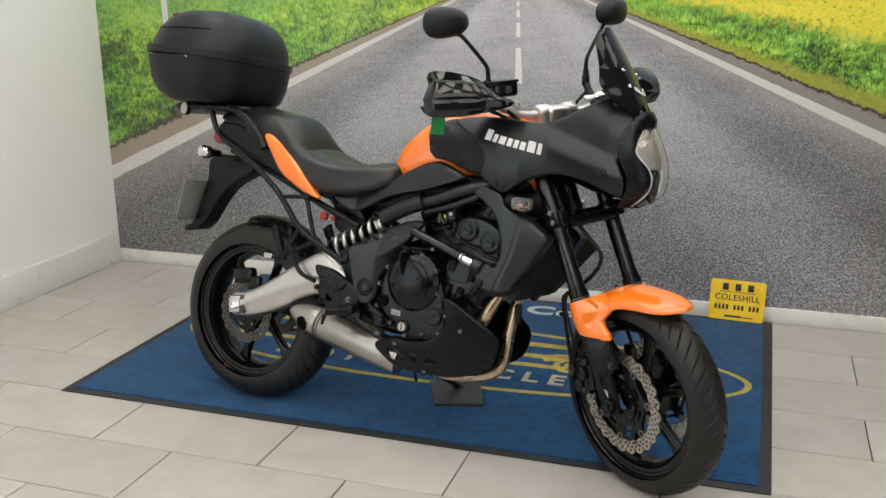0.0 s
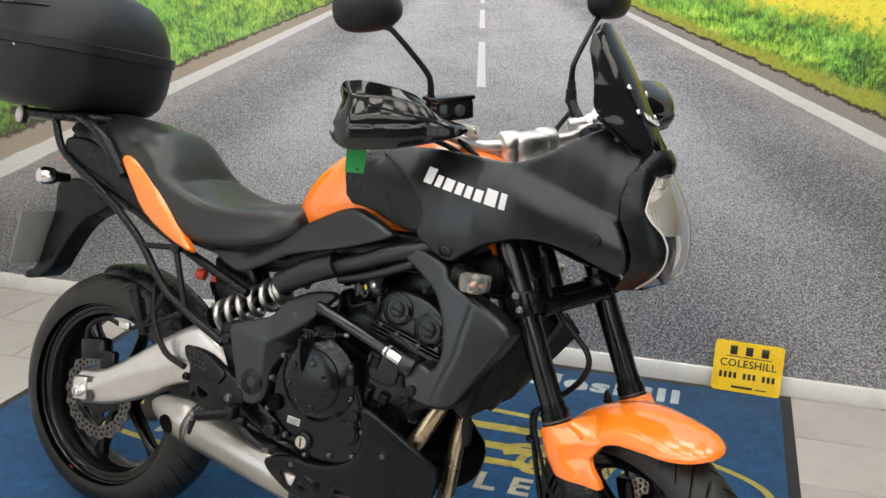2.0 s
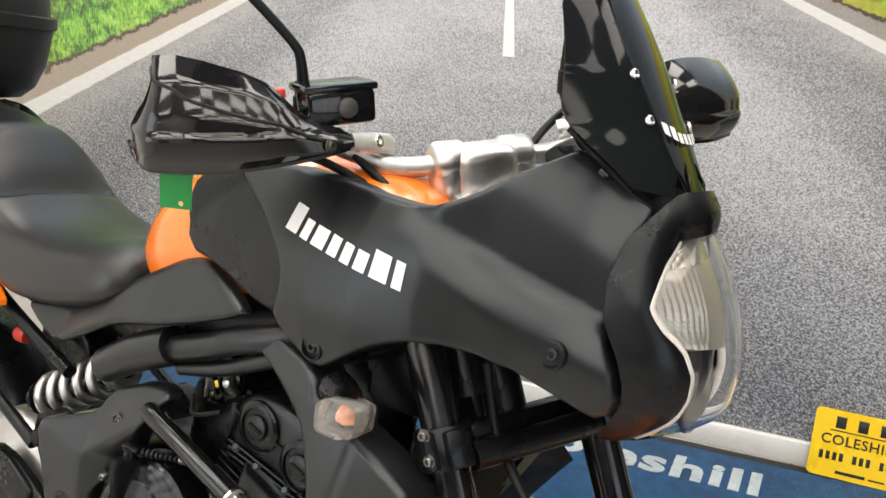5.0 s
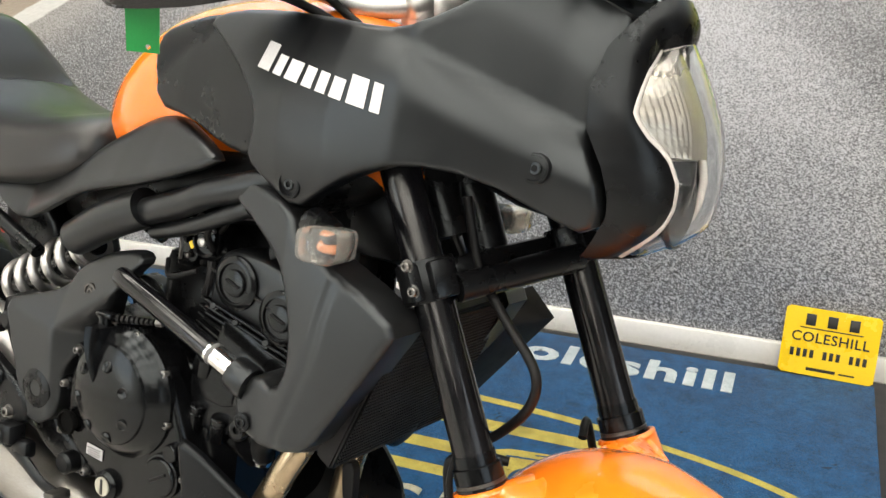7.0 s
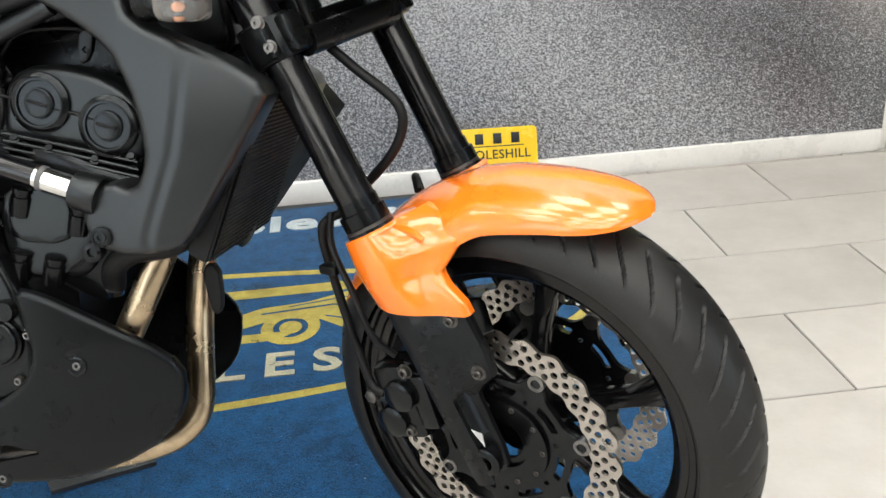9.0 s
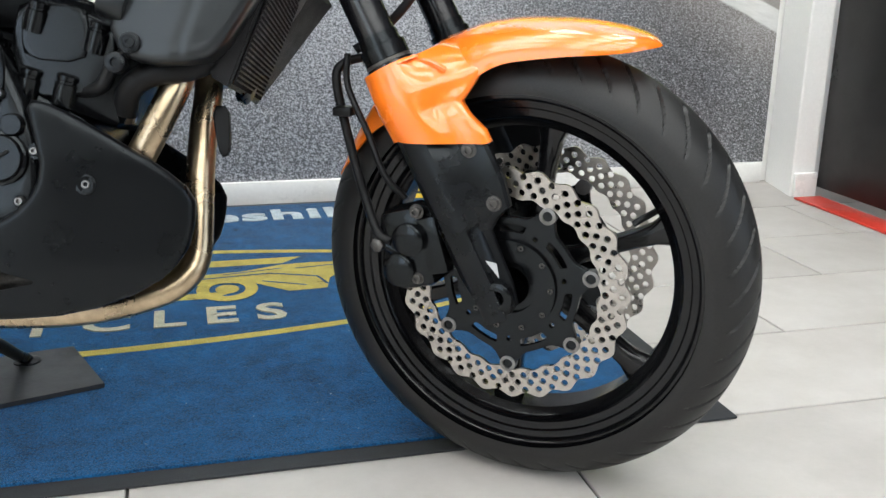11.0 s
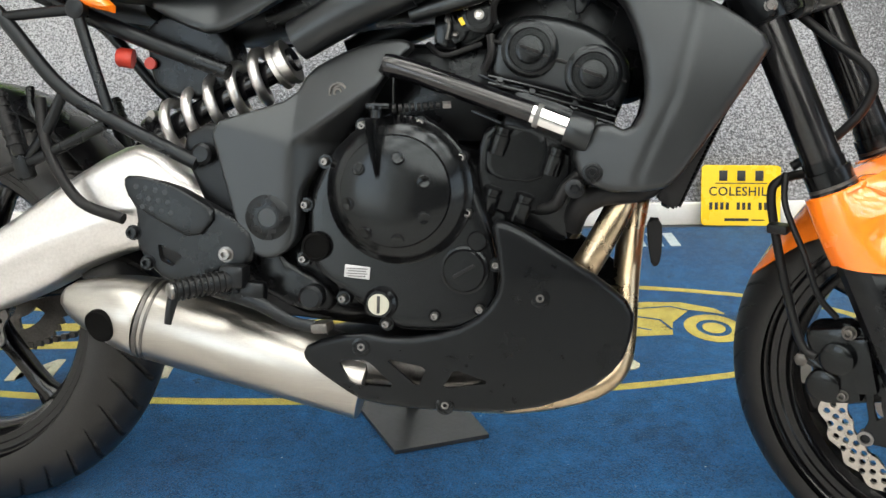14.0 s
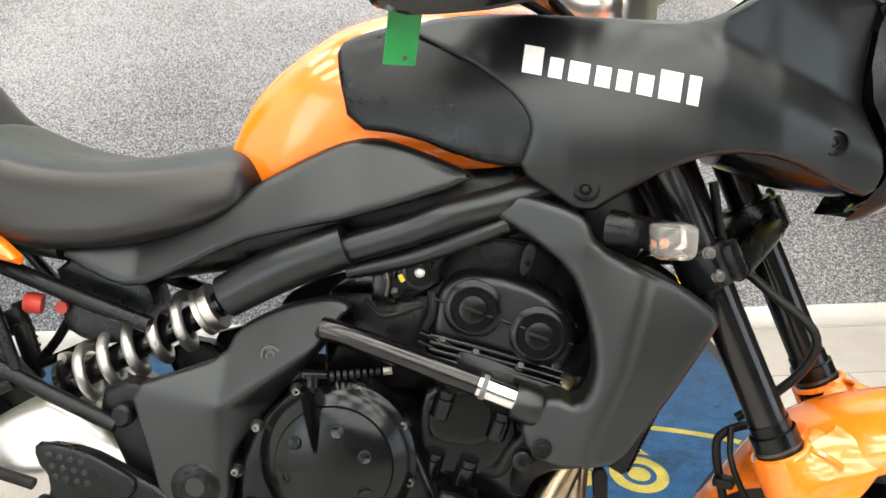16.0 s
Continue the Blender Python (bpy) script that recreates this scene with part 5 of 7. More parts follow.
def maker_mark(side):
    """The maker's mark on the fairing: a row of plain silver slabs of the lettering's size."""
    A, B = Vector((0.892, 0, 0.985)), Vector((1.088, 0, 0.951))
    n, along = 8, (B - A)
    gaps = [0.0, 0.145, 0.255, 0.40, 0.515, 0.625, 0.745, 0.90, 1.0]
    tall = [1.0, 0.72, 0.72, 0.72, 0.72, 0.72, 1.0, 1.0]
    for k in range(n):
        a, b, h = gaps[k] + 0.008, gaps[k + 1] - 0.026, 0.031 * tall[k]
        rows = []
        for q in (0, 0.34, 0.66, 1):
            p = A + along * (a + (b - a) * q)
            rows.append([(p.x + 0.003 * e, side * (fair_wide(p.x, p.z + dz) + 0.0012), p.z + dz) for e, dz in ((0, -0.0165), (1, -0.0165 + h))])
        bm = bmesh.new()
        vs = [[bm.verts.new(p) for p in r] for r in rows]
        for r0, r1 in zip(vs, vs[1:]):
            bm.faces.new((r0[0], r1[0], r1[1], r0[1]))
        part("mark_slab", bm, LETTER, bike, "silver slab of the maker's mark")


for s in (-1, 1):
    maker_mark(s)

# ---- nose, headlight, screen ----
HL_Z = [1.045, 1.034, 1.024, 1.010, 0.991, 0.969, 0.960, 0.946, 0.935, 0.924, 0.902, 0.878, 0.862, 0.851, 0.835, 0.815]
HL_X = [1.341, 1.349, 1.357, 1.367, 1.379, 1.389, 1.392, 1.396, 1.398, 1.400, 1.402, 1.399, 1.395, 1.387, 1.368, 1.330]
HL_W = [0.024, 0.0370, 0.0485, 0.064, 0.079, 0.091, 0.089, 0.081, 0.0695, 0.061, 0.052, 0.049, 0.051, 0.050, 0.0475, 0.030]


def nose_skin(u, v, grow, back):
    z = 1.047 - 0.237 * u
    xc = float(np.interp(-z, [-q for q in HL_Z], HL_X)) - back
    w = float(np.interp(-z, [-q for q in HL_Z], HL_W)) + grow
    a = (v - 0.5) * 2
    return xc - (0.062 + 0.25 * grow) * abs(a) ** 2.0 * (w / 0.098) ** 1.2, w * a, z + 0.015 * (1 - a * a) * max(0.0, 1 - u / 0.25)


def lamp_shape(grow, back, nu=26, nv=24, thick=0.003):
    return patch(lambda u, v: nose_skin(0.06 + 0.91 * u, v, grow, back), nu, nv, thick)


def lamp_half(u0, u1, back, ripple=0.0, nu=20, nv=60):
    def f(u, v):
        x, y, z = nose_skin(u0 + (u1 - u0) * u, v, -0.005, back)
        return x + ripple * math.cos(2 * math.pi * y / 0.0064) * min(1.0, max(0.0, (abs(y) - 0.022) / 0.006)), y, z
    return patch(f, nu, nv, 0.002)


head = part("headlight", lamp_half(0.08, 0.50, 0.020, 0.0019, 20, 120), REFLECTOR, bike, "stacked headlight behind one clear lens", angle=75)
lens = part("lens", lamp_shape(0.0, 0.0, thick=0.0025), GLASS, head, "clear bulged lens", angle=70)
lens.visible_shadow = False
part("lower_shell", lamp_half(0.50, 0.97, 0.030, 0.0, 16, 20), GLOSS, head, "dark lower lamp shell", angle=60)
part("lamp_divider", patch(lambda u, v: (1.345 + 0.026 * math.sin(math.pi * v) - 0.02 * u, -0.060 + 0.120 * v, 0.930 - 0.012 * u), 3, 24, 0.003), REFLECTOR, head)
part("lower_lamp", lathe([(0, 0.040), (0.004, 0.042), (0.01, 0.036), (0.03, 0.024), (0.034, 0)], (1.366, 0, 0.870), (-1, 0, 0.05), 28), GLOSS, head, "dark lower lamp")


def lens_edge(grow, back, n=40):
    """The closed edge of the lens: down one side, across the foot, up the other, across the top."""
    side = [nose_skin(0.06 + 0.91 * k / n, 0.0, grow, back) for k in range(n + 1)]
    foot = [nose_skin(0.97, k / 9, grow, back) for k in range(1, 9)]
    other = [(x, -y, z) for x, y, z in side[::-1]]
    crown = [nose_skin(0.06, 1 - k / 9, grow, back) for k in range(1, 9)]
    return side + foot + other + crown


for s in (-1, 1):
    e = lens_edge(0.0, 0.0)[:41]
    part("lens_rim", tube([(x - 0.005, -s * y * 0.985, z) for x, y, z in e], 0.0055, 10, 1), LENS_RIM, head, "pale moulded edge of the lens")
OUT_Z = [1.075, 1.060, 1.032, 0.988, 0.948, 0.912, 0.882, 0.860, 0.830, 0.795]
OUT_X = [1.316, 1.310, 1.293, 1.284, 1.288, 1.308, 1.316, 1.314, 1.296, 1.270]
OUT_W = [0.050, 0.072, 0.092, 0.103, 0.106, 0.102, 0.094, 0.086, 0.072, 0.050]
rings = []
for t in (0.0, 0.08, 0.2, 0.36, 0.54, 0.72, 0.88, 1.0):
    ring = []
    for x, y, z in lens_edge(0.001, 0.0):
        zo = 0.930 + (z - 0.930) * 1.07 + 0.036 * min(1.0, max(0.0, (z - 0.960) / 0.075)) ** 1.5
        share = min(1.0, abs(y) / (float(np.interp(-z, [-q for q in HL_Z], HL_W)) + 0.001))
        wo = float(np.interp(-zo, [-q for q in OUT_Z], OUT_W)) * share
        xo = float(np.interp(-zo, [-q for q in OUT_Z], OUT_X)) + 0.022 * (1 - share * share)
        swell = 0.006 * math.sin(math.pi * t) * (1 - 0.4 * t)
        ring.append((x + (xo - x) * t + swell, y + (math.copysign(wo, y) - y) * t ** 0.75 + math.copysign(swell * share, y), z + (zo - z) * t ** 0.8))
    rings.append(ring)
part("headlight_surround", skin(rings, caps=False), SATIN, bike, "black headlight surround", angle=50)


def nose_top(u, v):
    a = (v - 0.5) * 2
    return 1.326 - 0.11 * u - 0.020 * a * a, (0.058 + 0.026 * u) * a, 1.063 + 0.048 * u + 0.008 * (1 - a * a)


part("nose_cowl", patch(nose_top, 12, 20, 0.004), MATTE, bike, "matte black nose cowl", angle=60)
part("nose_inner", skin([oval(x, z, w, h, 3) for x, z, w, h in [(1.13, 0.93, 0.10, 0.06), (1.20, 0.945, 0.10, 0.10), (1.27, 0.945, 0.085, 0.11), (1.318, 0.935, 0.060, 0.10)]]), ENGINE, bike, "black inner nose frame")


def screen_at(u, v):
    """u from the pointed lower edge to the top, v across."""
    a = (v - 0.5) * 2
    notch = 0.036 * math.exp(-((abs(a) - 0.36) / 0.13) ** 2) * (1 - u) ** 6
    z = 1.052 + 0.268 * u + notch + 0.024 * min(1.0, abs(a) / 0.5) ** 2 * (1 - u) ** 3 + 0.006 * abs(a) ** 3 * (1 - u) ** 2 - 0.012 * abs(a) ** 3 * u
    q = (z - 1.052) / 0.268
    xc = float(np.interp(q, [0, 0.12, 0.3, 0.6, 0.72, 1], [1.342, 1.326, 1.300, 1.254, 1.234, 1.183]))
    w = float(np.interp(u, [0, 0.12, 0.21, 0.29, 0.36, 0.53, 0.8, 0.92, 1], [0.088, 0.105, 0.117, 0.124, 0.126, 0.119, 0.096, 0.075, 0.040]))
    c = float(np.interp(u, [0, 0.12, 0.21, 0.29, 0.36, 0.53, 0.8, 1], [0.038, 0.050, 0.062, 0.074, 0.074, 0.058, 0.044, 0.020]))
    return xc - c * abs(a) ** 2.2, w * a, z


screen = part("windscreen", patch(screen_at, 40, 40, 0.003), TINT, bike, "dark smoked windscreen", angle=60)
for s in (-1, 1):
    for u, v in ((0.524, 0.733), (0.337, 0.718)):
        p = Vector(screen_at(u, 0.5 + s * (v - 0.5)))
        part("screen_bolt", lathe([(0, 0.0060), (0.0022, 0.0054), (0.0034, 0.0036), (0.0030, 0.0018), (0.0030, 0)], p + Vector((0.002, s * 0.001, 0.001)), (0.85, s * 0.35, 0.4), 18), CHROME, screen)
for k in range(8):
    p = [Vector(screen_at(uu, 0.315 + 0.046 * k + dv)) + Vector((0.0042, 0, 0.0016)) for uu, dv in ((0.292, 0), (0.292, 0.034), (0.292 + (0.052 if k in (0, 6, 7) else 0.038), 0.034), (0.292 + (0.052 if k in (0, 6, 7) else 0.038), 0))]
    p = [Vector((q.x, -q.y, q.z)) for q in p]
    bm = bmesh.new()
    bm.faces.new([bm.verts.new(q) for q in p])
    part("screen_mark", bm, LETTER, screen, "small white maker's mark")
# rubber strip and two small clips between the screen's foot and the fairing
for s in (-1, 1):
    foot = [Vector(screen_at(q, 0.5 + s * 0.5)) + Vector((-0.006, -s * 0.010, -0.004)) for q in (0.0, 0.10, 0.20, 0.28)]
    part("screen_seal", tube(foot, [0.003, 0.0035, 0.0035, 0.003], 10, 6), HOSE, screen)
    for q in (0.09, 0.20):
        p = Vector(screen_at(q, 0.5 + s * 0.5))
        part("screen_clip", block(p.x - 0.010, p.y + s * 0.002, p.z - 0.006, 0.012, 0.008, 0.007, 0.002, m=Matrix.Rotation(radians(35), 4, "Y")), ENGINE, screen)

# ---- engine, frame and running gear ----
crank = skin([oval(x, z, w, h, 4) for x, z, w, h in [(0.50, 0.44, 0.10, 0.10), (0.56, 0.46, 0.125, 0.13), (0.68, 0.46, 0.132, 0.135), (0.80, 0.45, 0.125, 0.12), (0.86, 0.44, 0.10, 0.09)]])
engine = part("engine", crank, ENGINE, bike, "black painted parallel-twin engine", angle=50)
CASE = [(0.646, 0.600), (0.700, 0.612), (0.740, 0.604), (0.775, 0.566), (0.795, 0.520), (0.812, 0.480), (0.824, 0.432), (0.823, 0.375), (0.795, 0.350), (0.745, 0.342), (0.690, 0.343), (0.640, 0.378), (0.592, 0.405), (0.578, 0.450), (0.577, 0.500), (0.603, 0.560)]
case = part("clutch_case", panel(CASE, 0.150, 0.03, 0.010, 0.010), ENGINE, engine, "black right engine case")
part("clutch_cover", lathe([(0, 0.0925), (0.008, 0.092), (0.0105, 0.0885), (0.016, 0.0845), (0.022, 0.079), (0.026, 0.0725), (0.0285, 0.0690), (0.0325, 0.0675), (0.0365, 0.058), (0.0395, 0.042), (0.0412, 0.022), (0.0417, 0)], (0.697, -0.146, 0.519), (0, -1, 0), 72), ENGINE, case, "domed black clutch cover", angle=20)
for bx, bz in ((0.653, 0.545), (0.702, 0.560), (0.734, 0.533), (0.735, 0.489), (0.703, 0.460), (0.663, 0.467), (0.640, 0.502)):
    deep = float(np.interp(math.hypot(bx - 0.697, bz - 0.519), [0.022, 0.042, 0.058, 0.0675], [0.0412, 0.0395, 0.0365, 0.0325]))
    part("cover_dimple", lathe([(-0.004, 0.0088), (0.0016, 0.0080), (0.0021, 0.0070), (0.0009, 0.0040), (0.0004, 0)], (bx, -0.146 - deep, bz), (0.6 * (bx - 0.697) / 0.06, -1, 0.6 * (bz - 0.519) / 0.06), 16), ENGINE, case)
for bx, bz in ((0.648, 0.597), (0.721, 0.602), (0.773, 0.562), (0.783, 0.495), (0.601, 0.551), (0.576, 0.496), (0.574, 0.427), (0.627, 0.379), (0.684, 0.350), (0.746, 0.364), (0.802, 0.376), (0.820, 0.432)):
    part("bolt_boss", lathe([(-0.010, 0.0105), (0.002, 0.010), (0.004, 0.009)], (bx, -0.146, bz), (0, -1, 0), 14), ENGINE, case)
    part("case_bolt", lathe([(0, 0.0058), (0.007, 0.0056), (0.009, 0.0042), (0.009, 0.0026), (0.005, 0.0024), (0.005, 0)], (bx, -0.149, bz), (0, -1, 0), 12), STUD, case)
# clutch arm housing with its two ridges, elbow and ribbed cable end
rows = [(0.606, 0.148, 0.192, 0.0125), (0.588, 0.154, 0.195, 0.0110), (0.566, 0.164, 0.195, 0.0080), (0.545, 0.174, 0.191, 0.0048), (0.528, 0.180, 0.186, 0.0020)]
part("arm_housing", skin([[(0.669 + 0.12 * (0.606 - z) + f * w, -(lo + (hi - lo) * g), z) for f, g in ((-1.0, 0.0), (-0.92, 0.72), (-0.55, 1.0), (0.0, 0.80), (0.55, 1.0), (0.92, 0.72), (1.0, 0.0))] for z, lo, hi, w in rows]), ENGINE, case, angle=25)
part("arm_shaft", lathe([(0, 0.011), (0.006, 0.011), (0.0065, 0.008), (0.016, 0.0075), (0.017, 0.010), (0.021, 0.010)], (0.669, -0.166, 0.600), (0, 0, 1), 20), ENGINE, case)
part("arm_lever", block(0.672, -0.164, 0.621, 0.030, 0.018, 0.007, 0.002), ENGINE, case)
for k in range(8):
    c = Vector((0.690, -0.160, 0.618)).lerp(Vector((0.742, -0.150, 0.624)), k / 7)
    part("cable_rib", lathe([(-0.0022, 0.0062 - 0.0003 * k), (0.0022, 0.0062 - 0.0003 * k)], c, (0.98, 0.19, 0.1), 12), HOSE, case)
part("cable_nut", lathe([(0, 0.005), (0.010, 0.005)], (0.748, -0.149, 0.6245), (0.98, 0.19, 0.1), 6), STUD, case)
# recess coloured dead black for the shade in it
part("filler_recess", lathe([(0.012, 0.0185), (0.016, 0.0170), (0.016, 0.0145), (0.002, 0.0135), (0.002, 0)], (0.592, -0.146, 0.444), (0, -1, 0), 28), HOLE_SHADE, case)
part("filler_plug", lathe([(0, 0.0085), (0.006, 0.008), (0.007, 0.006), (0.007, 0)], (0.592, -0.148, 0.444), (0, -1, 0), 18), ENGINE, case)
part("round_cap", lathe([(0, 0.031), (0.010, 0.030), (0.011, 0.027), (0.014, 0.0265), (0.016, 0.0245), (0.016, 0)], (0.782, -0.146, 0.424), (0, -1, 0), 32), ENGINE, case)
part("cap_slot", block(0.782, -0.163, 0.424, 0.030, 0.003, 0.004, 0.001, m=Matrix.Rotation(radians(-32), 4, "Y")), HOSE, case)
part("small_cap", lathe([(0, 0.0135), (0.012, 0.0125), (0.014, 0.011), (0.014, 0)], (0.797, -0.146, 0.461), (0, -1, 0), 22), ENGINE, case)
part("oil_filler_cap", lathe([(0, 0.021), (0.010, 0.021), (0.013, 0.018), (0.015, 0.0165), (0.015, 0)], (0.676, -0.146, 0.376), (0, -1, 0), 28), ENGINE, case)
part("oil_window", merged(lathe([(0, 0.0135), (0.002, 0.0135), (0.002, 0)], (0.676, -0.161, 0.376), (0, -1, 0), 24)), OIL_GLASS, case, "pale oil level window")
part("window_bar", block(0.676, -0.1635, 0.376, 0.004, 0.002, 0.022, 0.0008), INK, case)
part("label", block(0.645, -0.1515, 0.414, 0.033, 0.002, 0.016, 0.0006, m=Matrix.Rotation(radians(4), 4, "Y")), WHITE_LABEL, case, "small white printed label")
part("label_print", merged(*[block(0.645, -0.1530, 0.4185 - 0.0032 * k, 0.027 - 0.004 * (k % 2), 0.001, 0.0012, 0) for k in range(4)]), GREY_INK, case)

# cylinders tipped forward, head and cam cover
LEAN = Matrix.Rotation(radians(21), 4, "Y")
part("cylinder_block", merged(block(0.868, 0, 0.555, 0.135, 0.235, 0.16, 0.012, m=LEAN)), ENGINE, engine, "black cylinder block")
part("block_face", panel([(0.800, 0.610), (0.880, 0.590), (0.912, 0.560), (0.880, 0.500), (0.830, 0.490), (0.795, 0.505), (0.786, 0.560)], 0.124, 0.012, 0.004, 0.010), ENGINE, engine)
part("block_recess", panel([(0.803, 0.596), (0.872, 0.600), (0.876, 0.560), (0.868, 0.532), (0.802, 0.537), (0.799, 0.565)], 0.1265, 0.006, 0.002, 0.006), ENGINE, engine)
for bx, bz in ((0.817, 0.585), (0.884, 0.562), (0.806, 0.510), (0.846, 0.503)):
    part("cylinder_boss", lathe([(-0.018, 0.0125), (0.006, 0.0125), (0.007, 0.0105), (0.010, 0.0105), (0.011, 0.0120), (0.016, 0.0118), (0.018, 0.009), (0.018, 0)], (bx, -0.124, bz), (0.30, -0.15, 1), 18), ENGINE, engine)
part("cylinder_head", merged(block(0.882, 0, 0.655, 0.165, 0.205, 0.11, 0.014, m=LEAN)), ENGINE, engine, "black cylinder head")
for k in range(5):
    part("head_fin", block(0.862 - 0.002 * k, -0.106, 0.634 - 0.011 * k, 0.165, 0.010, 0.004, 0.001, m=LEAN), ENGINE, engine)
CAM = [(0.797, 0.677), (0.803, 0.712), (0.826, 0.736), (0.870, 0.738), (0.930, 0.722), (0.966, 0.690), (0.972, 0.655), (0.957, 0.620), (0.90, 0.638), (0.840, 0.650), (0.800, 0.655)]
cam_cover = part("cam_cover", panel(CAM, 0.112, 0.03, 0.012, 0.010), MATTE, engine, "black cam cover with two round caps")
for cx, cz in ((0.848, 0.695), (0.926, 0.667)):
    part("cam_cap", lathe([(0, 0.036), (0.010, 0.035), (0.013, 0.030), (0.013, 0.026), (0.010, 0.025), (0.010, 0.018), (0.013, 0.017), (0.013, 0)], (cx, -0.106, cz), (0, -1, 0), 36), ENGINE, cam_cover, "glossy round cam cap")
    part("cap_disc", lathe([(0, 0.0165), (0.001, 0.0160), (0.0016, 0.0130), (0.0016, 0)], (cx, -0.1188, cz), (0, -1, 0.05), 28), ENGINE, cam_cover)
    part("cap_slot", block(cx, -0.1215, cz, 0.024, 0.003, 0.004, 0.001, m=Matrix.Rotation(radians(18), 4, "Y")), HOSE, cam_cover)
part("cover_seam", tube([(0.802, -0.1135, 0.705), (0.886, -0.1145, 0.682), (0.966, -0.1135, 0.658)], 0.0022, 8, 3), HOSE, cam_cover)
for bx, bz in ((0.812, 0.655), (0.852, 0.642), (0.905, 0.628), (0.948, 0.630)):
    part("cover_bolt", lathe([(-0.004, 0.0062), (0.002, 0.006), (0.0025, 0.0042), (0.006, 0.004), (0.006, 0)], (bx, -0.112, bz), (0.2, -0.8, 0.5), 14), ENGINE, cam_cover)
for k in range(4):
    part("cover_rib", tube([(0.798, -0.1125, 0.662 - 0.0085 * k), (0.87, -0.1135, 0.646 - 0.0085 * k), (0.955, -0.1125, 0.624 - 0.0085 * k)], 0.0026, 8, 3), ENGINE, cam_cover)
# throttle linkage clutter
tb = part("throttle_body", merged(block(0.768, -0.070, 0.740, 0.060, 0.05, 0.075, 0.008, m=Matrix.Rotation(radians(-30), 4, "Y")), block(0.740, -0.085, 0.715, 0.03, 0.03, 0.045, 0.005)), ENGINE, bike, "throttle body linkage")
part("throttle_plate", panel([(0.738, 0.704), (0.742, 0.745), (0.760, 0.772), (0.792, 0.768), (0.806, 0.740), (0.796, 0.712), (0.772, 0.722), (0.760, 0.700)], 0.104, 0.004, 0.001, 0.008, 1, holes=[[(0.752, 0.725), (0.762, 0.728), (0.758, 0.742), (0.749, 0.740)]]), ENGINE, tb, "black stamped plate")
part("throttle_wheel", lathe([(0, 0.021), (0.004, 0.021), (0.005, 0.017), (0.002, 0.016), (0.002, 0.010), (0.006, 0.0095), (0.006, 0)], (0.784, -0.107, 0.736), (0, -1, 0), 28), ENGINE, tb)
for p, r, mat in (((0.784, -0.113, 0.736), 0.0062, ALLOY), ((0.776, -0.108, 0.764), 0.0085, ALLOY), ((0.760, -0.108, 0.762), 0.0038, CHROME), ((0.744, -0.107, 0.730), 0.0040, ALLOY), ((0.766, -0.107, 0.744), 0.0036, ALLOY), ((0.754, -0.107, 0.712), 0.0042, DARK_STEEL), ((0.798, -0.107, 0.752), 0.0035, ALLOY)):
    part("linkage_screw", lathe([(0, r), (0.004, r), (0.005, r * 0.7), (0.0035, r * 0.5), (0.0035, 0)], p, (0, -1, 0.1), 14), mat, tb)
part("yellow_clip", block(0.762, -0.110, 0.728, 0.006, 0.004, 0.010, 0.001, m=Matrix.Rotation(radians(-30), 4, "Y")), SIGN_YELLOW, tb, "small yellow clip")
part("spring_link", tube([(0.742, -0.110, 0.742), (0.747, -0.114, 0.722), (0.744, -0.112, 0.706)], 0.0026, 6, 3), DARK_STEEL, tb)
for pts, r in (([(0.802, -0.112, 0.728), (0.806, -0.128, 0.752), (0.835, -0.134, 0.782), (0.89, -0.132, 0.797), (0.94, -0.118, 0.785), (0.968, -0.09, 0.75)], 0.0042), ([(0.80, -0.10, 0.75), (0.83, -0.10, 0.775), (0.90, -0.09, 0.775), (0.95, -0.06, 0.75)], 0.0035), ([(0.72, -0.11, 0.70), (0.745, -0.13, 0.685), (0.79, -0.125, 0.70)], 0.0035), ([(0.798, -0.108, 0.712), (0.800, -0.112, 0.690), (0.792, -0.110, 0.668)], 0.006), ([(0.73, -0.07, 0.755), (0.75, -0.09, 0.782), (0.80, -0.09, 0.792)], 0.007)):
    part("cable", tube(pts, r, 8, 6), HOSE, bike)
part("engine_bay_cover", block(0.735, 0, 0.640, 0.15, 0.13, 0.13, 0.02), SATIN, bike, "black cover behind the cylinders")
part("inner_cover", merged(block(0.87, 0.0, 0.725, 0.24, 0.10, 0.18, 0.02)), SATIN, bike, "black inner cover behind the cylinder head")
part("airbox", skin([oval(x, z, w, h, 4) for x, z, w, h in [(0.44, 0.74, 0.06, 0.04), (0.55, 0.775, 0.095, 0.055), (0.70, 0.80, 0.10, 0.06), (0.86, 0.82, 0.10, 0.055), (1.00, 0.87, 0.085, 0.05), (1.06, 0.90, 0.05, 0.04)]]), SATIN, bike, "black airbox under the tank")
part("lug", panel([(0.898, 0.735), (0.915, 0.742), (0.922, 0.775), (0.905, 0.778)], 0.118, 0.006, 0.002, 0.006, 1, holes=[[(0.910, 0.748), (0.914, 0.752), (0.910, 0.757), (0.905, 0.752)]]), SATIN, bike)

# frame tubes, both sides
for s in (-1, 1):
    sh = part("upper_frame_tube", tube([(0.556, s * 0.128, 0.700), (0.622, s * 0.132, 0.736), (0.700, s * 0.134, 0.768)], [0.026, 0.0275, 0.027], 22, 6), MATTE, bike, "thick black frame tube")
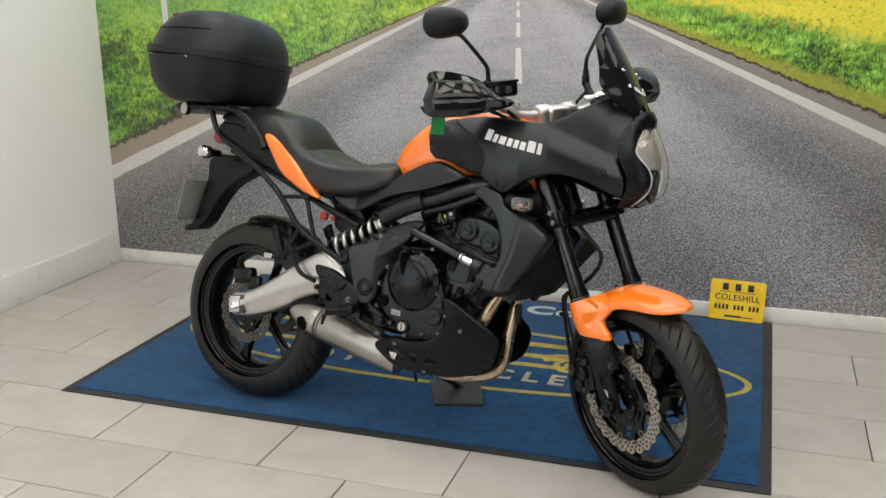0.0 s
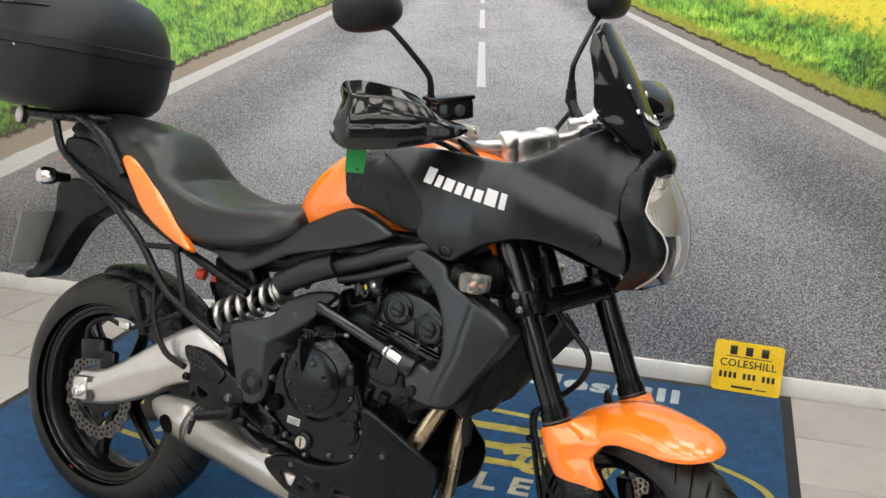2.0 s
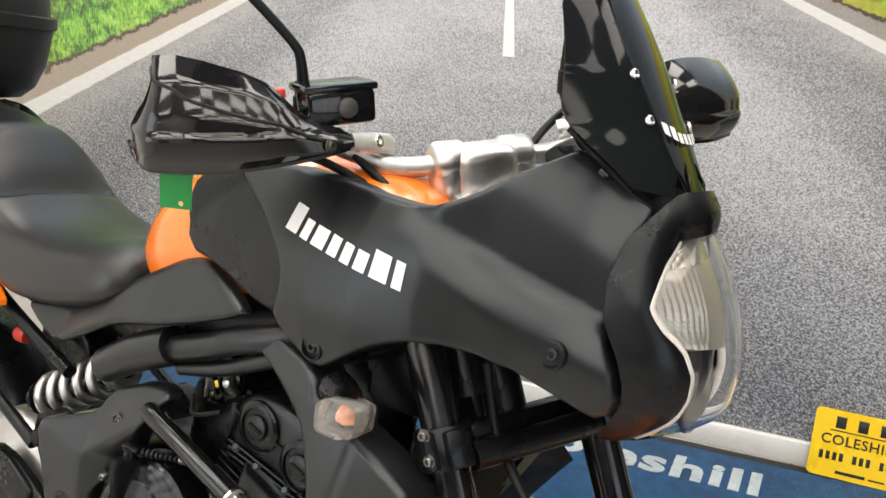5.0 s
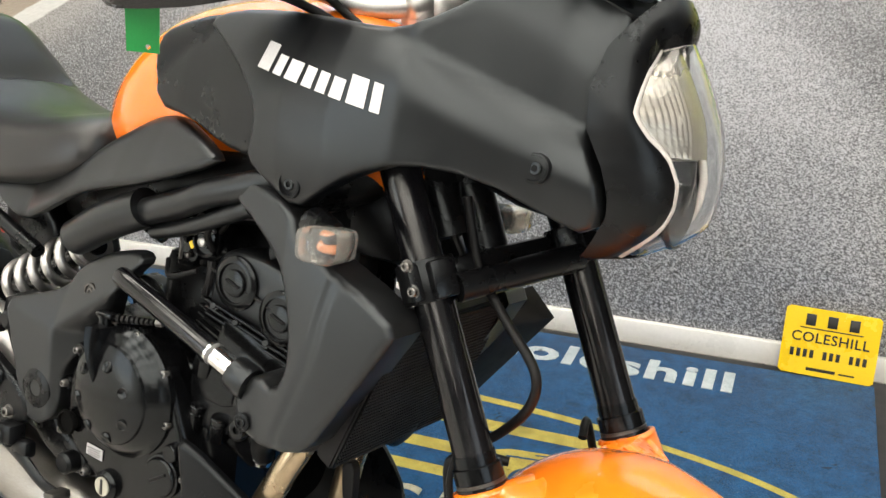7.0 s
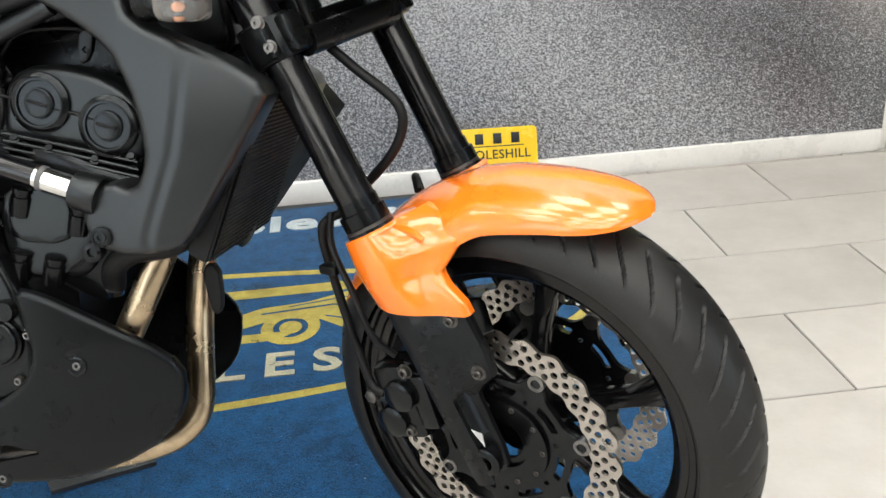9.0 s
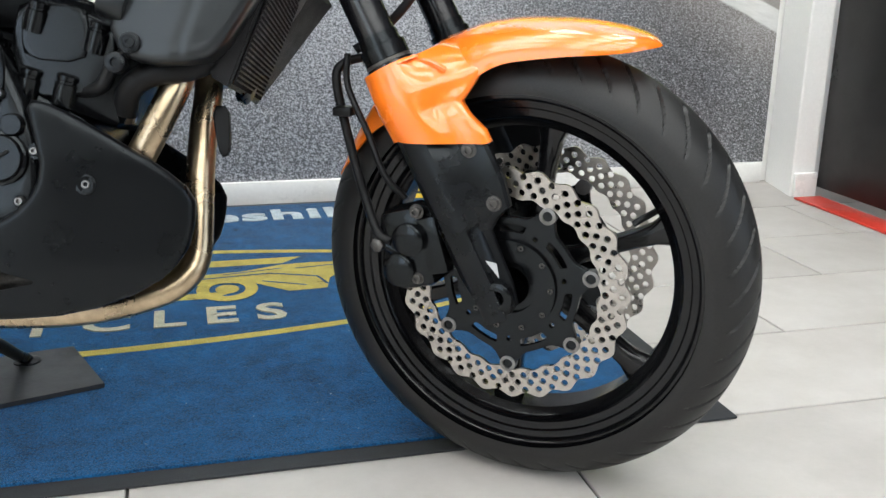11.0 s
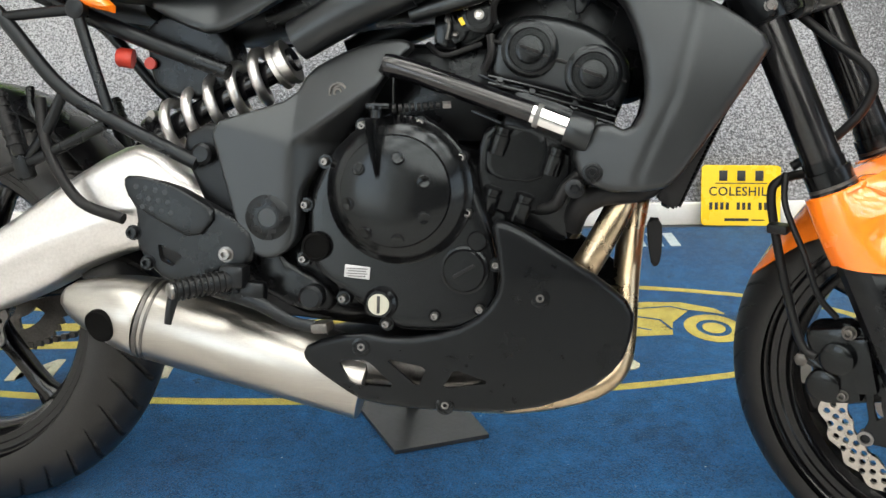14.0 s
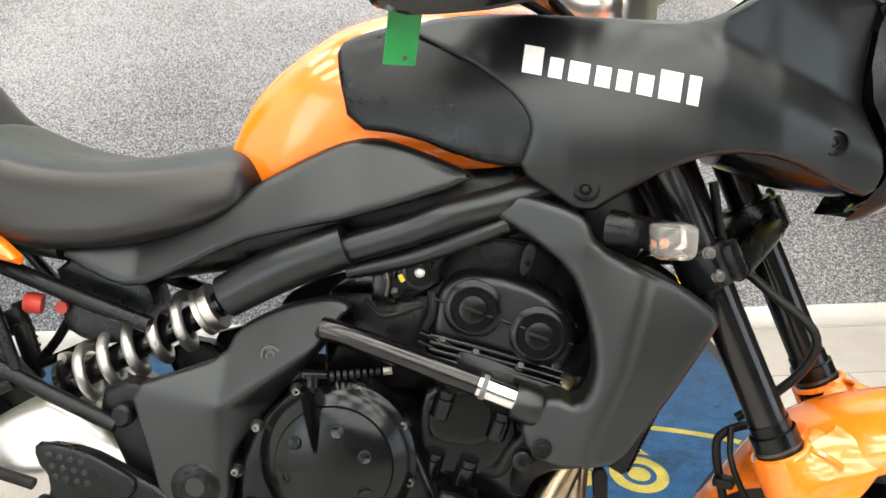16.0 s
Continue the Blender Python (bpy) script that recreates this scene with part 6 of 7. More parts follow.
    part("frame_rail", tube([(0.692, s * 0.132, 0.760), (0.775, s * 0.138, 0.788), (0.822, s * 0.142, 0.808), (0.90, s * 0.135, 0.832), (0.98, s * 0.10, 0.87), (1.06, s * 0.05, 0.94)], 0.0185, 18, 6), MATTE, bike, "black frame rail")
    part("rail_lower", tube([(0.70, s * 0.118, 0.735), (0.78, s * 0.13, 0.757), (0.85, s * 0.138, 0.785), (0.885, s * 0.138, 0.80)], 0.011, 14, 6), MATTE, bike)
    part("engine_bar", tube([(0.682, s * 0.146, 0.666), (0.695, s * 0.152, 0.668), (0.854, s * 0.160, 0.618), (0.915, s * 0.160, 0.596)], 0.0138, 20, 6), FRAME, bike, "glossy black engine bar")
part("bar_sticker", tube([(0.858, -0.1603, 0.6165), (0.906, -0.1603, 0.600)], 0.01425, 20, 1), CHROME, bike, "silver sticker with dark print")
part("sticker_print", tube([(0.862, -0.1605, 0.6152), (0.868, -0.1605, 0.6133)], 0.0145, 20, 1), GREY_INK, bike)
FRAME_COVER = [(0.452, 0.594), (0.505, 0.611), (0.556, 0.629), (0.572, 0.664), (0.608, 0.684), (0.640, 0.697), (0.688, 0.706), (0.709, 0.697), (0.689, 0.677), (0.647, 0.615), (0.580, 0.531), (0.571, 0.509), (0.570, 0.457), (0.557, 0.437), (0.530, 0.424), (0.499, 0.437), (0.487, 0.474), (0.468, 0.540)]


def bend(d, soft=0.005):
    """Zero before a crease, rising past it, with a small radius."""
    return 0.5 * (d + math.sqrt(d * d + soft * soft)) - 0.5 * soft


def cover_wide(x, z):
    """Three planes: the face, an upper plane that leans in, and a narrow one that turns in ahead of the ridge."""
    ridge = 0.594 - 0.212 * (x - 0.461) if x < 0.56 else 0.573 + 0.692 * (x - 0.56)
    edge = 0.56 if z < 0.573 else 0.56 + (z - 0.573) / 0.692
    return 0.164 - 0.10 * max(0.0, x - 0.56) - 0.42 * bend(z - ridge) - 0.75 * bend(x - edge)


both_sides("frame_cover", FRAME_COVER, cover_wide, MOULDED, bike, "matte black frame cover", thick=0.02, r=0.005, step=0.0042, soft=1)
for s in (-1, 1):
    part("cover_screw", merged(lathe([(-0.004, 0.0125), (0.0008, 0.012), (0.0012, 0.0095), (-0.002, 0.009), (-0.002, 0)], (0.616, s * 0.1495, 0.637), (0, s, 0), 22), bolt((0.616, s * 0.1465, 0.637), (0, s, 0), 0.0062, 0.005)), DARK_STEEL, bike)
    cap = part("pivot_cap", lathe([(0, 0.031), (0.006, 0.030), (0.008, 0.027), (0.008, 0.012), (0.004, 0.011), (0.004, 0)], (0.531, s * 0.160, 0.479), (0, s, 0), 32), SATIN, bike, "round swingarm pivot cap")
    for k in range(6):
        a = math.pi * k / 3
        part("cap_hole", lathe([(0, 0.0033), (0.0006, 0.0033), (0.0007, 0)], (0.531 + 0.019 * math.cos(a), s * 0.168, 0.479 + 0.019 * math.sin(a)), (0, s, 0), 10), HOSE, cap)
    part("frame_plate", panel([(0.395, 0.575), (0.45, 0.60), (0.50, 0.56), (0.53, 0.43), (0.60, 0.395), (0.615, 0.36), (0.565, 0.355), (0.50, 0.385), (0.46, 0.44), (0.43, 0.50)], 0.138, 0.025, 0.008, 0.012, side=s), SATIN, bike, "black frame plate")
    part("plate_bolt", lathe([(0, 0.014), (0.012, 0.014), (0.016, 0.010), (0.016, 0)], (0.437, s * 0.14, 0.555), (0, s, 0), 20), SATIN, bike)
    part("lower_boss", lathe([(0, 0.016), (0.02, 0.016), (0.024, 0.012), (0.024, 0)], (0.585, s * 0.135, 0.378), (0, s, 0), 20), SATIN, bike)

# swingarm
SWING = [(-0.052, 0.374), (0.034, 0.387), (0.12, 0.440), (0.223, 0.510), (0.300, 0.556), (0.340, 0.565), (0.410, 0.520), (0.480, 0.500), (0.480, 0.420), (0.400, 0.428), (0.334, 0.424), (0.260, 0.398), (0.189, 0.356), (0.120, 0.325), (0.042, 0.300), (-0.048, 0.288)]
for s in (-1, 1):
    arm = part("swingarm", panel(SWING, lambda x, z: 0.126 + 0.012 * math.exp(-((z - float(np.interp(x, [0, 0.2, 0.35, 0.5], [0.34, 0.43, 0.49, 0.46]))) / 0.03) ** 2), 0.045, 0.020, 0.010, side=s), ALLOY, bike, "silver cast alloy swingarm")
    part("adjuster_slot", panel([(-0.030, 0.366), (0.026, 0.374), (0.030, 0.312), (-0.028, 0.306)], 0.1365, 0.004, 0.001, 0.012, 0, side=s), DARK_STEEL, arm)
    part("adjuster_plate", panel([(-0.034, 0.362), (0.008, 0.368), (0.011, 0.312), (-0.032, 0.306)], 0.141, 0.006, 0.002, 0.012, 0, side=s), ALLOY, arm)
    part("axle_nut", lathe([(0, 0.020), (0.003, 0.020), (0.0032, 0.0155), (0.014, 0.0155), (0.017, 0.012), (0.017, 0.008), (0.010, 0.007), (0.010, 0)], (-0.008, s * 0.141, 0.334), (0, s, 0), 6), CHROME, arm)
part("swingarm_bridge", skin([oval(x, z, w, h, 3) for x, z, w, h in [(0.335, 0.50, 0.11, 0.035), (0.38, 0.49, 0.115, 0.045), (0.45, 0.475, 0.11, 0.035)]]), ALLOY, bike, angle=50)
part("hub_spacer", tube([(0, -0.13, 0.312), (0, 0.13, 0.312)], 0.012, 16, 1), DARK_STEEL, bike)
part("rear_caliper", merged(block(-0.005, -0.10, 0.435, 0.085, 0.035, 0.055, 0.012, m=Matrix.Rotation(radians(-8), 4, "Y")), block(0.045, -0.105, 0.415, 0.05, 0.02, 0.05, 0.006)), ENGINE, bike, "black rear brake caliper")
part("rear_brake_line", tube([(-0.03, -0.112, 0.46), (-0.01, -0.125, 0.495), (0.05, -0.13, 0.525), (0.12, -0.135, 0.515), (0.165, -0.14, 0.53), (0.20, -0.14, 0.545)], 0.0055, 10, 6), HOSE, bike, "black brake hose on the swingarm")
part("hose_guide", block(0.118, -0.138, 0.522, 0.035, 0.008, 0.018, 0.003), ALLOY, bike)
part("cable_sleeve", tube([(0.205, -0.14, 0.62), (0.215, -0.148, 0.57), (0.235, -0.15, 0.525), (0.27, -0.152, 0.485), (0.33, -0.155, 0.467)], 0.0075, 10, 6), HOSE, bike)

# hugger over the rear tyre


def hugger(u, v):
    a = radians(100 - 62 * u)
    r, w = 0.330 + 0.008 * math.sin(math.pi * u), 0.078 * (0.75 + 0.25 * u)
    b = (v - 0.5) * 2
    return REAR_AXLE.x + (r - 0.016 * abs(b) ** 3) * math.cos(a), w * b, REAR_AXLE.z + (r - 0.026 * abs(b) ** 3) * math.sin(a)


part("rear_hugger", patch(hugger, 18, 14, 0.003), SATIN, bike, "black rear tyre hugger", angle=60)
part("hugger_stay", tube([(0.205, -0.09, 0.56), (0.17, -0.10, 0.60), (0.155, -0.085, 0.635)], 0.006, 8, 4), SATIN, bike)

# shock with its silver spring
A, Bp = Vector((0.335, -0.075, 0.570)), Vector((0.535, -0.075, 0.682))
way = (Bp - A).normalized()
side, up = way.cross(Vector((0, 1, 0))).normalized(), Vector((0, 1, 0))
L = (Bp - A).length
coil = [A + way * (0.010 + (L - 0.045) * k / 150) + 0.0310 * (math.cos(2 * math.pi * 5.2 * k / 150) * side + math.sin(2 * math.pi * 5.2 * k / 150) * up) for k in range(151)]
shock = part("shock_absorber", tube([A, Bp], 0.0165, 20, 1), FRAME, bike, "rear shock absorber with silver spring")
part("spring", tube(coil, 0.0074, 12, 1), ALLOY, shock, "silver coil spring")
part("spring_collar", lathe([(0, 0.031), (0.007, 0.031), (0.008, 0.027), (0.014, 0.027), (0.015, 0.031), (0.022, 0.031), (0.022, 0.018)], Bp - way * 0.028, way, 18), ALLOY, shock, "notched silver collar")
part("spring_seat", lathe([(0, 0.030), (0.008, 0.031), (0.010, 0.026)], A, way, 22), SATIN, shock)

# exhaust
C0, C1 = Vector((0.645, -0.088, 0.257)), Vector((0.346, -0.112, 0.328))
cw = (C1 - C0).normalized()
can = part("silencer", lathe([(0, 0.050), (0.002, 0.0535), ((C1 - C0).length - 0.004, 0.0555), ((C1 - C0).length, 0.0535)], C0, cw, 44), STEEL, bike, "brushed stainless silencer")
lift = Vector((0.16, 0, 0.985))
cone = []
for a, r in ((0.002, 0.0548), (0.006, 0.0555), (0.030, 0.0525), (0.060, 0.0455), (0.090, 0.035), (0.112, 0.024), (0.124, 0.014), (0.128, 0.004)):
    mid = C1 + cw * a - lift * (0.0555 - r) * 0.08
    side = Vector((0, 1, 0))
    up = cw.cross(side).normalized()
    cone.append([mid + r * (math.cos(t) * side + math.sin(t) * up) for t in (2 * math.pi * k / 36 for k in range(36))])
part("end_cone", skin(cone), STEEL, can, angle=50)
part("cone_seam", lathe([(-0.003, 0.0562), (0.0, 0.0566), (0.003, 0.0562)], C1, cw, 44), DARK_STEEL, can)
part("cone_seam", lathe([(-0.002, 0.0560), (0.0, 0.0564), (0.002, 0.0560)], C1 - cw * 0.010, cw, 44), DARK_STEEL, can)
# flat black disc on the cone stands for the shaded inside of the outlet
part("tailpipe_hole", lathe([(-0.010, 0.0235), (0.003, 0.0225), (0.004, 0.0210), (0.0036, 0.0200), (0.0036, 0)], C1 + cw * 0.050 + Vector((-0.001, -0.0446, -0.0158)), (-0.22, -0.94, -0.27), 28), HOLE_SHADE, can, "dark outlet, its inner shade a flat black disc")
part("collector", skin([oval(x, z, w, h, 2.6, y=-0.04) for x, z, w, h in [(0.50, 0.275, 0.05, 0.025), (0.60, 0.285, 0.09, 0.035), (0.75, 0.285, 0.09, 0.035), (0.84, 0.28, 0.06, 0.025)]]), DARK_STEEL, bike, "dark exhaust collector")
for pts in ([(0.93, -0.075, 0.575), (0.968, -0.085, 0.560), (0.972, -0.10, 0.525), (0.951, -0.110, 0.475), (0.926, -0.110, 0.428), (0.888, -0.10, 0.365), (0.858, -0.09, 0.31), (0.82, -0.08, 0.27)],
            [(0.93, 0.010, 0.585), (0.972, 0.008, 0.570), (0.987, -0.002, 0.525), (0.982, -0.014, 0.465), (0.979, -0.026, 0.405), (0.979, -0.036, 0.350), (0.977, -0.042, 0.308), (0.966, -0.050, 0.282), (0.935, -0.058, 0.261), (0.868, -0.064, 0.243), (0.80, -0.064, 0.236), (0.70, -0.060, 0.236)]):
    part("header_pipe", tube(pts, 0.0178, 20, 8), HEADER, bike, "heat-tinted steel header pipe")
part("pipe_flange", merged(*[lathe([(0, 0.026), (0.010, 0.026)], p, (0.5, 0, -0.7), 20) for p in ((0.955, -0.082, 0.566), (0.966, 0.010, 0.573))]), DARK_STEEL, bike)
BELLY = [(0.813, 0.490), (0.842, 0.484), (0.891, 0.456), (0.952, 0.418), (0.990, 0.384), (0.989, 0.348), (0.977, 0.310), (0.938, 0.273), (0.858, 0.244), (0.763, 0.239), (0.658, 0.240), (0.619, 0.258), (0.586, 0.280), (0.570, 0.300), (0.580, 0.317), (0.645, 0.339), (0.700, 0.333), (0.767, 0.346), (0.810, 0.373), (0.828, 0.408), (0.822, 0.446)]
HOLES = [[(0.622, 0.298), (0.660, 0.303), (0.698, 0.268), (0.638, 0.267)], [(0.683, 0.307), (0.738, 0.299), (0.727, 0.270)], [(0.757, 0.271), (0.773, 0.299), (0.820, 0.284)]]


def belly_wide(x, z):
    return 0.170 - (0.28 if x < 0.76 else 0.75) * (x - 0.76) ** 2 - 0.12 * max(0, 0.30 - z) - 0.10 * max(0, 0.42 - z)


for s in (-1, 1):
    pan = part("belly_pan", panel(BELLY, belly_wide, 0.004, 0.008, 0.0065, 1, HOLES if s < 0 else (), side=s), PAN, bike, "matte black belly pan")
    for bx, bz in ((0.876, 0.395), (0.653, 0.319), (0.761, 0.249)):
        w = belly_wide(bx, bz)
        part("pan_screw", merged(lathe([(0, 0.0125), (0.0012, 0.012), (0.0015, 0.009), (-0.003, 0.0085), (-0.003, 0)], (bx, s * w, bz), (0, s, 0), 20), bolt((bx, s * (w - 0.003), bz), (0, s, 0), 0.006, 0.003)), ENGINE, pan)
        part("screw_head", bolt((bx, s * (w - 0.002), bz), (0, s, 0), 0.0052, 0.0035), STUD, pan)

# added black sheet behind the pan's holes, standing for the shade inside
part("pan_hole_shade", panel([(0.600, 0.305), (0.640, 0.325), (0.770, 0.325), (0.850, 0.330), (0.880, 0.275), (0.700, 0.250), (0.640, 0.252)], 0.112, 0.004, 0, 0.03, 1), HOSE, bike)

# radiator, its shrouds and hoses
SHROUD = [(0.854, 0.823), (0.884, 0.838), (0.946, 0.824), (0.974, 0.810), (0.986, 0.779), (1.037, 0.758), (1.086, 0.735), (1.128, 0.705), (1.113, 0.678), (1.088, 0.636), (1.049, 0.575), (1.031, 0.547), (1.010, 0.531), (0.938, 0.527), (0.907, 0.556), (0.911, 0.594), (0.944, 0.611), (0.972, 0.598), (0.988, 0.630), (0.986, 0.670), (0.974, 0.715), (0.955, 0.753), (0.912, 0.786), (0.864, 0.812)]


def shroud_wide(x, z):
    crease = float(np.interp(z, [0.55, 0.64, 0.76], [0.985, 1.02, 1.045]))
    off = x - crease
    lean = 0.7 * max(0.0, z - 0.64) ** 2 * float(np.interp(x, [0.97, 1.05], [0, 1]))
    return 0.180 - lean - 0.0025 * math.exp(-(off / 0.006) ** 2) - (0.14 if off < 0 else 0.16) * (math.sqrt(off * off + 0.0016 ** 2) - 0.0016) - 0.08 * max(0, z - 0.78)


for s in (-1, 1):
    sh = part("radiator_shroud", panel(SHROUD, shroud_wide, 0.05, 0.009, 0.0038, 1, side=s), MOULDED, bike, "matte black radiator shroud")
    part("shroud_bolt", merged(lathe([(0, 0.012), (0.0015, 0.0115), (0.002, 0.009), (0.0005, 0.0085), (0.0005, 0)], (0.932, s * 0.1765, 0.550), (0, s, 0), 20), bolt((0.932, s * 0.1765, 0.550), (0, s, 0), 0.0065, 0.004)), SATIN, sh)
    part("bar_socket", lathe([(0, 0.0155), (0.0, 0.0205), (0.003, 0.0215), (0.026, 0.0225), (0.030, 0.021), (0.030, 0)], (0.900, s * 0.1600, 0.6020), (0.947, 0, -0.32), 28), MATTE, sh, "black collar at the end of the bar")
    part("socket_lug", lathe([(-0.010, 0.012), (0.003, 0.0115), (0.004, 0.009), (0.004, 0.005), (0.0, 0.0045), (0.0, 0)], (0.912, s * 0.160, 0.530), (0, s, 0), 20), SATIN, sh)


def prism(profile, y0, y1):
    bm = bmesh.new()
    sides = [[bm.verts.new((x, y, z)) for x, z in profile] for y in (y0, y1)]
    bm.faces.new(sides[0]), bm.faces.new(sides[1][::-1])
    for k in range(len(profile)):
        bm.faces.new((sides[0][k - 1], sides[1][k - 1], sides[1][k], sides[0][k]))
    bmesh.ops.recalc_face_normals(bm, faces=bm.faces)
    bmesh.ops.bevel(bm, geom=bm.edges[:], offset=0.003, segments=2, affect="EDGES")
    return bm


rad = part("radiator", prism([(1.075, 0.708), (1.110, 0.702), (1.032, 0.506), (1.008, 0.520), (1.055, 0.640)], -0.128, 0.128), HOSE, bike, "black finned radiator")
for k in range(34):
    t = (k + 0.5) / 34
    part("fin", block(1.038 + 0.074 * t, 0, 0.513 + 0.182 * t, 0.0020, 0.25, 0.0022, 0, m=Matrix.Rotation(radians(22), 4, "Y")), HOSE, rad)
part("core_mesh", merged(*[tube([(1.0365, y, 0.510), (1.1135, y, 0.698)], 0.0011, 4, 1) for y in np.linspace(-0.122, 0.122, 52)]), HOSE, rad, "fine black radiator mesh")


def far_wing(u, v):
    """The inner face of the left shroud, from the radiator's side out to its pointed lip."""
    a = Vector((1.105 - 0.080 * u, 0.128, 0.705 - 0.195 * u))
    b = Vector((1.104, 0.210, 0.706)).lerp(Vector((1.133, 0.236, 0.662)), u / 0.22) if u < 0.22 else Vector((1.133, 0.236, 0.662)).lerp(Vector((1.022, 0.196, 0.508)), (u - 0.22) / 0.78)
    return a.lerp(b, v)


part("shroud_lining", patch(far_wing, 18, 8, 0.004), HOSE, bike, "dark inner face of the shroud")
part("radiator_tab", panel([(1.000, 0.490), (1.020, 0.490), (1.022, 0.455), (1.020, 0.430), (1.010, 0.427), (1.004, 0.452)], 0.060, 0.012, 0.002, 0.006), HOSE, bike)
part("radiator_hose", tube([(0.905, -0.10, 0.475), (0.918, -0.118, 0.505), (0.945, -0.122, 0.522), (0.985, -0.12, 0.528), (1.02, -0.11, 0.545)], 0.0145, 14, 6), HOSE, bike, "black coolant hose")
part("hose_clamp", lathe([(0, 0.0155), (0.008, 0.0155)], (0.904, -0.099, 0.473), (0.4, -0.5, 0.9), 18), CHROME, bike)
part("lower_hose", tube([(0.855, -0.11, 0.50), (0.885, -0.125, 0.505), (0.90, -0.125, 0.53), (0.925, -0.12, 0.555)], 0.008, 12, 6), HOSE, bike)
part("horn", merged(lathe([(0, 0.010), (0.008, 0.034), (0.018, 0.036), (0.022, 0.030), (0.022, 0)], (1.020, 0.02, 0.535), (1, -0.1, -0.2), 28)), SATIN, bike, "black round horn")
part("neck_wiring", merged(*[tube([(1.03 + 0.02 * k, -0.06 + 0.02 * k, 0.86), (1.06 + 0.02 * k, -0.08 + 0.03 * k, 0.80), (1.05 + 0.03 * k, -0.03 + 0.01 * k, 0.755), (1.00, 0.02, 0.74)], 0.005, 8, 5) for k in range(4)]), HOSE, bike, "bundle of black wiring at the steering head")
part("steering_head", merged(tube([(1.085, 0, 0.79), (1.02, 0, 0.94)], 0.036, 20, 1), block(1.00, 0, 0.80, 0.10, 0.10, 0.10, 0.015)), SATIN, bike, "black steering head")

# foot controls
hang = part("footrest_hanger", panel([(0.340, 0.505), (0.346, 0.524), (0.404, 0.517), (0.440, 0.500), (0.505, 0.468), (0.520, 0.430), (0.490, 0.408), (0.419, 0.384), (0.378, 0.400), (0.350, 0.444), (0.358, 0.475)], 0.170, 0.010, 0.006, 0.008, 1, holes=[[(0.385, 0.440), (0.420, 0.425), (0.405, 0.410), (0.388, 0.418)]]), SATIN, bike, "black footrest hanger with drilled heel guard")
part("heel_guard", panel([(0.340, 0.519), (0.350, 0.527), (0.404, 0.518), (0.440, 0.500), (0.47, 0.482), (0.44, 0.445), (0.385, 0.470), (0.350, 0.492)], 0.177, 0.006, 0.004, 0.008), SATIN, hang)
for i in range(4):
    for j in range(3):
        part("guard_dimple", lathe([(0, 0.0042), (0.0012, 0.0030), (0.0014, 0)], (0.360 + 0.013 * i + 0.004 * j, -0.1765, 0.512 - 0.013 * j - 0.002 * i), (0, -1, 0), 10), MATTE, hang)
for bx, bz in ((0.478, 0.430), (0.352, 0.452), (0.372, 0.414)):
    part("hanger_bolt", bolt((bx, -0.170, bz), (0, -1, 0), 0.0075, 0.009), STUD if bx > 0.4 else SATIN, hang)
peg = part("footpeg", tube([(0.492, -0.172, 0.400), (0.480, -0.190, 0.398), (0.435, -0.233, 0.391)], [0.013, 0.0125, 0.0105], 14, 4), SATIN, bike, "ribbed rubber footpeg")
for k in range(9):
    c = Vector((0.482, -0.188, 0.3985)).lerp(Vector((0.438, -0.230, 0.3915)), k / 8)
    part("peg_rib", lathe([(-0.0017, 0.0122), (-0.0013, 0.0142), (0.0013, 0.0142), (0.0017, 0.0122)], c, (-0.72, -0.69, -0.1), 14), HOSE, peg)
part("peg_tip", lathe([(0, 0.0112), (0.003, 0.0112), (0.005, 0.008), (0.005, 0)], (0.4345, -0.2335, 0.391), (-0.72, -0.69, -0.1), 16), STUD, peg, "worn metal tip")
part("peg_feeler", tube([(0.436, -0.231, 0.384), (0.433, -0.234, 0.368), (0.430, -0.235, 0.350)], [0.0075, 0.0062, 0.0045], 10, 3), SATIN, peg)
part("peg_bracket", merged(block(0.492, -0.176, 0.404, 0.034, 0.030, 0.030, 0.006), block(0.512, -0.170, 0.385, 0.040, 0.020, 0.026, 0.006), lathe([(0, 0.006), (0.034, 0.006)], (0.494, -0.180, 0.384), (0, 0, 1), 12)), SATIN, peg)
part("lower_mount", panel([(0.330, 0.470), (0.440, 0.480), (0.600, 0.450), (0.640, 0.350), (0.560, 0.335), (0.480, 0.360), (0.360, 0.395)], 0.100, 0.07, 0.004, 0.012), HOSE, bike, "black lower engine mount")
part("brake_pedal", tube([(0.46, -0.165, 0.385), (0.52, -0.175, 0.372), (0.57, -0.178, 0.350), (0.617, -0.180, 0.345)], [0.012, 0.010, 0.008, 0.0085], 12, 5, flat=0.7), SATIN, bike, "black rear brake pedal")
part("pedal_tip", block(0.610, -0.183, 0.348, 0.022, 0.03, 0.013, 0.003, m=Matrix.Rotation(radians(-8), 4, "Y")), DARK_STEEL, bike)
part("footpeg", tube([(0.470, 0.160, 0.398), (0.445, 0.20, 0.392), (0.405, 0.25, 0.388)], [0.013, 0.012, 0.0105], 12, 4), SATIN, bike, "ribbed rubber footpeg")
FOOT = BIKE.inverted() @ Vector((-0.976, 3.226, 0.0165))
stand = part("side_stand", tube([(0.60, 0.105, 0.27), (0.60, 0.15, 0.20), FOOT.lerp(Vector((0.6, 0.15, 0.2)), 0.25), FOOT + Vector((0, 0, 0.004))], [0.013, 0.012, 0.010, 0.010], 14, 5), SATIN, bike, "black side stand")
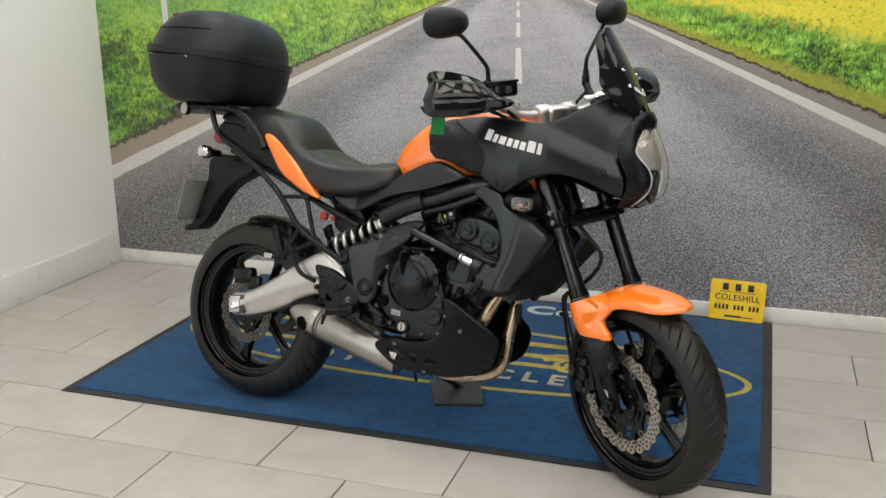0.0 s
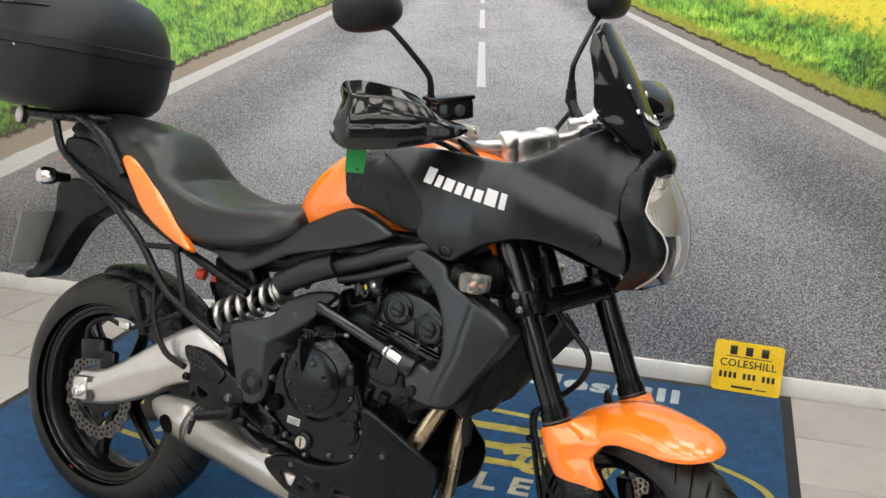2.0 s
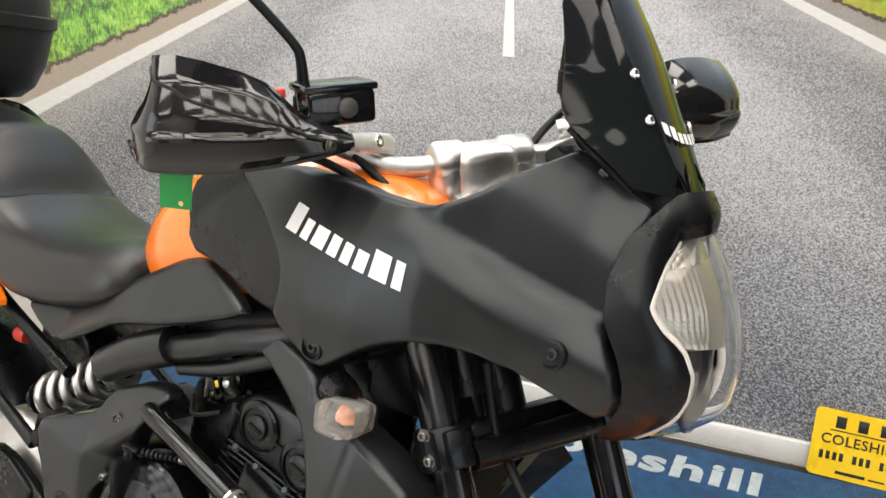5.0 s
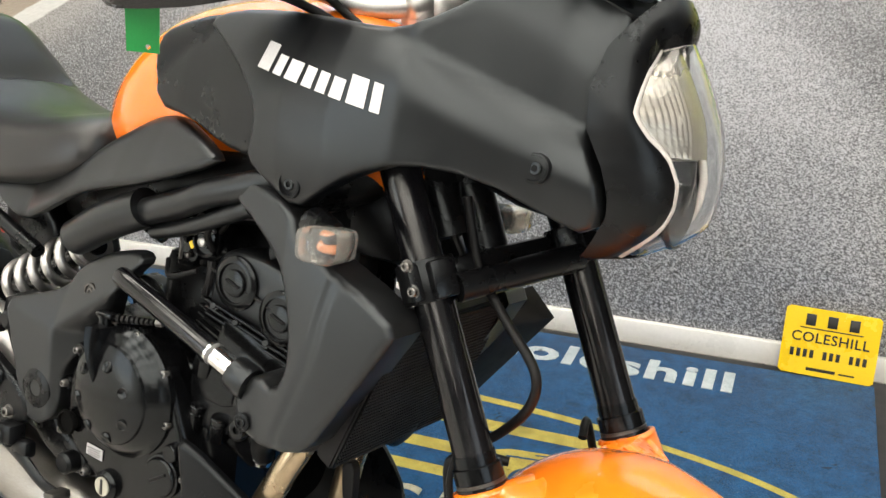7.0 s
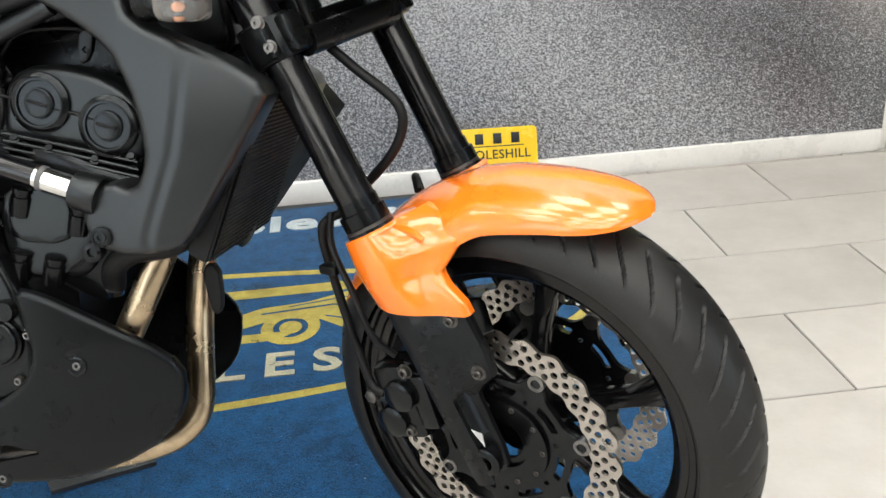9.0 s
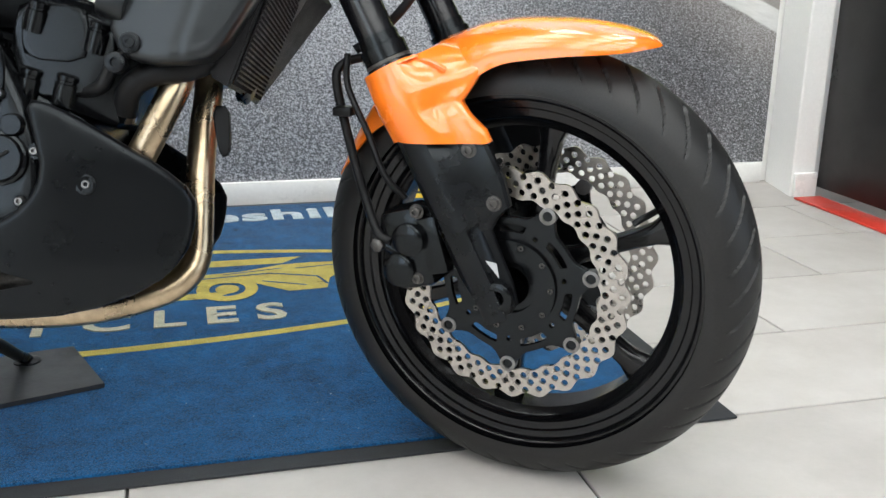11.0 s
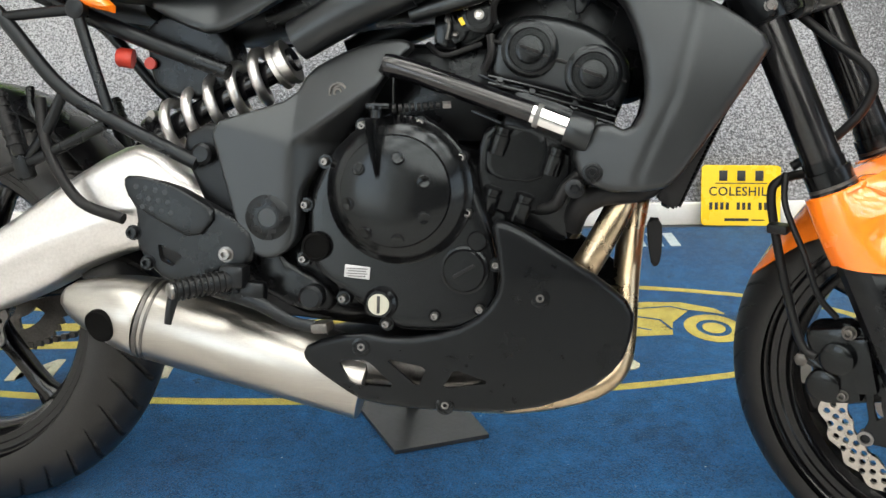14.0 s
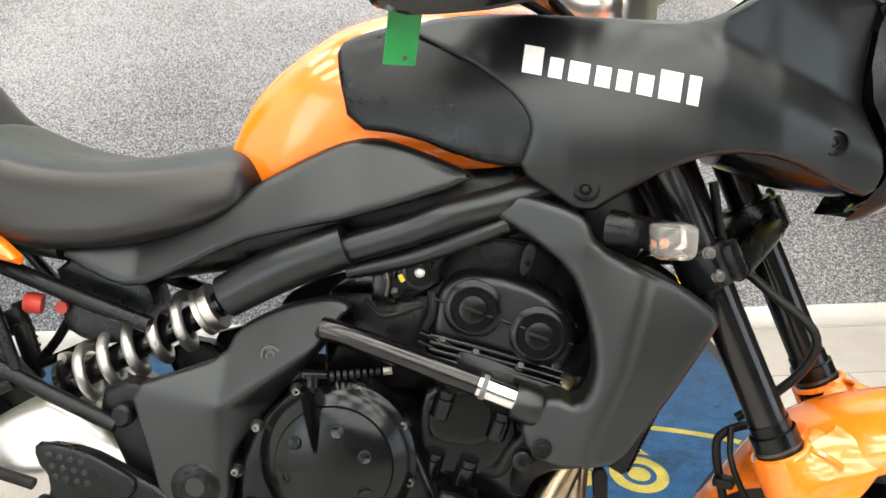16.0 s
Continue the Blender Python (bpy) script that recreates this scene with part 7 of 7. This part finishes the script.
part("stand_foot", lathe([(0, 0.022), (0.006, 0.022), (0.008, 0.015)], BIKE.inverted() @ Vector((-0.976, 3.226, 0.0135)), BIKE.inverted().to_3x3() @ Vector((0, 0, 1)), 20), SATIN, stand)
part("stand_spring", tube([(0.57, 0.10, 0.26), (0.565, 0.135, 0.19), (0.56, 0.165, 0.135)], 0.006, 8, 3), DARK_STEEL, stand)

# ---- luggage, rack, tail, lamps ----
for s in (-1, 1):
    rack = part("rack_tube", tube([(-0.205, s * 0.115, 1.000), (-0.165, s * 0.122, 0.925), (-0.10, s * 0.128, 0.882), (0.018, s * 0.135, 0.822), (0.140, s * 0.142, 0.738), (0.235, s * 0.148, 0.640), (0.309, s * 0.150, 0.597), (0.430, s * 0.150, 0.543)], 0.0098, 14, 7), SATIN, bike, "black tubular luggage rack")
    part("rack_link", tube([(0.264, s * 0.148, 0.735), (0.285, s * 0.150, 0.675), (0.309, s * 0.150, 0.605)], 0.0075, 12, 3), SATIN, rack)
    part("rack_link", tube([(0.152, s * 0.144, 0.724), (0.21, s * 0.146, 0.730), (0.270, s * 0.146, 0.735)], 0.0070, 12, 3), SATIN, rack)
    part("rack_link", tube([(0.245, s * 0.149, 0.630), (0.215, s * 0.146, 0.575), (0.180, s * 0.142, 0.532)], 0.0075, 12, 3), SATIN, rack)
    part("rack_link", tube([(0.305, s * 0.150, 0.590), (0.24, s * 0.147, 0.558), (0.180, s * 0.142, 0.532)], 0.0075, 12, 3), SATIN, rack)
    part("rack_lug", lathe([(-0.004, 0.013), (0.010, 0.013), (0.012, 0.009), (0.012, 0)], (0.266, s * 0.146, 0.735), (0, s, 0), 18), SATIN, rack)
    part("pillion_bracket", merged(block(0.172, s * 0.142, 0.555, 0.022, 0.02, 0.09, 0.005, m=Matrix.Rotation(radians(-18), 4, "Y")), block(0.150, s * 0.145, 0.600, 0.03, 0.014, 0.04, 0.004, m=Matrix.Rotation(radians(-25), 4, "Y"))), SATIN, rack)
    part("grab_rail", tube([(-0.135, s * 0.110, 1.005), (-0.085, s * 0.122, 0.998), (-0.02, s * 0.130, 0.965), (0.035, s * 0.134, 0.915), (0.062, s * 0.132, 0.880)], 0.0125, 14, 6), SATIN, bike, "black pillion grab rail")
for s in (-1, 1):
    pp = part("pillion_peg", tube([(0.150, s * 0.150, 0.628), (0.163, s * 0.153, 0.590), (0.180, s * 0.150, 0.545)], [0.0085, 0.0095, 0.0085], 12, 3), HOSE, bike, "folded ribbed pillion footpeg")
    for k in range(6):
        c = Vector((0.152, s * 0.1505, 0.622)).lerp(Vector((0.174, s * 0.152, 0.560)), k / 5)
        part("peg_rib", lathe([(-0.0022, 0.0112), (0.0022, 0.0112)], c, (0.33, 0, -0.95), 12), HOSE, pp)
part("rack_plate", skin([oval(x, z, w, h, 5) for x, z, w, h in [(-0.42, 0.992, 0.075, 0.012), (-0.36, 0.998, 0.125, 0.014), (-0.18, 1.002, 0.140, 0.014), (-0.08, 1.004, 0.110, 0.013), (-0.05, 1.004, 0.08, 0.010)]]), SATIN, bike, "black rack plate under the top box", angle=50)
part("rack_reflector", lathe([(0, 0.021), (0.004, 0.021), (0.006, 0.018), (0.006, 0)], (-0.318, -0.128, 0.992), (-0.35, -0.93, 0.05), 26), LENS_RIM, bike, "round clear reflector")
part("rack_badge", lathe([(-0.012, 0.024), (0.0, 0.024)], (-0.318, -0.126, 0.992), (-0.35, -0.93, 0.05), 24), SATIN, bike)

BOX_X, BOX_A, BOX_B = -0.275, 0.208, 0.245


def box_ring(z, a, b, shift=0.0, power=3.2, n=56, tilt=0.0):
    out = []
    for k in range(n):
        t = 2 * math.pi * k / n
        c, s = math.cos(t), math.sin(t)
        x = a * math.copysign(abs(c) ** (2 / power), c)
        out.append((BOX_X + shift + x, b * math.copysign(abs(s) ** (2 / power), s) * (1 - 0.12 * (x / a > 0) * (x / a) ** 2), z + tilt * x))
    return out


box = part("top_box", skin([box_ring(z, BOX_A * a, BOX_B * b, s) for z, a, b, s in [(1.016, 0.55, 0.62, 0.02), (1.022, 0.72, 0.76, 0.018), (1.045, 0.86, 0.87, 0.010), (1.090, 0.95, 0.95, 0.004), (1.150, 0.995, 0.99, 0), (1.166, 1.0, 1.0, 0)]]), TEXTURED, bike, "black plastic top box with ridged lid", angle=60)
part("lid_band", skin([box_ring(z, BOX_A * a, BOX_B * b, tilt=-0.05) for z, a, b in [(1.168, 1.0, 1.0), (1.170, 1.022, 1.02), (1.192, 1.024, 1.022), (1.195, 1.0, 1.0)]]), TEXTURED, box, angle=40)
part("box_lid", skin([box_ring(z, BOX_A * a, BOX_B * b, s, 2.8) for z, a, b, s in [(1.185, 0.995, 0.995, 0), (1.225, 0.97, 0.965, 0.003), (1.270, 0.89, 0.88, 0.006), (1.305, 0.76, 0.76, 0.004), (1.330, 0.55, 0.58, 0), (1.341, 0.30, 0.34, -0.004), (1.344, 0.10, 0.1, -0.004)]]), TEXTURED, box, "domed lid", angle=60)
part("lid_crease", tube(box_ring(1.262, BOX_A * 0.915, BOX_B * 0.905, 0.006, 2.8, 40)[8:34], 0.0025, 6, 1), SATIN, box)


def lens_patch(u, v):
    a = (v - 0.5) * 3.0
    z = 1.235 + 0.105 * u
    k = float(np.interp(z, [1.185, 1.225, 1.27, 1.31], [0.995, 0.97, 0.89, 0.74]))
    return BOX_X - (BOX_A * k + 0.004) * max(0.0, math.cos(a)) ** 0.71, (BOX_B * k + 0.004) * math.copysign(abs(math.sin(a)) ** 0.71, a), z - 0.03 * abs(a)


part("box_reflector", patch(lens_patch, 10, 20, 0.004), RED_LENS, box, "red reflector on the lid")
part("lid_hinge_pin", lathe([(0, 0.004), (0.004, 0.003)], (BOX_X + 0.06, -BOX_B * 0.985, 1.160), (0, -1, 0), 10), CHROME, box)

# plate hanger under the tail, rear lamp and indicator
part("plate_hanger", panel([(-0.251, 0.842), (-0.149, 0.841), (-0.049, 0.821), (-0.081, 0.780), (-0.175, 0.733), (-0.232, 0.660), (-0.289, 0.565), (-0.379, 0.543), (-0.382, 0.566), (-0.330, 0.585), (-0.305, 0.670), (-0.276, 0.752), (-0.282, 0.811)], 0.030, 0.06, 0.008, 0.012), SATIN, bike, "black number plate hanger")
plate_m = pose(-0.335, 0, 0.665, 0, 12, 0)
part("number_plate", block(0, 0, 0, 0.004, 0.200, 0.150, 0.004, m=None), NUMBER_GREY, bike, "pale number plate", m=plate_m)
part("tail_lamp", skin([oval(x, z, w, h, 3) for x, z, w, h in [(-0.245, 0.900, 0.04, 0.02), (-0.228, 0.902, 0.065, 0.026), (-0.19, 0.905, 0.075, 0.03)]]), RED_LENS, bike, "red tail lamp")
for s in (-1, 1):
    ind = part("rear_indicator", lathe([(0, 0.012), (0.03, 0.014), (0.045, 0.021), (0.070, 0.022), (0.078, 0.016), (0.078, 0)], (-0.20, s * 0.060, 0.842), (-0.25, s * 0.95, 0.05), 22), SATIN, bike, "rear indicator on a short black stalk")
    part("indicator_lens", lathe([(0.045, 0.0225), (0.070, 0.0235), (0.080, 0.017), (0.080, 0)], (-0.20, s * 0.060, 0.842), (-0.25, s * 0.95, 0.05), 22), CHROME, ind, "bright silver lens")
    fi = part("front_indicator", tube([(1.00, s * 0.155, 0.800), (1.035, s * 0.175, 0.798), (1.052, s * 0.20, 0.795)], [0.022, 0.018, 0.020], 16, 4), SATIN, bike, "front indicator on a ribbed black stalk")
    def lamp_ring(y, w, s=s):
        return [(1.058 + 0.0230 * w * math.copysign(abs(math.cos(a)) ** 0.4, math.cos(a)) * (1 + 0.10 * math.sin(a)), s * y, 0.794 + 0.0180 * w * math.copysign(abs(math.sin(a)) ** 0.4, math.sin(a))) for a in (2 * math.pi * k / 40 for k in range(40))]

    bl = part("indicator_lens", skin([lamp_ring(y, w) for y, w in ((0.179, 0.78), (0.185, 1.0), (0.214, 1.05), (0.226, 1.03), (0.233, 0.95), (0.2365, 0.80))]), MILKY, fi, "clear indicator lens", angle=50)
    bl.visible_shadow = False
    part("lamp_base", skin([lamp_ring(y, w) for y, w in ((0.220, 0.93), (0.202, 0.84), (0.192, 0.62), (0.190, 0.30), (0.190, 0.02))], caps=False), REFLECTOR, fi, "silver reflector bowl", angle=30)
    part("bulb", lathe([(0, 0.0046), (0.010, 0.0052), (0.016, 0.003), (0.018, 0)], (1.052, s * 0.190, 0.790), (0, s, 0), 16), AMBER, fi, "amber bulb")

part("toolbox_plate", panel([(0.325, 0.735), (0.42, 0.735), (0.455, 0.690), (0.450, 0.645), (0.400, 0.622), (0.345, 0.634), (0.333, 0.660)], 0.085, 0.05, 0.006, 0.012), SATIN, bike)
cap = part("red_connector_cap", lathe([(0, 0.013), (0.018, 0.013), (0.022, 0.010), (0.022, 0)], (0.318, -0.100, 0.676), (-0.9, -0.2, 0.1), 16), RED, bike, "red rubber connector cap")
part("cap_tab", lathe([(0, 0.008), (0.006, 0.008)], (0.338, -0.088, 0.671), (0, -1, 0), 14), RED, cap)
part("subframe", merged(*[tube([(-0.12, s * 0.085, 0.86), (0.10, s * 0.10, 0.79), (0.30, s * 0.115, 0.715), (0.46, s * 0.12, 0.66)], 0.011, 12, 5) for s in (-1, 1)]), SATIN, bike, "black subframe tubes")

# ---- handlebar, controls, guards and mirrors (turned with the bars) ----
BARX, BARZ = 0.985, 1.062
MID = 0.044  # the bars sit a little to the left of the middle and are turned a little further than the wheel
TWIST = Matrix.Translation((1.01, 0, 1.1)) @ Matrix.Rotation(radians(-7), 4, "Z") @ Matrix.Translation((-1.01, 0, -1.1))
LEFT_REL = TWIST @ Matrix.Translation((0, 2 * MID, 0)) @ TWIST
SHIFT = STEER @ LEFT_REL
half_bar = [(0.888, 0.318, 1.127), (0.905, 0.25, 1.122), (0.930, 0.17, 1.112), (0.960, 0.115, 1.085), (0.978, 0.06, BARZ)]
bar = part("handlebar", tube([(x, -y, z) for x, y, z in half_bar] + [TWIST @ Vector((BARX, MID, BARZ))] + [LEFT_REL @ Vector(p) for p in half_bar[::-1]], 0.0130, 18, 6), ALLOY, bike, "silver tapered handlebar", m=STEER)
part("clamp_bridge", merged(block(BARX + 0.004, MID, BARZ - 0.013, 0.060, 0.088, 0.070, 0.020, seg=4), block(BARX + 0.018, MID, BARZ - 0.050, 0.05, 0.10, 0.03, 0.010)), ALLOY, bar, "cast silver bar mount", m=STEER @ TWIST)
for s in (-1, 1):
    STEER_SIDE = STEER if s < 0 else SHIFT
    boss = [(-0.024, 0.0), (-0.024, 0.018), (-0.021, 0.024), (-0.015, 0.0275), (0.015, 0.0275), (0.021, 0.024), (0.024, 0.018), (0.024, 0.0)]
    part("bar_clamp", merged(lathe(boss, (BARX, MID + s * 0.045, BARZ), (0, 1, 0), 28), lathe([(0, 0.026), (0.02, 0.027), (0.045, 0.022), (0.062, 0.014)], (BARX, MID + s * 0.045, BARZ), (0.10, 0, -1), 24)), ALLOY, bar, "silver bar clamp", m=STEER @ TWIST)
    part("grip", tube([(0.888, s * 0.318, 1.127), (0.897, s * 0.285, 1.125), (0.908, s * 0.25, 1.121)], 0.0165, 16, 3), HOSE, bar, "black rubber grip", m=STEER_SIDE)
    part("bar_end", lathe([(0, 0.015), (0.022, 0.016), (0.026, 0.012), (0.026, 0)], (0.888, s * 0.314, 1.127), (-0.1, s, 0.02), 18), SATIN, bar, m=STEER_SIDE)
    part("switchgear", merged(block(0.925, s * 0.215, 1.121, 0.045, 0.045, 0.050, 0.012), block(0.945, s * 0.195, 1.112, 0.03, 0.03, 0.03, 0.006)), SATIN, bar, "black switch housing", m=STEER_SIDE)
    part("lever", tube([(0.960, s * 0.185, 1.122), (0.975, s * 0.22, 1.122), (0.965, s * 0.29, 1.122), (0.945, s * 0.325, 1.120)], [0.008, 0.007, 0.006, 0.008], 10, 5), ALLOY, bar, "brake lever" if s < 0 else "clutch lever", m=STEER_SIDE)
    flat = merged(tube([(0.972, s * 0.070, 1.092), (0.995, s * 0.098, 1.100), (1.024, s * 0.142, 1.110)], 0.0125 if s < 0 else 0.008, 12, 4, flat=0.35), lathe([(-0.008, 0.013), (0.008, 0.013)], (0.964, s * 0.075, 1.088), (0.3, s, 0.2), 18))
    part("guard_bracket", flat, ALLOY, bar, "flat silver handguard bracket", m=STEER_SIDE)
    part("bracket_bolt", bolt((0.995, s * 0.100, 1.101), (0.75, s * -0.6, 0.25), 0.0085, 0.007), CHROME, bar, m=STEER_SIDE)

    def guard_at(u, v, s=s):
        # u along the bar from the clamp outward and round its end, v from bottom to top
        q = min(1.0, u / 0.86)
        e = max(0.0, (u - 0.80) / 0.20)
        y = 0.146 + (0.203 if s < 0 else 0.160) * q + 0.014 * math.sin(0.5 * math.pi * e)
        x = 1.036 + 0.012 * math.sin(math.pi * q) - (0.098 * q ** 1.7 if s < 0 else 0.036 * q ** 1.4) - 0.046 * e * e
        if s < 0:
            zlo = float(np.interp(u, [0, 0.2, 0.6, 0.78, 0.88, 0.95, 1], [1.106, 1.099, 1.087, 1.086, 1.088, 1.097, 1.110]))
            zhi = float(np.interp(u, [0, 0.10, 0.22, 0.34, 0.46, 0.64, 0.78, 0.88, 0.95, 1], [1.124, 1.130, 1.150, 1.180, 1.194, 1.207, 1.213, 1.211, 1.204, 1.190]))
            x += 0.005 * min(1.0, max(0.0, (1.130 - zlo - (zhi - zlo) * v) / 0.0035)) - 0.042 * max(0.0, v - 0.42) ** 1.3 - 0.022 * max(0.0, v - 0.80) / 0.20 - 0.012 * max(0.0, 0.12 - v) / 0.12
            y -= 0.036 * max(0.0, v - 0.30) / 0.70 * u ** 4
        else:
            tall = (1 - abs((u - 0.58) / 0.62) ** 2.6) if abs(u - 0.58) < 0.62 else 0.0
            zlo, zhi = 1.122 - 0.012 * q - 0.046 * tall, 1.126 - 0.012 * q + 0.056 * tall
            ledge = 0.006 / (1 + math.exp(min(40.0, (v - 0.34) / 0.012)))
            x -= 0.060 * abs(2 * v - 0.85) ** 2.4 / 1.8 - ledge
        return x, s * (y - 0.014 * max(0.0, v - 0.5) * q), zlo + (zhi - zlo) * v

    hg = part("handguard", patch(guard_at, 40, 34, 0.004), GLOSS, bike, "glossy black plastic handguard", m=STEER_SIDE, angle=40)
    edge = [Vector(guard_at(u, float(np.interp(u, [0, 0.45, 0.72, 0.85, 0.97], [0.50, 0.535, 0.645, 0.78, 0.97])))) + Vector((0.0012, 0, 0)) for u in np.linspace(0.06, 0.97, 40)]
    if s < 0:
        part("guard_groove", tube(edge[::-1], 0.0022, 8, 1), HOSE, hg, m=STEER_SIDE)
    part("guard_floor", patch(lambda u, v, g=guard_at: (g(u, 0)[0] - 0.085 * v * (1 - 0.97 * u ** 3), g(u, 0)[1], g(u, 0)[2] + 0.006 * v), 20, 6, 0.004), GLOSS, hg, m=STEER_SIDE)
    part("guard_screw", bolt(Vector(guard_at(0.13, 0.35)) + Vector((0.003, 0, 0)), (1, s * -0.5, 0.1), 0.006, 0.005), DARK_STEEL, hg, m=STEER_SIDE)
    # mirror on its bent stem
    base = Vector((0.950, s * (0.172 if s < 0 else 0.205), 1.135))
    mir = part("mirror_stem", tube([base, base + Vector((0.004, 0, 0.06)), base + Vector((0.004, s * 0.012, 0.09)), base + Vector((-0.004, s * 0.075, 0.165)), base + Vector((-0.008, s * 0.095, 0.178))], [0.009, 0.0065, 0.0058, 0.0058, 0.0065], 12, 6), SATIN, bike, "black bent mirror stem", m=STEER)
    part("stem_boot", lathe([(0, 0.013), (0.030, 0.012), (0.032, 0.010), (0.048, 0.009)], base - Vector((0, 0, 0.008)), (0.05, 0, 1), 16), HOSE, mir, m=STEER)
    part("mirror_mount", tube([base, base + Vector((0.012, 0, -0.022)), base + Vector((0.024, 0, -0.040))], [0.012, 0.012, 0.014], 14, 3), SATIN, mir, m=STEER)
    c = base + Vector((-0.005, s * 0.125, 0.212))
    head_r = []
    for q, k in ((-0.026, 0.93), (-0.022, 0.99), (-0.012, 1.0), (0.0, 0.97), (0.012, 0.88), (0.022, 0.68), (0.028, 0.40), (0.030, 0.1)):
        ring = []
        for j in range(32):
            t = 2 * math.pi * j / 32
            yy = 0.072 * math.copysign(abs(math.cos(t)) ** 0.85, math.cos(t))
            zz = 0.044 * math.copysign(abs(math.sin(t)) ** 0.85, math.sin(t)) * (1 + 0.14 * math.cos(t) * s * -s * -1)
            ring.append((c.x + q, c.y + s * yy * k, c.z + (zz - 0.10 * max(0, -yy) * 0.35) * k))
        head_r.append(ring)
    if s > 0:
        turn = Matrix.Translation(c) @ Matrix.Rotation(radians(17), 4, "Z") @ Matrix.Translation(-c)
        head_r = [[turn @ Vector(p) for p in r] for r in head_r]
    part("mirror_head", skin(head_r), TEXTURED, mir, "black mirror housing", m=STEER, angle=60)
    face = [Vector(p) for p in head_r[1]]
    out = (sum((Vector(p) for p in head_r[0]), Vector()) - sum((Vector(p) for p in head_r[3]), Vector())).normalized()
    mc = sum(face, Vector()) / len(face)
    part("mirror_glass", skin([[mc + (p - mc) * 0.90 + out * 0.0045 for p in face], [mc + (p - mc) * 0.88 + out * 0.0050 for p in face]]), CHROME, mir, "mirror glass", m=STEER)
part("brake_reservoir", merged(block(0.972, -0.140, 1.146, 0.055, 0.086, 0.042, 0.008), block(0.970, -0.140, 1.169, 0.060, 0.092, 0.010, 0.004)), GLOSS, bike, "black brake fluid reservoir", m=STEER)
part("reservoir_window", lathe([(0, 0.012), (0.003, 0.012), (0.004, 0.009), (0.004, 0)], (0.9995, -0.135, 1.146), (1, 0, 0), 22), DARK_STEEL, bike, "round sight glass", m=STEER)
part("kill_switch", block(0.950, -0.205, 1.163, 0.016, 0.022, 0.012, 0.003), RED, bike, "red switch", m=STEER)
for pts in ([(0.955, -0.13, 1.10), (0.985, -0.10, 1.06), (1.02, -0.07, 1.02), (1.06, -0.05, 0.97)], [(0.935, -0.22, 1.105), (0.965, -0.15, 1.075), (1.00, -0.09, 1.03), (1.04, -0.03, 0.98)], [(0.935, 0.22, 1.105), (0.965, 0.15, 1.075), (1.00, 0.09, 1.03), (1.04, 0.03, 0.98)]):
    part("control_cable", tube(pts, 0.0055, 10, 6), HOSE, bike, "black control cable", m=STEER)
part("ignition_lock", lathe([(0, 0.020), (0.03, 0.020), (0.034, 0.014), (0.034, 0)], (1.034, 0, 0.985), HEAD_AXIS, 22), SATIN, bike, m=STEER)
part("instrument_panel", merged(block(1.200, 0, 1.085, 0.05, 0.13, 0.070, 0.014, m=Matrix.Rotation(radians(-30), 4, "Y"))), SATIN, bike, "black instrument panel")


def hanging_tag():
    top = BIKE @ STEER @ Vector((0.905, -0.318, 1.086))
    m = Matrix.Translation(top) @ pose(0, 0, 0, 4, 6, 24)
    t = thing("tag", "green plastic tag hanging under the handguard", "tag", m)
    part("card", panel([(-0.019, -0.058), (0.019, -0.058), (0.020, 0.006), (-0.020, 0.006)], 0.0, 0.0012, 0, 0.01, 0, holes=[[(0.006 + 0.0032 * math.cos(a), -0.051 + 0.0032 * math.sin(a)) for a in (k * math.pi / 4 for k in range(8))]], side=-1), GREEN, t)


hanging_tag()


def stand_plate():
    p = thing("steel_plate", "dark grey square steel plate under the side stand", "plate", Matrix.Translation((0, 0, 0.0100)))
    o = [(-1.090, 3.240), (-1.007, 3.057), (-0.846, 3.106), (-0.908, 3.280)]
    vs, fs, _ = sheet(o, 0.03, 0)
    bm = bmesh.new()
    top, low, edge = [bm.verts.new((x, y, 0.0075)) for x, y in vs], [bm.verts.new((x, y, 0.0)) for x, y in vs], {}
    for a, b, c in fs:
        bm.faces.new((top[a], top[b], top[c])), bm.faces.new((low[c], low[b], low[a]))
        for e in ((a, b), (b, c), (c, a)):
            edge[frozenset(e)] = None if frozenset(e) in edge else e
    for e in edge.values():
        if e:
            bm.faces.new((top[e[1]], top[e[0]], low[e[0]], low[e[1]]))
    part("sheet", bm, PLATE_GREY, p)


stand_plate()

# ---- floor tiles, laid in half bond ----
WEST, EAST = LEFT - 0.04, 3.53
shapes = {}
rest = []
row, y = 0, 4.455
while y > FRONT - 0.1:
    off = 0.1 if row % 2 == 0 else 0.4
    for k in range(-6, 7):
        x0, x1 = max(off + 0.6 * k - 0.2977, WEST), min(off + 0.6 * k + 0.2977, EAST)
        if x1 - x0 < 0.03:
            continue
        wide = round(x1 - x0, 4)
        if y > -2.9:
            if wide not in shapes:
                shapes[wide] = tile_mesh(wide, 0.2955)
            ob = new("tile", shapes[wide])
            ob.location = ((x0 + x1) / 2, y, -0.0060)
            ob.parent = floor
        else:
            rest.append(block((x0 + x1) / 2, y, -0.0060, wide, 0.2955, 0.012, 0))
    y -= 0.3
    row += 1
far_tiles = solid("far_tiles", merged(*rest), TILE)
far_tiles.parent = floor
tagged(far_tiles, "pale grey floor tiles by the shop window", kind="stuff")
